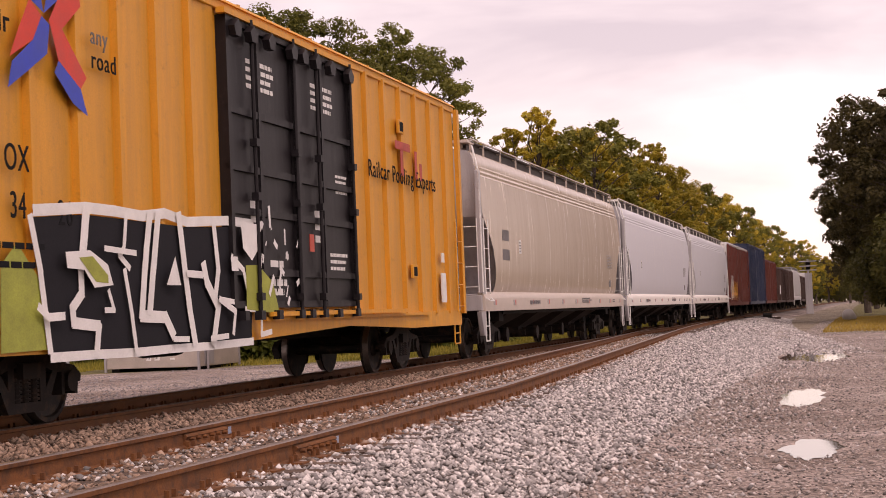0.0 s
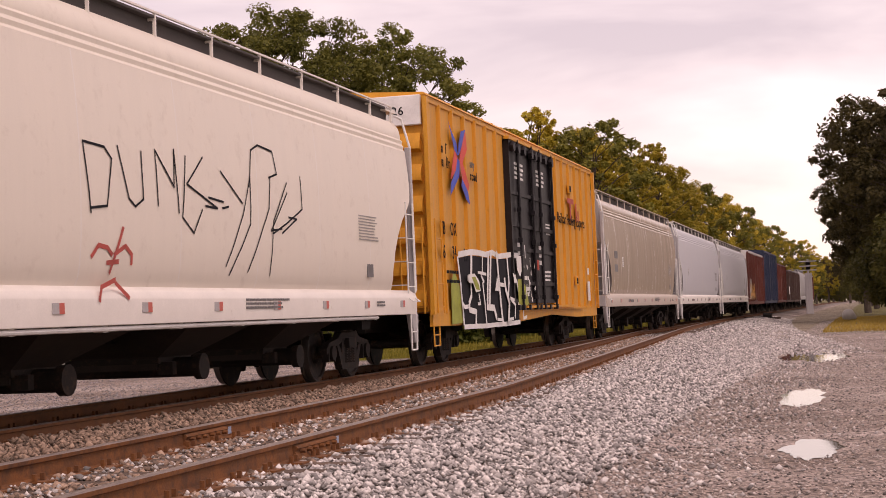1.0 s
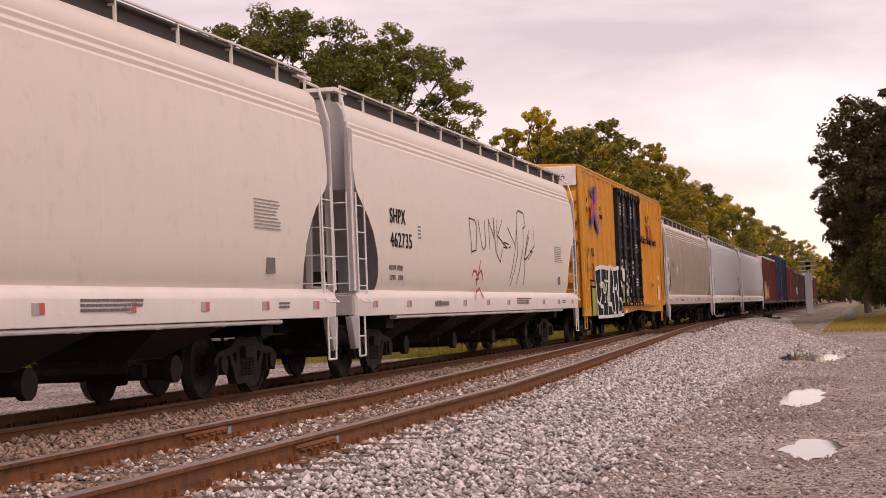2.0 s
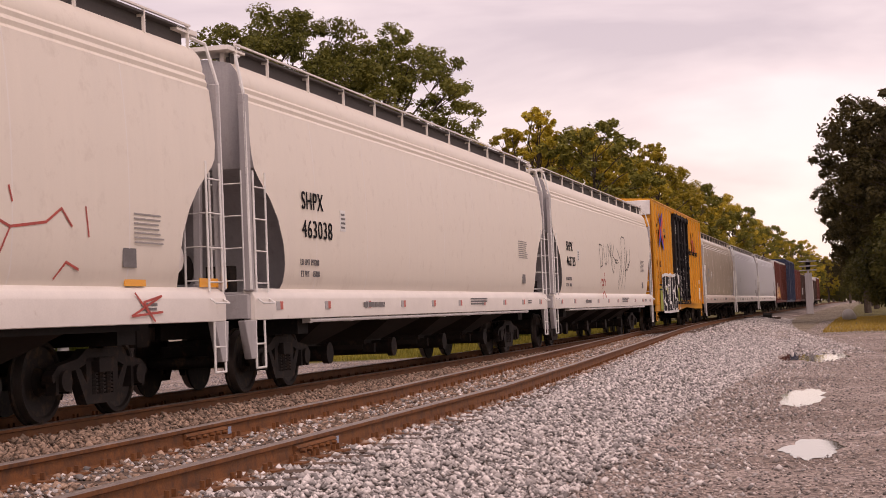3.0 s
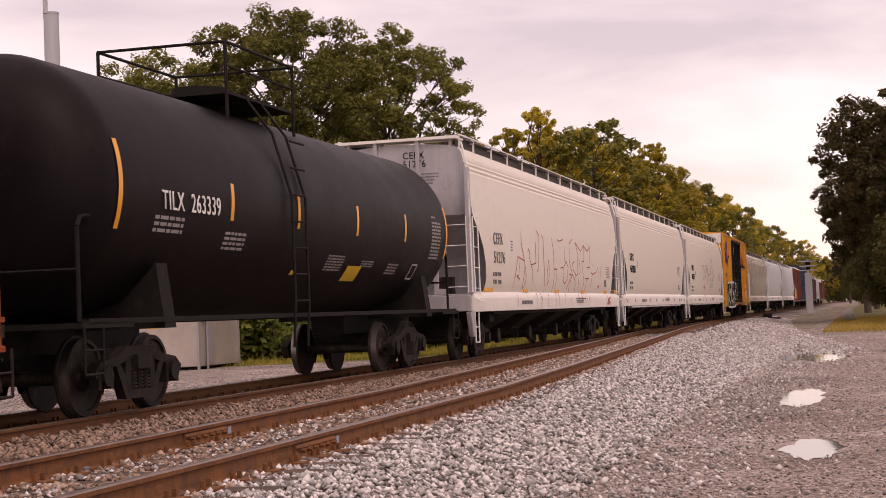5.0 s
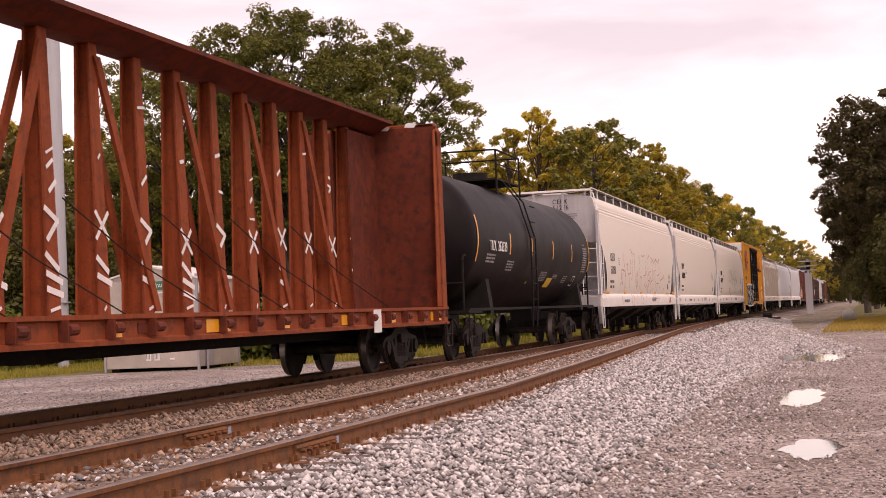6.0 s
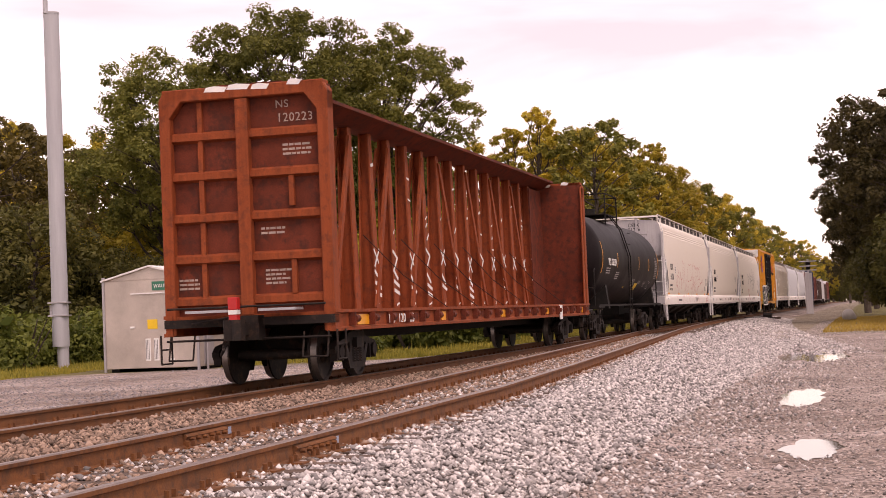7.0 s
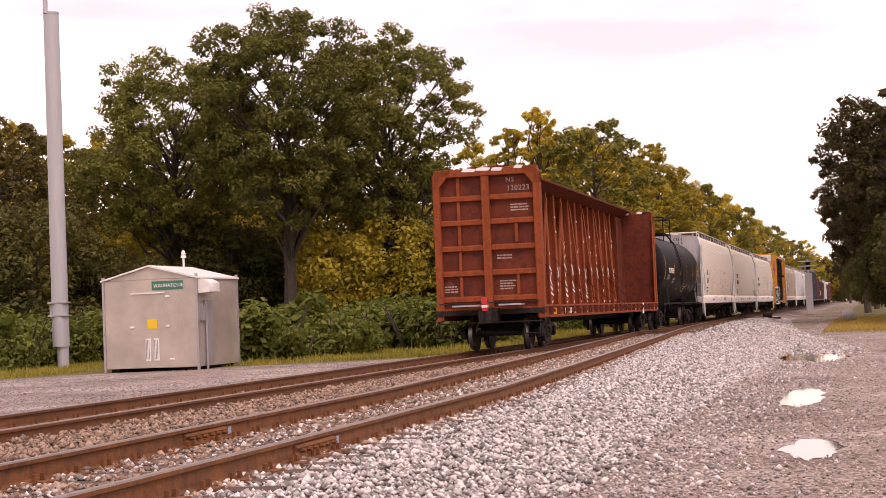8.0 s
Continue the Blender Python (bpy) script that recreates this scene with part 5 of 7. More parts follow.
    for k in range(22):
        gx, gz = d0 + 0.7 + 1.6 * rng.random(), 1.25 + rng.random() * 1.0
        ribbon(bm, [(gx, gz), (gx + rng.uniform(-0.05, 0.2), gz + rng.uniform(-0.1, 0.25))], rng.uniform(0.03, 0.08), lambda z: hw + 0.09, 0.007)
    part("graffiti", bm, M["spray_white"], car, "white scribbles on the door")
    for shape, lift in zip([[(-7.98, 1.59), (-7.68, 1.81), (-7.3, 1.49), (-7.17, 0.79), (-8.02, 0.78)], [(-6.62, 1.69), (-6.33, 1.71), (-6.0, 1.52), (-6.0, 1.44), (-6.27, 1.45)], [(-1.72, 1.71), (-1.22, 1.49), (-1.01, 1.07), (-2.17, 1.14), (-2.15, 1.7)]], (0.004, 0.085, 0.066)):
        bm = bmesh.new()
        patch(bm, shape, lambda z: hw + 0.022, lift)
        part("graffiti", bm, M["spray_green"], car, "olive green spray haze beside the lettering")
    underframe(car, half, half - 2.6)
    keyed(car, (s0 + s1) / 2, half - 2.6)


yellow_boxcar()


def plain_boxcar(s0, s1, top, m, roof, label, door=None, name="boxcar", lower=True):
    half = (s1 - s0) / 2
    car = thing(name, label, "boxcar" if name == "boxcar" else "freight car", group="freight cars of the train")
    boxcar_body(car, half, top, m, roof, [(-half, -1.5), (1.5, half)])
    for ex in (-1, 1):
        box_end(car, half, top, ex, m, roof if roof is not m else None)
    for d in (-1, 1):
        bm = bmesh.new()
        box(bm, -1.5, 1.5, d * 1.5 - 0.05, d * 1.5 + 0.05, 1.1, top - 0.25)
        for x in (-0.9, -0.3, 0.3, 0.9):
            box(bm, x - 0.04, x + 0.04, d * 1.53 - 0.05, d * 1.53 + 0.05, 1.1, top - 0.25)
        part("door", bm, door or m, car)
        bm = bmesh.new()
        box(bm, -half, half, d * 1.48 - 0.03, d * 1.48 + 0.03, 0.8, 1.04)
        for ex in (-1, 1):
            ladder(bm, ex * (half - 0.3) - 0.2, d * 1.57, 1.0, top - 0.3 if name == "boxcar" else 2.4)
        part("side_sill", bm, m, car)
    underframe(car, half, half - 2.3, spin=False)
    keyed(car, (s0 + s1) / 2, half - 2.3)
    return car


red_box = plain_boxcar(83.6, 100.3, 4.65, M["car_red"], M["white_roof"], "weathered red-brown boxcar with yellow graffiti and pale roof")
plain_boxcar(101.4, 118.0, 5.15, M["car_blue"], M["car_blue"], "dark blue high-cube boxcar with ribbed sides")
plain_boxcar(119.2, 133.0, 4.45, M["car_red"], M["car_red"], "dull red boxcar with ribbed sides")
dark_box = plain_boxcar(134.2, 148.2, 4.1, M["car_dark"], M["car_dark"], "dark brown freight car with a white placard", name="freight_car")
plain_boxcar(149.4, 163.4, 4.1, M["car_dark"], M["car_dark"], "dark rusty freight car", name="freight_car")
hopper(164.8, 182.0, HOP.format("grey far-off"), M["grey_end"], M["grey_end"], "", "", rods=False, spin=False, words=False)
plain_boxcar(183.2, 199.0, 3.9, M["car_dark"], M["car_dark"], "dark far-off freight car", name="freight_car")
plain_boxcar(200.2, 216.0, 4.5, M["car_red"], M["white_roof"], "far-off red boxcar with pale roof")


def far_marks():
    rng = random.Random(6)
    f = lambda z: 1.555
    bm = bmesh.new()
    for k in range(6):
        x = -7.3 + k * 0.8
        ribbon(bm, [(x, 1.2), (x + 0.5, 2.2), (x + 0.8, 1.3), (x + 0.3, 1.6)], 0.22, f)
    part("graffiti", bm, M["orange"], red_box, "yellow graffiti low on the side")
    bm = bmesh.new()
    for k in range(5):
        x = -8.0 + k * 0.5
        ribbon(bm, [(x, 1.2), (x + 0.3, 2.6), (x + 0.4, 1.3)], 0.14, f)
    part("graffiti", bm, M["spray_white"], red_box, "white graffiti low on the side")
    bm = bmesh.new()
    box(bm, -3.2, -1.8, -1.58, -1.56, 1.6, 2.4)
    part("placard", bm, M["lamp_white"], dark_box)


far_marks()

# ---- tank car ----


def tank_car():
    s0, s1 = -80.95, -65.3
    half = (s1 - s0) / 2
    zc, r = 2.56, 1.5
    car = thing("tank_car", "black cylindrical tank car with amber reflector strips", "tank car", group="freight cars of the train")
    bm = bmesh.new()
    xb = half - 0.95
    prof = []
    for k in range(9):
        a = pi / 2 * k / 8
        prof.append((-xb - 0.78 * cos(a), max(0.03, r * sin(a) ** 0.8)))
    prof += [(0.0, r)]
    prof += [(-x, q) for x, q in prof[:9]][::-1]
    lathe(bm, prof, 56, "x")
    part("tank", bm, M["tank"], car, "black cylindrical tank", m=pose(0, 0, zc))

    def on(x, a, lift=0.004):
        rr = r + lift
        return (x, -rr * cos(radians(a)), zc + rr * sin(radians(a)))

    def arc_patch(bm, x0, x1, a0, a1, n=6, lift=0.004):
        for k in range(n):
            p, q = a0 + (a1 - a0) * k / n, a0 + (a1 - a0) * (k + 1) / n
            bm.faces.new([bm.verts.new(on(*c, lift)) for c in ((x0, p), (x1, p), (x1, q), (x0, q))])

    bm = bmesh.new()
    for x in (-xb - 0.02, -3.75, -1.3, 1.4, 4.1, xb + 0.02):
        big = abs(x) > xb - 0.1
        arc_patch(bm, x - 0.05, x + 0.05, -20 if big else -11, 18 if big else 7, 8)
    part("reflector", bm, M["orange"], car, "amber upright reflector strips")
    bm = bmesh.new()
    arc_patch(bm, 1.4, 2.1, -41, -30)
    arc_patch(bm, -1.0, -0.85, -38, -35)
    part("placard", bm, M["label_yellow"], car, "yellow warning panel")
    rng = random.Random(9)
    bm = bmesh.new()

    def arc_text(x, a, rows, w, hgt):
        for k in range(rows):
            u = 0.0
            while u < w:
                e = min(w, u + rng.uniform(0.08, 0.22))
                arc_patch(bm, x + u, x + e, a - k * hgt * 1.8, a - k * hgt * 1.8 + hgt, 1, 0.003)
                u = e + 0.03
    arc_text(0.3, -25, 6, 0.8, 1.0)
    arc_text(2.0, -27, 3, 0.65, 0.9)
    arc_text(3.5, -28, 4, 0.6, 1.2)
    arc_text(5.85, 8, 1, 0.3, 1.4)
    arc_text(5.85, 4, 11, 0.62, 1.4)
    arc_text(-xb + 0.9, -14, 3, 0.8, 1.6)
    arc_text(-xb + 3.0, -18, 4, 0.7, 1.4)
    part("data_stencil", bm, M["stencil_grey"], car, "small pale data stencils")
    bm = bmesh.new()
    for x0, x1, a0, a1 in ((4.95, 5.3, -38, -37), (4.95, 5.3, -27, -26), (4.95, 4.98, -38, -26), (5.27, 5.3, -38, -26)):
        arc_patch(bm, x0, x1, a0, a1, 2)
    part("data_plate", bm, M["lamp_white"], car)
    # car lettering, bent round the shell by hand
    lettering("TILX  263339", car, -xb + 1.0, -(r + 0.012) * cos(radians(3)), zc - 0.25, 0.32, M["lamp_white"], squeeze=0.85)
    # side sill walkway bar, sill, bolsters, steps
    for d in (-1, 1):
        bm = bmesh.new()
        box(bm, -half + 0.2, half - 0.2, d * 1.42 - 0.03, d * 1.42 + 0.05, 1.02, 1.08)
        part("side_rail", bm, M["under"], car, "thin black side rail")
        bm = bmesh.new()
        for k in range(7):
            z = 1.25 + 0.37 * k
            rod(bm, (-1.75, d * 1.56, z), (-1.2, d * 1.56, z), 0.016, 6)
        for x in (-1.75, -1.2):
            path_rod(bm, [(x, d * 1.52, 0.6), (x, d * 1.56, 1.2), (x, d * 1.56, 2.7), (x, d * 1.3, 3.6), (x, d * 0.9, 4.15)], 0.02)
        part("ladder", bm, M["under"], car)
        bm = bmesh.new()
        for ex in (-1, 1):
            path_rod(bm, [(ex * (half - 0.28), d * 1.3, 1.05), (ex * (half - 0.28), d * 1.3, 2.05), (ex * (half - 0.36), d * 1.3, 2.16), (ex * (half - 0.95), d * 1.25, 2.2)], 0.025)
            path_rod(bm, [(ex * (half - 0.28), d * 1.3, 1.6), (ex * (half - 0.28), -d * 0.2, 1.6)], 0.02)
            stirrup(bm, ex * (half - 0.3), d * 1.45, 1.0, 0.5)
        part("handrail", bm, M["under"], car, "black end handrails")
    bm = bmesh.new()
    for ex in (-1, 1):
        box(bm, ex * (half - 0.65) - 0.6, ex * (half - 0.65) + 0.6, -1.45, 1.45, 0.98, 1.04)
        box(bm, ex * (half - 1.9) - 1.85, ex * (half - 1.9) + 1.85, -0.3, 0.3, 0.7, 1.02)
        prism(bm, [(-1.45, 0.95), (1.45, 0.95), (1.35, 1.7), (0.9, 1.25), (0, 1.1), (-0.9, 1.25), (-1.35, 1.7)], ex * (half - 2.2) - 0.15, ex * (half - 2.2) + 0.15, "yz")
    part("underframe", bm, M["under"], car)
    for ex in (-1, 1):
        truck(car, ex * (half - 2.2), True)
        coupler(car, ex * (half - 0.05), ex)
    bm = bmesh.new()
    rod(bm, (-1.2, 0, zc + r - 0.05), (-1.2, 0, zc + r + 0.32), 0.42, 20)
    box(bm, -2.5, 0.1, -0.95, 0.95, zc + r + 0.04, zc + r + 0.08)
    for x in (-2.5, 0.1):
        for y in (-0.95, 0.95):
            rod(bm, (x, y, zc + r - 0.3), (x, y, zc + r + 0.75), 0.025, 6)
    for y in (-0.95, 0.95):
        rod(bm, (-2.5, y, zc + r + 0.75), (0.1, y, zc + r + 0.75), 0.022, 6)
        rod(bm, (-2.5, y, zc + r + 0.42), (0.1, y, zc + r + 0.42), 0.018, 6)
    for x in (-2.5, 0.1):
        rod(bm, (x, -0.95, zc + r + 0.75), (x, 0.95, zc + r + 0.75), 0.022, 6)
    part("manway_platform", bm, M["under"], car, "black manway dome and railed platform")
    keyed(car, (s0 + s1) / 2, half - 2.2)


tank_car()

# ---- centerbeam flatcar ----


def centerbeam():
    s0, s1 = -105.52, -82.35
    half = (s1 - s0) / 2
    car = thing("centerbeam_flatcar", "rust-red centerbeam lumber flatcar with end bulkheads, empty", "flatcar", group="freight cars of the train")
    hw, deck, beam = 1.37, 1.12, 4.7
    bm = bmesh.new()
    for d in (-1, 1):
        prism(bm, [(d * (hw - 0.1), 1.12), (d * (hw + 0.05), 1.12), (d * (hw + 0.05), 1.07), (d * (hw + 0.0), 1.05), (d * (hw + 0.0), 0.86), (d * (hw + 0.05), 0.84), (d * (hw + 0.05), 0.79), (d * (hw - 0.1), 0.79)], -half, half, "yz")
    box(bm, -half + 0.05, half - 0.05, -hw + 0.1, hw - 0.1, 1.02, 1.1)
    part("deck", bm, M["red"], car, "rust-red deck and channel side sills")
    for d in (-1, 1):
        for k in range(22):
            bm = bmesh.new()
            x = -half + 0.9 + k * (2 * half - 1.8) / 21
            rod(bm, (x - 0.09, d * (hw + 0.08), 0.97), (x + 0.09, d * (hw + 0.08), 0.97), 0.06, 10)
            box(bm, x - 0.13, x - 0.09, d * (hw + 0.05) - 0.06, d * (hw + 0.05) + 0.08, 0.86, 1.07)
            part("winch", bm, M["red_dark"], car)
    bm, bw = bmesh.new(), bmesh.new()
    for k in range(9):
        x = -half + 1.2 + k * (2 * half - 2.4) / 8
        box(bm, x, x + (0.75 if k % 4 == 0 else 0.3), -hw - 0.012, -hw - 0.002, 0.87, 1.03)
        box(bw, x + 0.7, x + 0.95, -hw - 0.012, -hw - 0.002, 0.9, 1.02)
    part("reflector", bm, M["orange"], car, "amber reflectors on the sill")
    part("data_plate", bw, M["red_dark"], car)
    lettering("NS  120 223", car, -half + 2.75, -hw - 0.06, 0.87, 0.22, M["lamp_white"], squeeze=1.25)
    bm = bmesh.new()
    box(bm, half - 4.9, half - 4.5, -hw - 0.07, -hw - 0.06, 0.72, 1.1)
    part("data_plate", bm, M["lamp_white"], car, "white data plate")
    # centre truss: top chord, flanged posts in pairs, diagonals
    bm = bmesh.new()
    b0, b1 = -half + 0.35, half - 0.35
    prism(bm, [(-0.55, beam + 0.03), (0.55, beam + 0.03), (0.55, beam - 0.03), (0.42, beam - 0.05), (0.2, beam - 0.19), (-0.2, beam - 0.19), (-0.42, beam - 0.05), (-0.55, beam - 0.03)], b0, b1, "yz")
    part("top_chord", bm, M["red_dark"], car, "rusty top chord of the centre beam")
    n = 16
    rng = random.Random(12)
    x_in0, x_in1 = b0 + 0.95, b1 - 1.5
    pitch = (x_in1 - x_in0) / n
    for k in range(n + 1):
        x = x_in0 + k * pitch
        bm = bmesh.new()
        # tapered post: wide foot, narrow head, with side flanges
        rings = []
        for z, D in ((deck, 0.17), (beam - 0.17, 0.10)):
            fw = 0.10 if z > 2 else 0.14
            outline = [(-fw, -D), (fw, -D), (fw, -D + 0.03), (0.015, -D + 0.03), (0.015, D - 0.03), (fw, D - 0.03),
                       (fw, D), (-fw, D), (-fw, D - 0.03), (-0.015, D - 0.03), (-0.015, -D + 0.03), (-fw, -D + 0.03)]
            rings.append([bm.verts.new((x + u, v, z)) for u, v in outline])
        for i in range(12):
            bm.faces.new((rings[0][i], rings[0][(i + 1) % 12], rings[1][(i + 1) % 12], rings[1][i]))
        bm.faces.new(rings[0][::-1])
        bm.faces.new(rings[1])
        part("post", bm, M["red"], car)
        if k < n and k % 2 == 0:
            xa, xb2 = (x - 0.2, x + pitch - 0.05) if k < 8 else (x + pitch + 0.2, x + 0.05)
            for d in (-1, 1):
                bm = bmesh.new()
                za, zb = deck + 0.05, beam - 0.35
                ya, yb = d * 0.21, d * 0.14
                v = [bm.verts.new(c) for c in ((xa - 0.08, ya, za), (xa + 0.08, ya, za), (xb2 + 0.08, yb, zb), (xb2 - 0.08, yb, zb),
                                               (xa - 0.08, ya - d * 0.05, za), (xa + 0.08, ya - d * 0.05, za), (xb2 + 0.08, yb - d * 0.05, zb), (xb2 - 0.08, yb - d * 0.05, zb))]
                for q in ((0, 1, 2, 3), (7, 6, 5, 4), (0, 4, 5, 1), (1, 5, 6, 2), (2, 6, 7, 3), (3, 7, 4, 0)):
                    bm.faces.new([v[i] for i in q])
                part("diagonal", bm, M["red"], car)
    bm = bmesh.new()
    for d in (-1, 1):
        prism(bm, [(d * 0.20, deck), (d * 0.17, deck), (d * 0.13, beam - 0.25), (d * 0.16, beam - 0.25)], x_in1 - 0.2, b1, "yz")
    part("web_panel", bm, M["red_dark"], car, "solid rust-stained panel at the beam end")
    # tie-down cables sagging from the chord
    for k in range(3, 15, 2):
        x = x_in0 + k * pitch
        bm = bmesh.new()
        path_rod(bm, [(x, -0.3, 2.5), (x + 1.0, -0.75, 1.75), (x + 1.9, -1.38, 1.1)], 0.009, 5)
        part("cable", bm, M["truck"], car, "slack tie-down cable")
    # white marks painted and scuffed on the posts, each a patch of its own
    yf = lambda z: 0.17 - 0.07 * (z - deck) / (beam - 0.17 - deck)

    def mark_on(x, strokes, w):
        bm = bmesh.new()
        for line in strokes:
            ribbon(bm, [(x + a, b) for a, b in line], w, yf, 0.012)
        part("paint_mark", bm, M["lamp_white"], car, "white mark painted on a post")

    for k in range(4, 17):
        x = x_in0 + k * pitch
        if rng.random() < 0.85:
            z = 1.42 + rng.uniform(-0.06, 0.06)
            mark_on(x, [[(-0.17, z + 0.42), (0.1, z + 0.25)], [(-0.17, z + 0.2), (0.17, z + 0.1)], [(-0.17, z + 0.02), (0.17, z - 0.05)]][:rng.choice((2, 3))], 0.075)
        z = 2.2 + rng.uniform(-0.12, 0.12)
        if k % 2 == 0 or k > 11:
            mark_on(x, [[(-0.16, z - 0.16), (0.16, z + 0.16)], [(-0.16, z + 0.16), (0.16, z - 0.16)]], 0.06)
        else:
            mark_on(x, [[(-0.15, z + 0.16), (0.13, z + 0.02), (-0.12, z - 0.2)]], 0.07)
        for q in range(rng.choice((1, 2, 3))):
            z = rng.uniform(2.55, 3.9)
            mark_on(x, [[(rng.uniform(-0.1, 0.0), z), (rng.uniform(0.02, 0.13), z + rng.uniform(-0.04, 0.12))]], rng.uniform(0.03, 0.07))
        mark_on(x, [[(rng.uniform(-0.12, 0.0), 1.2), (rng.uniform(0.0, 0.12), 1.24)]], 0.04)
    for k in range(26):
        x, z = rng.uniform(b1 - 1.75, b1 - 0.2), rng.choice((1.5, 1.62, 1.85, 2.3, 2.42, 1.4, 2.9, 3.1))
        mark_on(x, [[(0, z), (rng.uniform(0.06, 0.3), z + rng.uniform(-0.01, 0.05))]], rng.uniform(0.03, 0.06))
    # end bulkheads
    for ex in (-1, 1):
        x0 = ex * (half - 0.02)
        xi = ex * (half - 0.30)
        lo, hi = min(x0, xi), max(x0, xi)
        bm = bmesh.new()
        xs = ex * (half - 0.2)
        box(bm, min(xs + ex * 0.03, xi - ex * 0.003), max(xs + ex * 0.03, xi - ex * 0.003), -hw + 0.005, hw - 0.005, 1.05, 4.595)
        bulk = part("bulkhead", bm, M["red_dark"], car, "ribbed rust-red end bulkhead")
        bm = bmesh.new()
        for d in (-1, 1):
            box(bm, lo, hi, d * (hw - 0.06) - 0.09, d * (hw - 0.06) + 0.09, 0.8, 4.5)
            prism(bm, [(d * (hw - 0.15), 4.2), (d * (hw + 0.03), 4.2), (d * (hw + 0.03), 4.5), (d * (hw - 0.06), 4.66), (d * (hw - 0.5), 4.66)], lo, hi, "yz")
            # side gusset that boxes the bulkhead in toward the beam
            if ex > 0:
                prism(bm, [(xi, 1.12), (xi - ex * 0.25, 1.12), (xi - ex * 0.1, 4.5), (xi, 4.55)], d * (hw - 0.02) - 0.02, d * (hw - 0.02) + 0.02)
        box(bm, lo, hi, -hw + 0.03, hw - 0.03, 4.46, 4.66)
        part("bulkhead_frame", bm, M["red"], bulk, bevel=0.015)
        bm = bmesh.new()
        for z in (1.32, 1.98, 2.62, 3.28, 3.9):
            prism(bm, [(xs, z - 0.10), (xs + ex * 0.12, z - 0.05), (xs + ex * 0.12, z + 0.05), (xs, z + 0.1)], -hw + 0.1, hw - 0.1)
        box(bm, min(xs, xs + ex * 0.17), max(xs, xs + ex * 0.17), -0.08, 0.12, 1.1, 4.45)
        for y in (0.75, ):
            box(bm, min(xs, xs + ex * 0.09), max(xs, xs + ex * 0.09), y - 0.04, y + 0.04, 1.3, 4.45)
        for z in (1.55, 2.9):
            box(bm, min(xs, xs + ex * 0.1), max(xs, xs + ex * 0.1), -0.78, -0.70, z - 0.15, z + 0.45)
        part("bulkhead_rib", bm, M["red"], bulk, "horizontal ribs across the bulkhead")
        bm = bmesh.new()
        for y0, y1, z in ((0.62, 0.28, 4.585), (0.24, -0.1, 4.6), (-0.16, -0.42, 4.58), (-0.75, -0.95, 4.61)):
            prism(bm, [(y0, z), (y1, z - 0.015), (y1 - 0.05, z + 0.06), ((y0 + y1) / 2, z + 0.085), (y0 - 0.04, z + 0.07)], lo - 0.006, hi + 0.006, "yz")
        part("worn_edge", bm, M["lamp_white"], bulk, "white scraped paint along the top edge")
        bm = bmesh.new()
        if ex < 0:
            xx = xs - 0.035
            lettering("NS", bulk, 0, 0, 0, 0.17, M["stencil_faded"], m=pose(xx - 0.004, -0.5, 4.28, 90, 0, -90))
            lettering("120223", bulk, 0, 0, 0, 0.19, M["stencil_faded"], m=pose(xx - 0.004, -0.52, 4.06, 90, 0, -90), squeeze=0.95)
            bars(bm, xx, -0.6, 3.68, 3, 0.5, 0.035, rng, 2, facing="x")
            bars(bm, xx, -0.2, 2.4, 2, 0.5, 0.035, rng, 2, facing="x")
            bars(bm, xx, -0.25, 1.75, 4, 0.45, 0.033, rng, 2, facing="x")
            bars(bm, xx, 1.2, 1.65, 3, 0.35, 0.033, rng, 2, facing="x")
            part("data_stencil", bm, M["stencil_faded"], bulk, "small faded white data stencils")
        else:
            bm.free()
        bm = bmesh.new()
        box(bm, min(ex * half, ex * (half + 0.35)), max(ex * half, ex * (half + 0.35)), -0.9, -0.3, 1.14, 1.18)
        part("end_platform", bm, M["galv"], car, "grey crossover platform")
        bm = bmesh.new()
        box(bm, min(ex * half, ex * (half + 0.35)), max(ex * half, ex * (half + 0.35)), 0.2, 0.9, 1.14, 1.18)
        part("end_platform", bm, M["galv"], car, "grey crossover platforms")
        bm = bmesh.new()
        box(bm, ex * (half - 0.1) - 0.12, ex * (half - 0.1) + 0.12, -1.4, 1.4, 0.92, 1.05)
        box(bm, ex * half - 0.2, ex * half + 0.08, -0.24, 0.24, 0.70, 1.08)
        rod(bm, (ex * (half + 0.05), -1.35, 0.72), (ex * (half + 0.05), 1.35, 0.72), 0.02, 6)
        rod(bm, (ex * (half + 0.12), -1.3, 1.22), (ex * (half + 0.12), 1.3, 1.22), 0.02, 6)
        for d in (-1, 1):
            stirrup(bm, ex * (half - 0.15), d * 1.45, 0.82, 0.45, 0.4)
            path_rod(bm, [(ex * half, d * 0.9, 0.8), (ex * (half + 0.1), d * 0.9, 0.42), (ex * (half + 0.1), d * 1.3, 0.42), (ex * half, d * 1.3, 0.8)], 0.016)
        part("end_sill", bm, M["truck"], car, "dark end sill and steps")
    # end-of-train marker on the rear coupler
    bm = bmesh.new()
    xr = -half - 0.55
    box(bm, xr - 0.08, xr + 0.05, -0.07, 0.07, 0.98, 1.10)
    rod(bm, (xr, 0.0, 1.0), (xr, 0.0, 0.8), 0.03, 8)
    eot = part("end_marker", bm, M["lens_red"], car, "red end-of-train marker", bevel=0.01)
    bm = bmesh.new()
    box(bm, xr - 0.085, xr + 0.05, -0.072, 0.072, 1.102, 1.17)
    part("marker_band", bm, M["lamp_white"], eot, "white band")
    bm = bmesh.new()
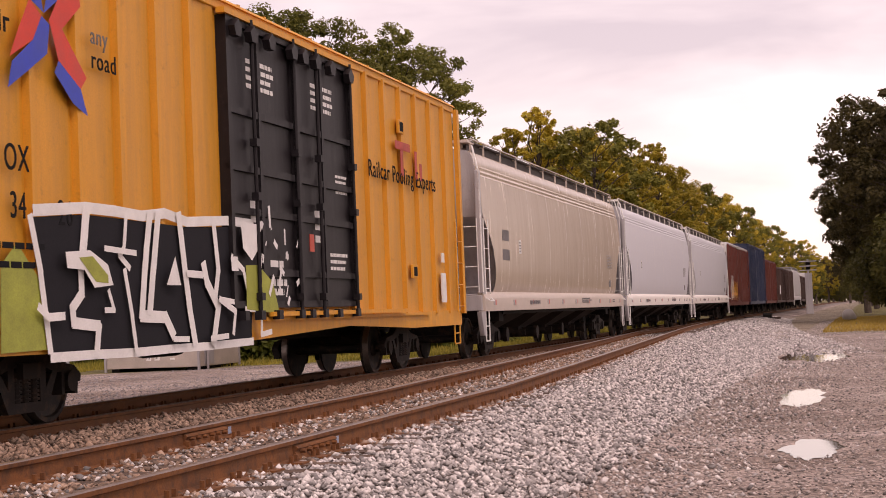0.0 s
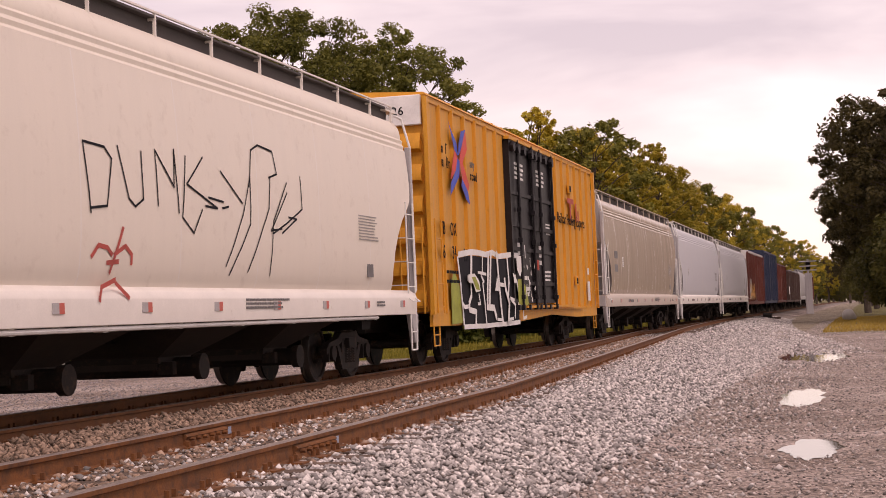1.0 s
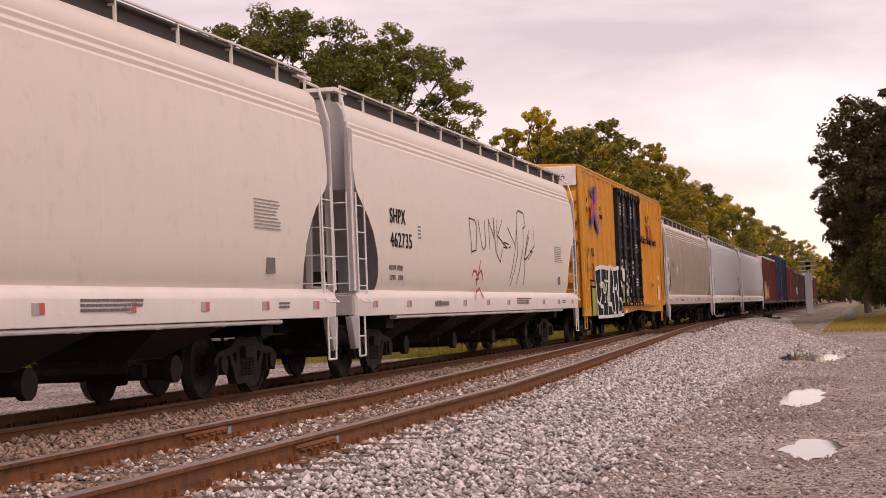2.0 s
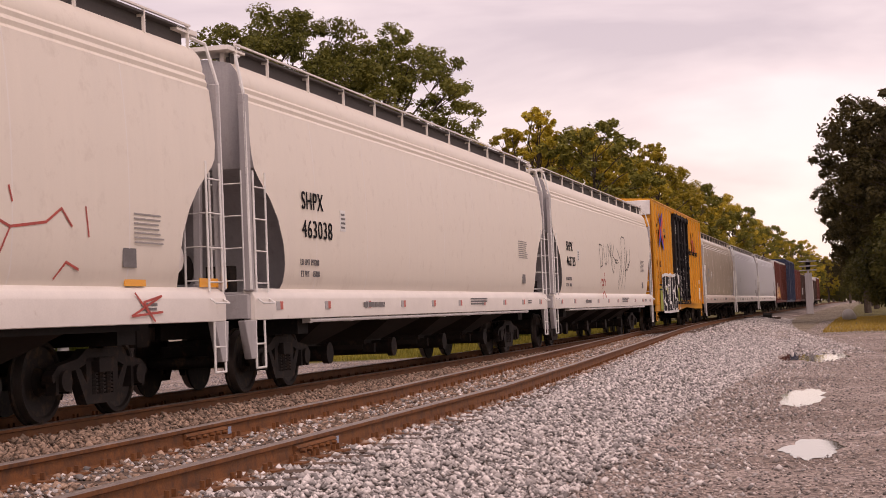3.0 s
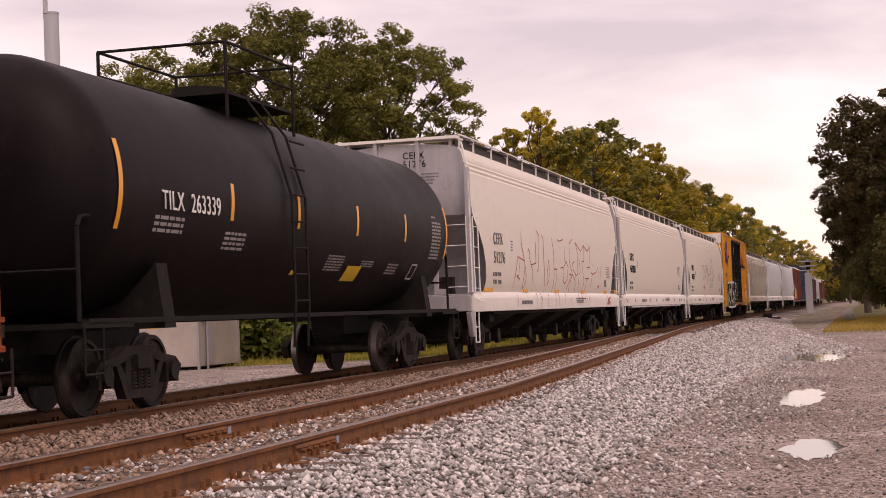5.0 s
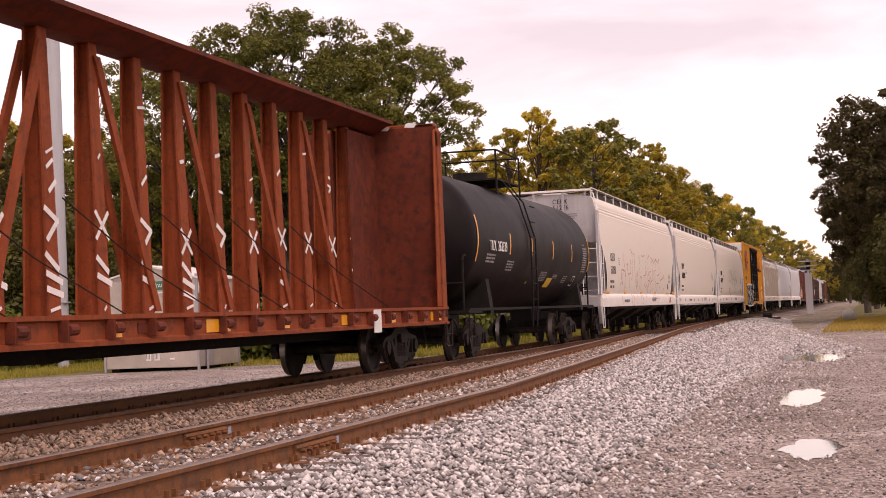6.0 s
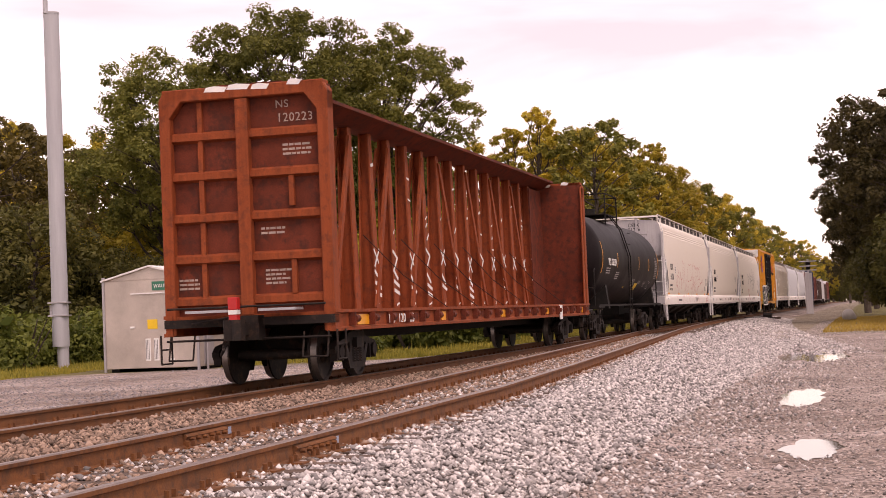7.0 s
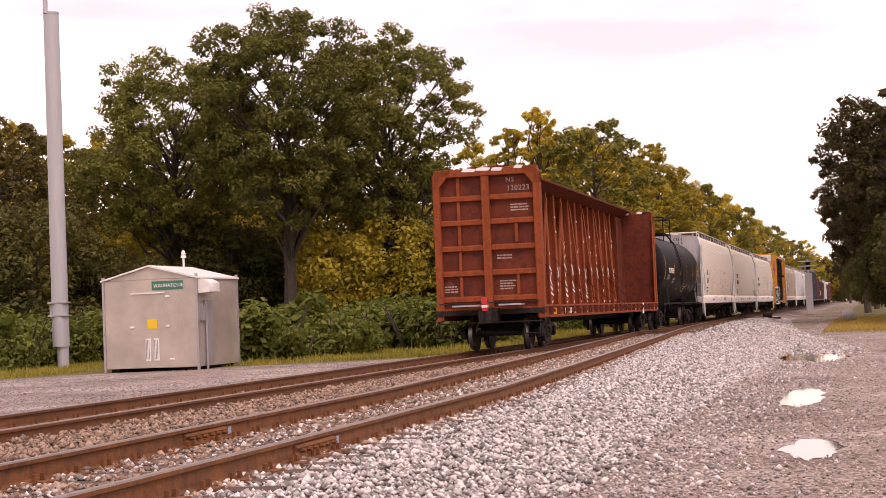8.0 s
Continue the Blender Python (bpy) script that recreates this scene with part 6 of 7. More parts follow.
    box(bm, xr - 0.085, xr + 0.05, -0.075, 0.075, 1.172, 1.36)
    part("marker_housing", bm, M["lens_red"], eot, "red marker housing", bevel=0.01)
    bm = bmesh.new()
    box(bm, -half + 2, half - 2, -0.3, 0.3, 0.62, 1.02)
    for k in range(12):
        x = -half + 2 + k * (2 * half - 4) / 11
        box(bm, x - 0.05, x + 0.05, -hw + 0.1, hw - 0.1, 0.86, 1.02)
    rod(bm, (-1.0, 0.75, 0.78), (0.2, 0.75, 0.78), 0.22, 12)
    part("underframe", bm, M["under"], car)
    for ex in (-1, 1):
        truck(car, ex * (half - 2.1), True)
        coupler(car, ex * half, ex)
    keyed(car, (s0 + s1) / 2, half - 2.1)


centerbeam()

# ---- equipment beside the line ----


def hut():
    corner = Vector((-7.3, 46.7, -0.36))
    turn = heading(30)
    w, ln, hgt, gable = 3.0, 3.1, 2.72, 0.38
    m = pose(corner.x, corner.y, corner.z, 0, 0, turn)
    hutt = thing("equipment_hut", "brushed aluminium signal equipment hut with a low gable roof", "equipment hut", m)
    # local: x along the line, y to the woods; the near corner is the origin
    bm = bmesh.new()
    box(bm, 0, ln, 0, w, 0.10, hgt)
    prism(bm, [(0, hgt), (w, hgt), (w / 2, hgt + gable)], 0.002, ln - 0.002, "yz")
    part("wall", bm, M["metal"], hutt, "brushed aluminium sheet walls", bevel=0.01)
    bm = bmesh.new()
    for a, b in (((-0.06, hgt - 0.02), (w / 2, hgt + gable)), ((w + 0.06, hgt - 0.02), (w / 2, hgt + gable))):
        prism(bm, [a, b, (b[0], b[1] + 0.05), (a[0], a[1] + 0.05)], -0.08, ln + 0.08, "yz")
    part("roof", bm, M["white_roof"], hutt, "pale sheet-metal gable roof")
    for x in (0.0, ln):
        for y in (0.0, w):
            bm = bmesh.new()
            box(bm, x - 0.035, x + 0.035, y - 0.035, y + 0.035, 0.0, hgt + 0.12)
            part("corner_post", bm, M["metal_dark"], hutt)
    bm = bmesh.new()
    box(bm, 0.1, ln - 0.1, 0.15, 0.4, 0.0, 0.1)
    box(bm, 0.1, ln - 0.1, w - 0.4, w - 0.15, 0.0, 0.1)
    part("skid", bm, M["under"], hutt, "dark base skids")
    # end wall seen from the road: sign, vent line, notices, handles
    bm = bmesh.new()
    box(bm, -0.02, -0.005, 0.42, 1.42, hgt - 0.32, hgt - 0.06)
    sg = part("sign", bm, M["sign_green"], hutt, "green nameplate with white lettering")
    lettering("WAUHATCHIE", sg, 0, 0, 0, 0.155, M["lamp_white"], m=pose(-0.026, 1.36, hgt - 0.245, 90, 0, -90), squeeze=0.86)
    bm = bmesh.new()
    box(bm, -0.05, 0.0, 1.0, 2.1, hgt - 0.42, hgt - 0.38)
    part("drip_rail", bm, M["white_roof"], hutt)
    bm = bmesh.new()
    box(bm, -0.012, 0.0, 1.28, 1.60, 1.26, 1.54)
    part("notice", bm, M["label_yellow"], hutt, "yellow warning notice")
    bm = bmesh.new()
    for y in (1.25, 1.52):
        box(bm, -0.012, 0.0, y, y + 0.16, 0.32, 0.98)
    nt = part("notice", bm, M["lamp_white"], hutt, "white ventilation louvre panels")
    bm = bmesh.new()
    for y in (1.27, 1.54):
        for k in range(3):
            box(bm, -0.016, -0.012, y + 0.02 + k * 0.045, y + 0.035 + k * 0.045, 0.36, 0.94)
    part("slot", bm, M["ink_soft"], nt)
    for y, z in ((0.95, 2.2), (2.1, 1.32), (0.95, 1.33), (0.85, 0.35)):
        bm = bmesh.new()
        box(bm, -0.05, 0.0, y - 0.09, y + 0.05, z - 0.03, z + 0.03)
        part("latch", bm, M["lamp_white"], hutt, bevel=0.01)
    # track-side wall: door, hood, cabinet
    bm = bmesh.new()
    box(bm, 0.4, 1.1, -0.02, 0.0, 0.15, 2.05)
    part("door", bm, M["metal_dark"], hutt, "grey metal door")
    bm = bmesh.new()
    prism(bm, [(0.0, 2.25), (-0.42, 2.28), (-0.42, 2.56), (-0.2, 2.68), (0.0, 2.68)], 0.05, 0.75, "yz")
    part("vent_hood", bm, M["white_roof"], hutt, "boxy vent hood", bevel=0.012)
    bm = bmesh.new()
    rod(bm, (0.52, -0.06, 0.0), (0.52, -0.06, 2.05), 0.04, 8)
    box(bm, 0.2, 0.42, -0.1, 0.0, 1.45, 1.95)
    part("conduit", bm, M["metal_dark"], hutt)
    bm = bmesh.new()
    rod(bm, (0.5, 0.6, hgt), (0.5, 0.6, hgt + 0.62), 0.035, 8)
    rod(bm, (0.5, 0.6, hgt + 0.62), (0.5, 0.6, hgt + 0.72), 0.09, 10, 0.05)
    rod(bm, (0.5, 0.6, hgt + 0.72), (0.5, 0.6, hgt + 0.84), 0.08, 10, 0.03)
    part("antenna", bm, M["lamp_white"], hutt, "small white antenna on the roof")


hut()


def pole():
    D = 55.0
    p = Vector((-0.2415 * D, D, -0.40))
    ob = thing("steel_pole", "tall grey galvanised steel pole with a slim mast", "pole", pose(*p))
    bm = bmesh.new()
    rod(bm, (0, 0, 0), (0, 0, 0.85), 0.2, 24)
    part("base", bm, M["galv"], ob)
    bm = bmesh.new()
    rod(bm, (-0.06, 0, 0.8), (-0.06, 0, 12.4), 0.29, 28, 0.26)
    rod(bm, (-0.06, 0, 12.4), (-0.06, 0, 12.46), 0.28, 24)
    part("shaft", bm, M["galv"], ob, "thick grey shaft")
    bm = bmesh.new()
    rod(bm, (-0.24, -0.05, 12.3), (-0.24, -0.05, 16.5), 0.085, 14)
    part("mast", bm, M["galv"], ob, "slim upper mast")
    bm = bmesh.new()
    box(bm, -0.4, -0.3, -0.1, 0.1, 1.9, 2.25)
    for z in (1.85, 2.3):
        box(bm, -0.42, 0.26, -0.3, 0.3, z, z + 0.05)
    part("bracket", bm, M["metal_dark"], ob, "clamped bracket")
    bm = bmesh.new()
    box(bm, -0.45, 0.45, -0.45, 0.45, -0.15, 0.06)
    part("footing", bm, M["concrete"], ob, "concrete footing")


pole()


def signal_mast():
    ob = thing("signal_mast", "grey signal mast and cabinet beside the far curve", "railway signal", pose(34.6, 150.9, GROUND + 0.12, 0, 0, 78))
    bm = bmesh.new()
    box(bm, -0.35, 0.35, -0.33, 0.33, 0, 3.9)
    part("cabinet", bm, M["grey_end"], ob, "grey metal cabinet", bevel=0.02)
    bm = bmesh.new()
    rod(bm, (0, 0, 3.9), (0, 0, 5.2), 0.09, 10)
    for z in (4.15, 4.55, 5.0):
        rod(bm, (0, -0.8, z), (0, 0.8, z), 0.05, 8)
    part("mast", bm, M["galv"], ob)
    bm = bmesh.new()
    for z in (4.2, 4.65):
        box(bm, -0.12, 0.1, -0.2, 0.2, z, z + 0.28)
    part("signal_head", bm, M["under"], ob, "dark signal heads", bevel=0.03)


signal_mast()


def switch_machine():
    ob = thing("switch_machine", "low dark switch machine beside the turnout", "switch machine", on_track(104, 2.5, ground_z(104, 2.5)))
    bm = bmesh.new()
    prism(bm, [(-0.7, 0), (0.7, 0), (0.7, 0.22), (0.5, 0.36), (-0.5, 0.36), (-0.7, 0.22)], -0.3, 0.3)
    part("housing", bm, M["under"], ob, "dark metal housing", bevel=0.02)
    bm = bmesh.new()
    rod(bm, (0.2, 0.2, 0.1), (0.2, 1.9, 0.1), 0.03, 8)
    part("throw_rod", bm, M["truck"], ob)
    bm = bmesh.new()
    box(bm, -0.12, 0.12, -0.9, 2.4, -0.1, 0.04)
    box(bm, 0.42, 0.66, -0.9, 2.4, -0.1, 0.04)
    part("head_block", bm, M["tie"], ob, "dark timber head blocks")


switch_machine()


def boulder():
    bm = bmesh.new()
    bmesh.ops.create_icosphere(bm, subdivisions=3, radius=0.55)
    for v in bm.verts:
        k = 1 + 0.28 * noise.noise(v.co * 1.7)
        v.co = Vector((v.co.x * k, v.co.y * k * 0.85, v.co.z * k * 0.85 + 0.35))
    me = finish(bm, "boulder", M["concrete"], sharp=60)
    ob = new("boulder", me)
    ob.matrix_basis = pose(27.0, 106.4, GROUND - 0.05, 0, 0, 75)
    tagged(ob, "grey boulder at the edge of the grass", "boulder")


boulder()

# ---- trees ----


def leaf_cloud(name, centres, radii, count, size, seed, material, squash=0.75, droop=0.0, sub=0):
    """Leaf sprays: small bent quads thickest near the skin of each clump."""
    rng = np.random.default_rng(seed)
    centres, radii = np.array(centres, float), np.array(radii, float)
    w = radii ** 2
    idx = rng.choice(len(centres), count, p=w / w.sum())
    d = rng.normal(size=(count, 3))
    d /= np.linalg.norm(d, axis=1)[:, None]
    if sub:
        # twigs: each clump carries small tufts on its skin, the leaves gather round those
        t = rng.normal(size=(len(centres), sub, 3)) + np.array([0, 0, 0.35])
        t /= np.linalg.norm(t, axis=2)[:, :, None]
        tuft = centres[:, None] + t * (radii[:, None] * rng.uniform(0.55, 1.0, (len(centres), sub)))[:, :, None] * np.array([1, 1, squash])
        pick = rng.integers(0, sub, count)
        centres, radii, idx = tuft.reshape(-1, 3), np.repeat(radii, sub) * rng.uniform(0.24, 0.42, len(radii) * sub), idx * sub + pick
    r = radii[idx] * rng.uniform(0.25, 1.0, count) ** 0.55 * (1 + rng.normal(0, 0.08, count))
    p = centres[idx] + d * r[:, None] * np.array([1, 1, squash])
    p[:, 2] -= droop * rng.random(count)
    u = rng.normal(size=(count, 3))
    u /= np.linalg.norm(u, axis=1)[:, None]
    nrm = d * 0.6 + np.array([0, 0, 0.7]) + rng.normal(0, 0.55, (count, 3))
    nrm /= np.linalg.norm(nrm, axis=1)[:, None]
    u -= nrm * (u * nrm).sum(1)[:, None]
    u /= np.linalg.norm(u, axis=1)[:, None] + 1e-9
    v = np.cross(nrm, u)
    s = size * np.exp(rng.normal(0, 0.3, count))[:, None]
    quad = np.stack([p - u * s, p + v * s * 0.55 + nrm * s * 0.15, p + u * s, p - v * s * 0.55 + nrm * s * 0.15], 1)
    me = bpy.data.meshes.new(name)
    me.vertices.add(count * 4)
    me.vertices.foreach_set("co", quad.reshape(-1))
    me.loops.add(count * 4)
    me.loops.foreach_set("vertex_index", np.arange(count * 4, dtype=np.int32))
    me.polygons.add(count)
    me.polygons.foreach_set("loop_start", np.arange(0, count * 4, 4, dtype=np.int32))
    me.polygons.foreach_set("loop_total", np.full(count, 4, np.int32))
    me.update(calc_edges=True)
    me.materials.append(material)
    return me


def make_tree(name, hgt, rad, leaves, size, seed, material, label, low=0.25, clumps=26, spread=1.0, cl=(0.2, 0.34), pointed=False, sub=0):
    rng = random.Random(seed)
    ob = thing(name, label, "tree", group="trees along the line")
    bm = bmesh.new()
    pts = [Vector((0, 0, -0.3))]
    n = 7
    for k in range(1, n + 1):
        pts.append(Vector((rng.uniform(-0.1, 0.1) * k * 0.4, rng.uniform(-0.1, 0.1) * k * 0.4, hgt * 0.82 * k / n)))
    r0 = 0.022 * hgt
    for k in range(n):
        rod(bm, pts[k], pts[k + 1], r0 * (1 - k / n) + 0.03, 8, r0 * (1 - (k + 1) / n) + 0.03, caps=False)
    cs, rs = [], []
    zc, hz = hgt * (low + 1.0) / 2, hgt * (1.0 - low) / 2
    for i in range(clumps):
        v = -0.97 + 1.94 * (i + 0.5) / clumps
        u = (v + 1) / 2
        a = i * 2.39996 + rng.uniform(-0.4, 0.4)
        k = rng.uniform(0.5, 0.86) * spread
        flat = math.sqrt(max(0.0, 1 - v * v))
        if pointed:
            flat *= 1.15 - 0.75 * u
        elif v > 0:
            flat = flat ** 0.75
        cr = rad * rng.uniform(*cl)
        c = Vector((rad * k * flat * cos(a), rad * k * flat * sin(a), zc + v * (hz - 0.7 * cr) + rng.uniform(-0.3, 0.2)))
        cs.append(c)
        rs.append(cr * (0.7 if pointed and u > 0.6 else 1.0))
        # limb to the clump
        t = max(0.3, min(0.95, u * 0.7 + 0.2))
        k = min(n - 1, int(t * n))
        b = pts[k].lerp(pts[k + 1], t * n - k)
        mid = b.lerp(c, 0.5) + Vector((rng.uniform(-0.16, 0.16), rng.uniform(-0.16, 0.16), rng.uniform(-0.05, 0.16))) * (c - b).length
        rl = r0 * 0.27 * (1 - 0.6 * u) + 0.015
        rod(bm, b, mid, rl, 6, rl * 0.7, caps=False)
        rod(bm, mid, c, rl * 0.7, 6, rl * 0.2, caps=False)
        for q in range(3):
            e = c + Vector((rng.uniform(-1, 1), rng.uniform(-1, 1), rng.uniform(-0.3, 0.9))) * rs[-1] * 0.8
            rod(bm, mid.lerp(c, 0.6), e, rl * 0.35, 5, 0.012, caps=False)
    part("trunk", bm, M["bark"], ob, "dark forking trunk and limbs")
    me = leaf_cloud("crown", cs, rs, leaves, size, seed, material, sub=sub)
    part("crown", me, None, ob)
    return ob


def tree_at(px, D, scale=1.0):
    X = (px - 784.0) / 2807.0 * D
    return pose(X, D, -0.35, 0, 0, random.uniform(0, 360))


def plant():
    # three broad oaks behind the hut
    for k, (x, D, hgt, rad, lv) in enumerate(((312, 79, 14.9, 5.3, 62000), (512, 75, 16.4, 5.2, 66000), (698, 80, 16.0, 4.5, 50000))):
        ob = make_tree("oak_tree", hgt, rad, lv, 0.085, 30 + k, M["leaf_oak"], "broad dark green oak with gaps in its crown", low=0.32, clumps=58, cl=(0.22, 0.35), sub=9)
        ob.matrix_basis = tree_at(x, D)
    protos = {}
    specs = {
        "yellow": ("maple_tree", 13.8, 4.1, 22000, 0.11, M["leaf_yellow"], "green tree turning autumn yellow", 0.12, 34),
        "pointed": ("poplar_tree", 14.7, 3.2, 15000, 0.11, M["leaf_yellow"], "loose pointed tree with yellowing leaves", 0.15, 40),
        "brown": ("brown_tree", 13.0, 4.6, 10500, 0.14, M["leaf_brown"], "dull brownish green broadleaf tree", 0.1, 34),
        "green": ("broadleaf_tree", 13.2, 3.9, 15000, 0.12, M["leaf_green"], "dark green broadleaf tree", 0.1, 32),
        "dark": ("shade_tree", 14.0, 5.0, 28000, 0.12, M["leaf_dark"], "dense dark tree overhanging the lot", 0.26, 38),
        "low": ("understory_tree", 7.0, 3.4, 9000, 0.12, M["leaf_yellow"], "small understory tree with yellow-green leaves", 0.05, 30),
        # leaves coloured darker to stand for the shade under the crowns
        "lowdark": ("understory_tree", 7.5, 3.8, 12000, 0.12, M["leaf_shade"], "small understory tree with woodland shade in its leaf colour", 0.04, 30),
    }
    spots = [
        ("brown", -45, 78), ("brown", 40, 84), ("brown", 105, 92), ("pointed", 20, 96), ("yellow", 150, 100),
        ("low", 120, 82), ("low", 420, 86), ("low", 585, 84), ("low", 330, 88), ("low", 690, 88), ("low", 765, 92), ("low", 820, 96),
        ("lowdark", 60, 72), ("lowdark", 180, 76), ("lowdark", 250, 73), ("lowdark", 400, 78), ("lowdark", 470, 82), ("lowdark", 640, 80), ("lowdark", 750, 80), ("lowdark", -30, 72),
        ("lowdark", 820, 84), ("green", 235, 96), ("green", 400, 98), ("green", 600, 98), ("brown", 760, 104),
        ("yellow", 850, 112), ("pointed", 905, 101), ("pointed", 955, 102), ("low", 880, 100), ("low", 940, 104), ("yellow", 1000, 112), ("yellow", 1050, 114), ("pointed", 1082, 118), ("yellow", 1100, 122),
        ("green", 1060, 100), ("yellow", 1150, 128), ("pointed", 1172, 130), ("yellow", 1195, 142), ("green", 1222, 150), ("yellow", 1245, 168), ("yellow", 1270, 184), ("green", 1290, 182),
        ("yellow", 1310, 205), ("green", 1345, 220), ("yellow", 1335, 240), ("yellow", 1370, 260), ("green", 1395, 300), ("yellow", 1415, 340), ("green", 1440, 390), ("yellow", 1462, 440), ("green", 1490, 480),
        ("yellow", 1120, 150), ("yellow", 1020, 135), ("green", 960, 130), ("green", 1210, 190), ("yellow", 1160, 170),
        ("brown", 300, 108), ("green", 500, 112), ("brown", 690, 110), ("low", 575, 84, 1.25), ("low", 320, 86, 1.25), ("low", 690, 86, 1.15), ("low", 440, 88, 1.35), ("low", 770, 86, 1.1), ("low", 590, 77, 0.85), ("low", 700, 78, 0.95), ("low", 775, 79, 0.9), ("low", 350, 78, 0.7), ("low", 240, 90, 1.2),
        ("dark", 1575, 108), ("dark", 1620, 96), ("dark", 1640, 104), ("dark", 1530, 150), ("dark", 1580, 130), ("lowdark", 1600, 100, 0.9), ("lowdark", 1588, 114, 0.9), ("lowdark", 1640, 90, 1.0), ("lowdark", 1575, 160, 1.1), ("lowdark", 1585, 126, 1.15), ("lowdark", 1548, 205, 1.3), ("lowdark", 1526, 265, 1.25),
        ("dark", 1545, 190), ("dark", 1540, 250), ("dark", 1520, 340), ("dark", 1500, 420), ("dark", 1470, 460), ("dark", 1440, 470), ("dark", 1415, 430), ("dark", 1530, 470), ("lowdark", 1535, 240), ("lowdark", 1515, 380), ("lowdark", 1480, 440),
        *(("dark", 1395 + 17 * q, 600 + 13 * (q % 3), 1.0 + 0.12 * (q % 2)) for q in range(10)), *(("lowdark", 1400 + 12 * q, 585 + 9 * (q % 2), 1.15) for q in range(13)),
    ]
    rng = random.Random(21)
    for k, (kind, x, D, *given) in enumerate(spots):
        if kind not in protos:
            nm, hgt, rad, lv, sz, m, lab, low, cl = specs[kind]
            ob = make_tree(nm, hgt, rad, lv, sz, 60 + len(protos), m, lab, low=low, clumps=cl, pointed=kind == "pointed", cl=(0.22, 0.36), sub=0 if kind.startswith("low") else 7)
            protos[kind] = ob
            ob.matrix_basis = tree_at(x, D)
        else:
            X = (x - 784.0) / 2807.0 * D
            size = rng.uniform(0.92, 1.07) if not kind.startswith("low") else rng.uniform(0.55, 0.95)
            size = given[0] if given else size
            copy_thing(protos[kind], pose(X, D, -0.4, rng.uniform(-2, 2), rng.uniform(-2, 2), rng.uniform(0, 360)) @ Matrix.Scale(size, 4))


plant()


def shrubs():
    rng = random.Random(14)
    protos = []
    for k in range(3):
        ob = thing("shrub", "leafy green roadside shrub", "shrub", group="shrubs along the wood's edge")
        bm = bmesh.new()
        for q in range(5):
            rod(bm, (0, 0, -0.1), (rng.uniform(-0.6, 0.6), rng.uniform(-0.6, 0.6), rng.uniform(0.7, 1.2)), 0.03, 5, 0.01)
        part("stem", bm, M["bark"], ob)
        cs = [(rng.uniform(-0.9, 0.9), rng.uniform(-0.7, 0.7), rng.uniform(0.25, 1.1)) for _ in range(9)]
        part("foliage", leaf_cloud("foliage", cs, [rng.uniform(0.35, 0.6) for _ in cs], 1800, 0.075, 90 + k, M["leaf_bush"]), None, ob)
        protos.append(ob)
    first = [True] * 3
    for i in range(105):
        k = i % 3
        if i < 45:
            s, l = 30 + i * 0.75 + rng.uniform(-1, 1), -rng.uniform(19.5, 22.5)
            if s > 52:
                l = -rng.uniform(9.5, 13)
        elif i >= 75:
            s = rng.uniform(36, 54)
            l = -9.4 - rng.uniform(0, 4.5) + (s - 34) * 0.16
        elif i < 60:
            s, l = rng.uniform(55, 100), -rng.uniform(7.5, 10)
        else:
            s, l = rng.uniform(26, 50), -rng.uniform(19.5, 24)
        p = at_track(s, l)
        m = pose(p.x, p.y, ground_z(s, l) - 0.05, 0, 0, rng.uniform(0, 360))
        if first[k]:
            protos[k].matrix_basis = m
            first[k] = False
        else:
            copy_thing(protos[k], m @ Matrix.Scale(rng.uniform(0.9, 1.9), 4))


shrubs()


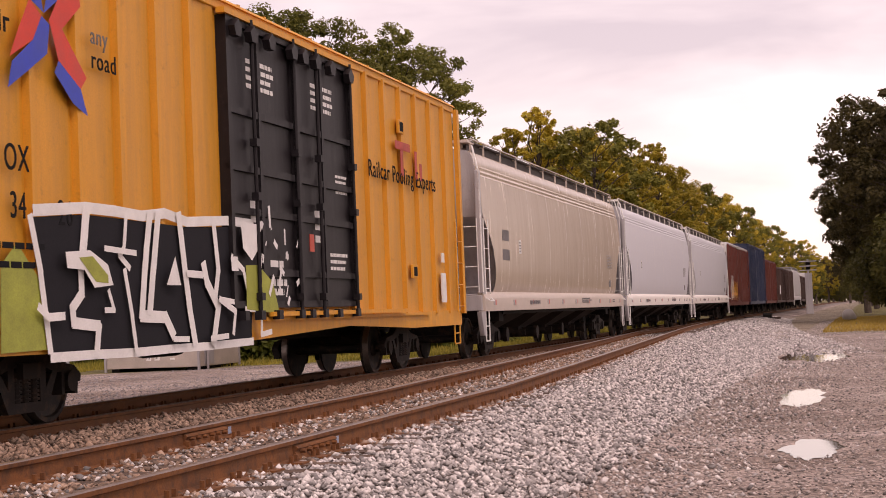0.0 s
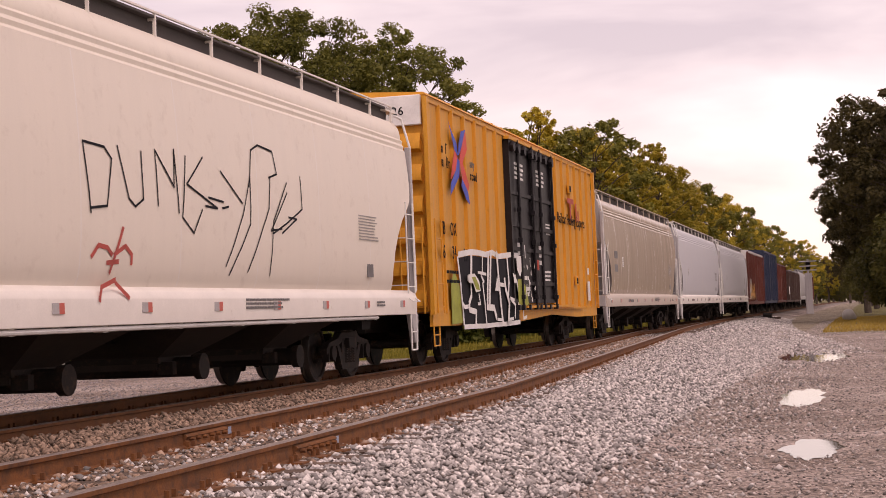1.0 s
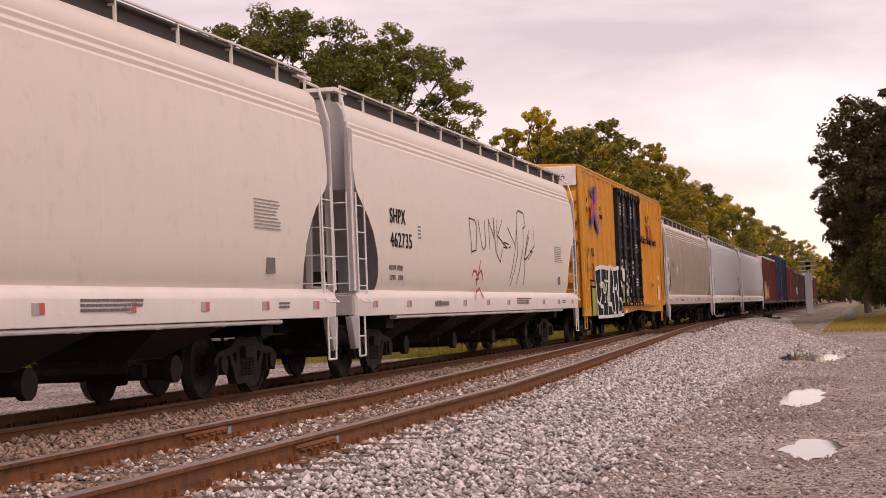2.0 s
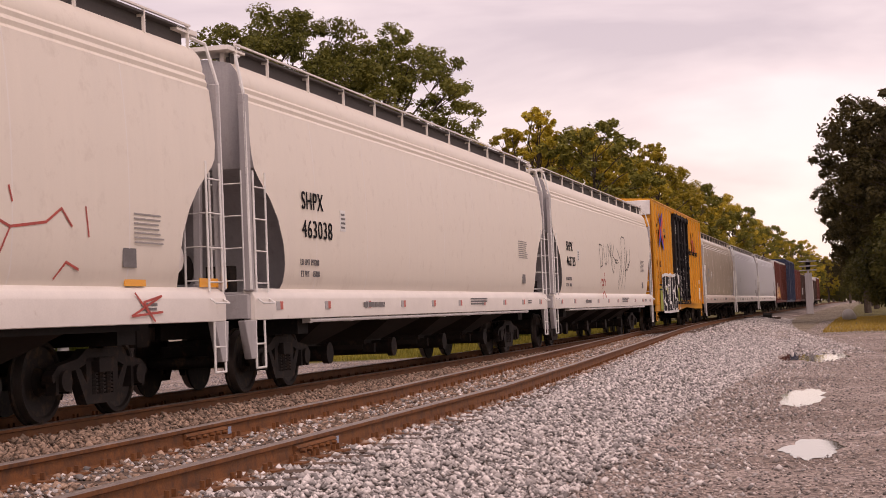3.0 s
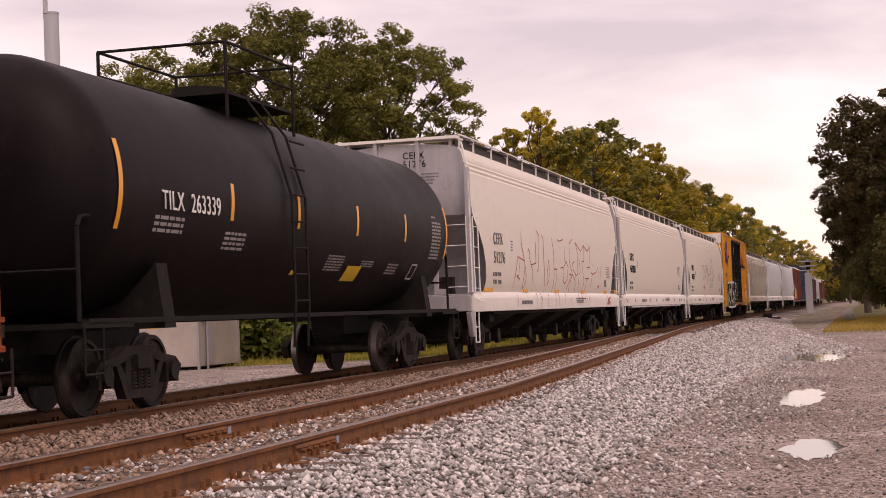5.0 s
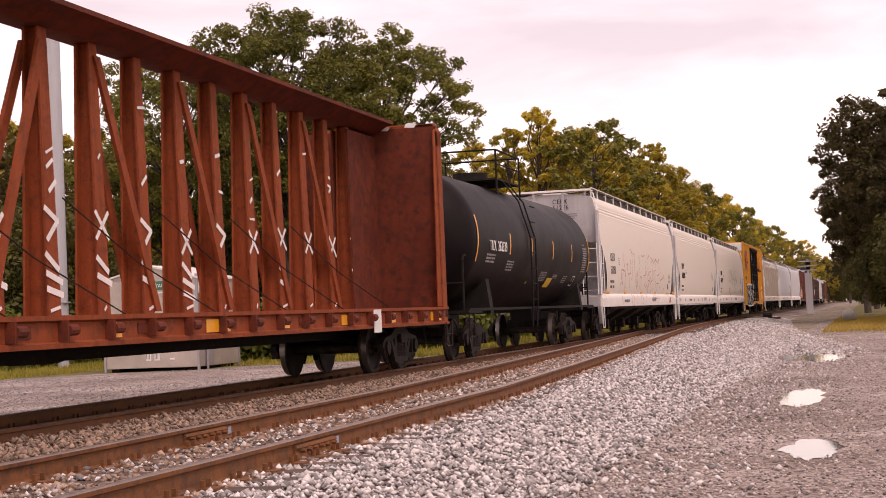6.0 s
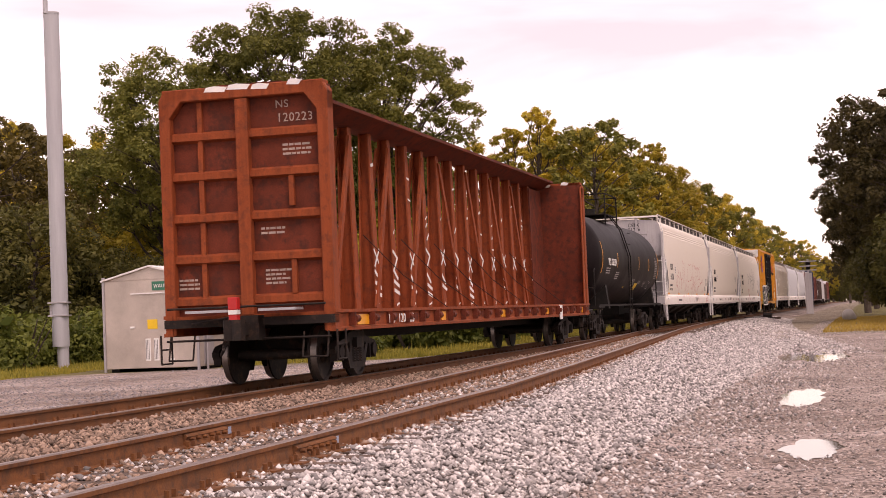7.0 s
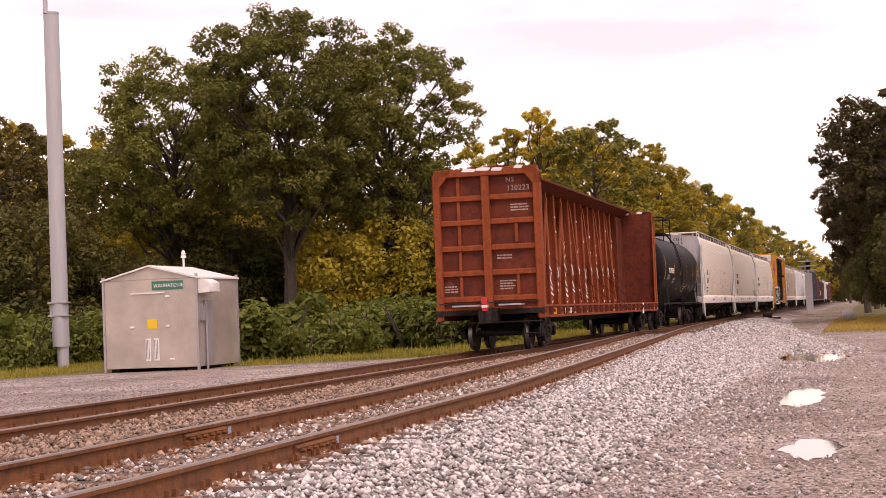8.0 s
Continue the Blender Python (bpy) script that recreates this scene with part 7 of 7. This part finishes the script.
def grass(name, label, spots, count, hgt, seed, material):
    rng = np.random.default_rng(seed)
    pts = np.array([spots(rng) for _ in range(count)])
    a = rng.uniform(0, 2 * pi, count)
    lean = rng.normal(0, 0.35, (count, 2)) * hgt
    w = 0.018 + 0.02 * rng.random(count)
    hh = hgt * np.exp(rng.normal(0, 0.35, count))
    dx, dy = np.cos(a) * w, np.sin(a) * w
    z0 = np.zeros(count)
    tri = np.stack([pts + np.stack([dx, dy, z0], 1), pts - np.stack([dx, dy, z0], 1), pts + np.stack([lean[:, 0], lean[:, 1], hh], 1)], 1)
    me = bpy.data.meshes.new(name)
    me.vertices.add(count * 3)
    me.vertices.foreach_set("co", tri.reshape(-1))
    me.loops.add(count * 3)
    me.loops.foreach_set("vertex_index", np.arange(count * 3, dtype=np.int32))
    me.polygons.add(count)
    me.polygons.foreach_set("loop_start", np.arange(0, count * 3, 3, dtype=np.int32))
    me.polygons.foreach_set("loop_total", np.full(count, 3, np.int32))
    me.update(calc_edges=True)
    me.materials.append(material)
    tagged(new(name, me), label, "grass", kind="stuff")


def spot_left(rng):
    if rng.random() < 0.6:
        s = rng.uniform(29, 110)
        l = -rng.uniform(2.9, 11)
        while s < 32.5 + (l + 8) * 0.7:
            s += 3
    else:
        s, l = rng.uniform(24, 60), -rng.uniform(14.5, 19)
    return np.array(track_point(s, l, ground_z(s, l)))


def spot_right(rng):
    s, l = rng.uniform(58, 110), rng.uniform(7.4, 15)
    return np.array(track_point(s, l, ground_z(s, l)))


grass("grass", "rough yellow-green grass along the wood's edge", spot_left, 46000, 0.12, 3, M["grass"])
grass("grass", "patchy yellow grass beside the lot", spot_right, 16000, 0.08, 4, M["grass_dry"])

# ---- ties last ----
lay_ties()


def motions():
    rows_t = [k * 0.5 for k in range(17)]
    for car, s, half in KEYED_CARS:
        walk(car, [(t, car_pose(s + SPEED * t, half)) for t in rows_t])
    for w, d in KEYED_WHEELS:
        walk(w, [(k / FPS, pose(d, 0, WHEEL_R, 0, math.degrees(SPEED * k / FPS / WHEEL_R) % 360.0, 0)) for k in range(241)])


motions()
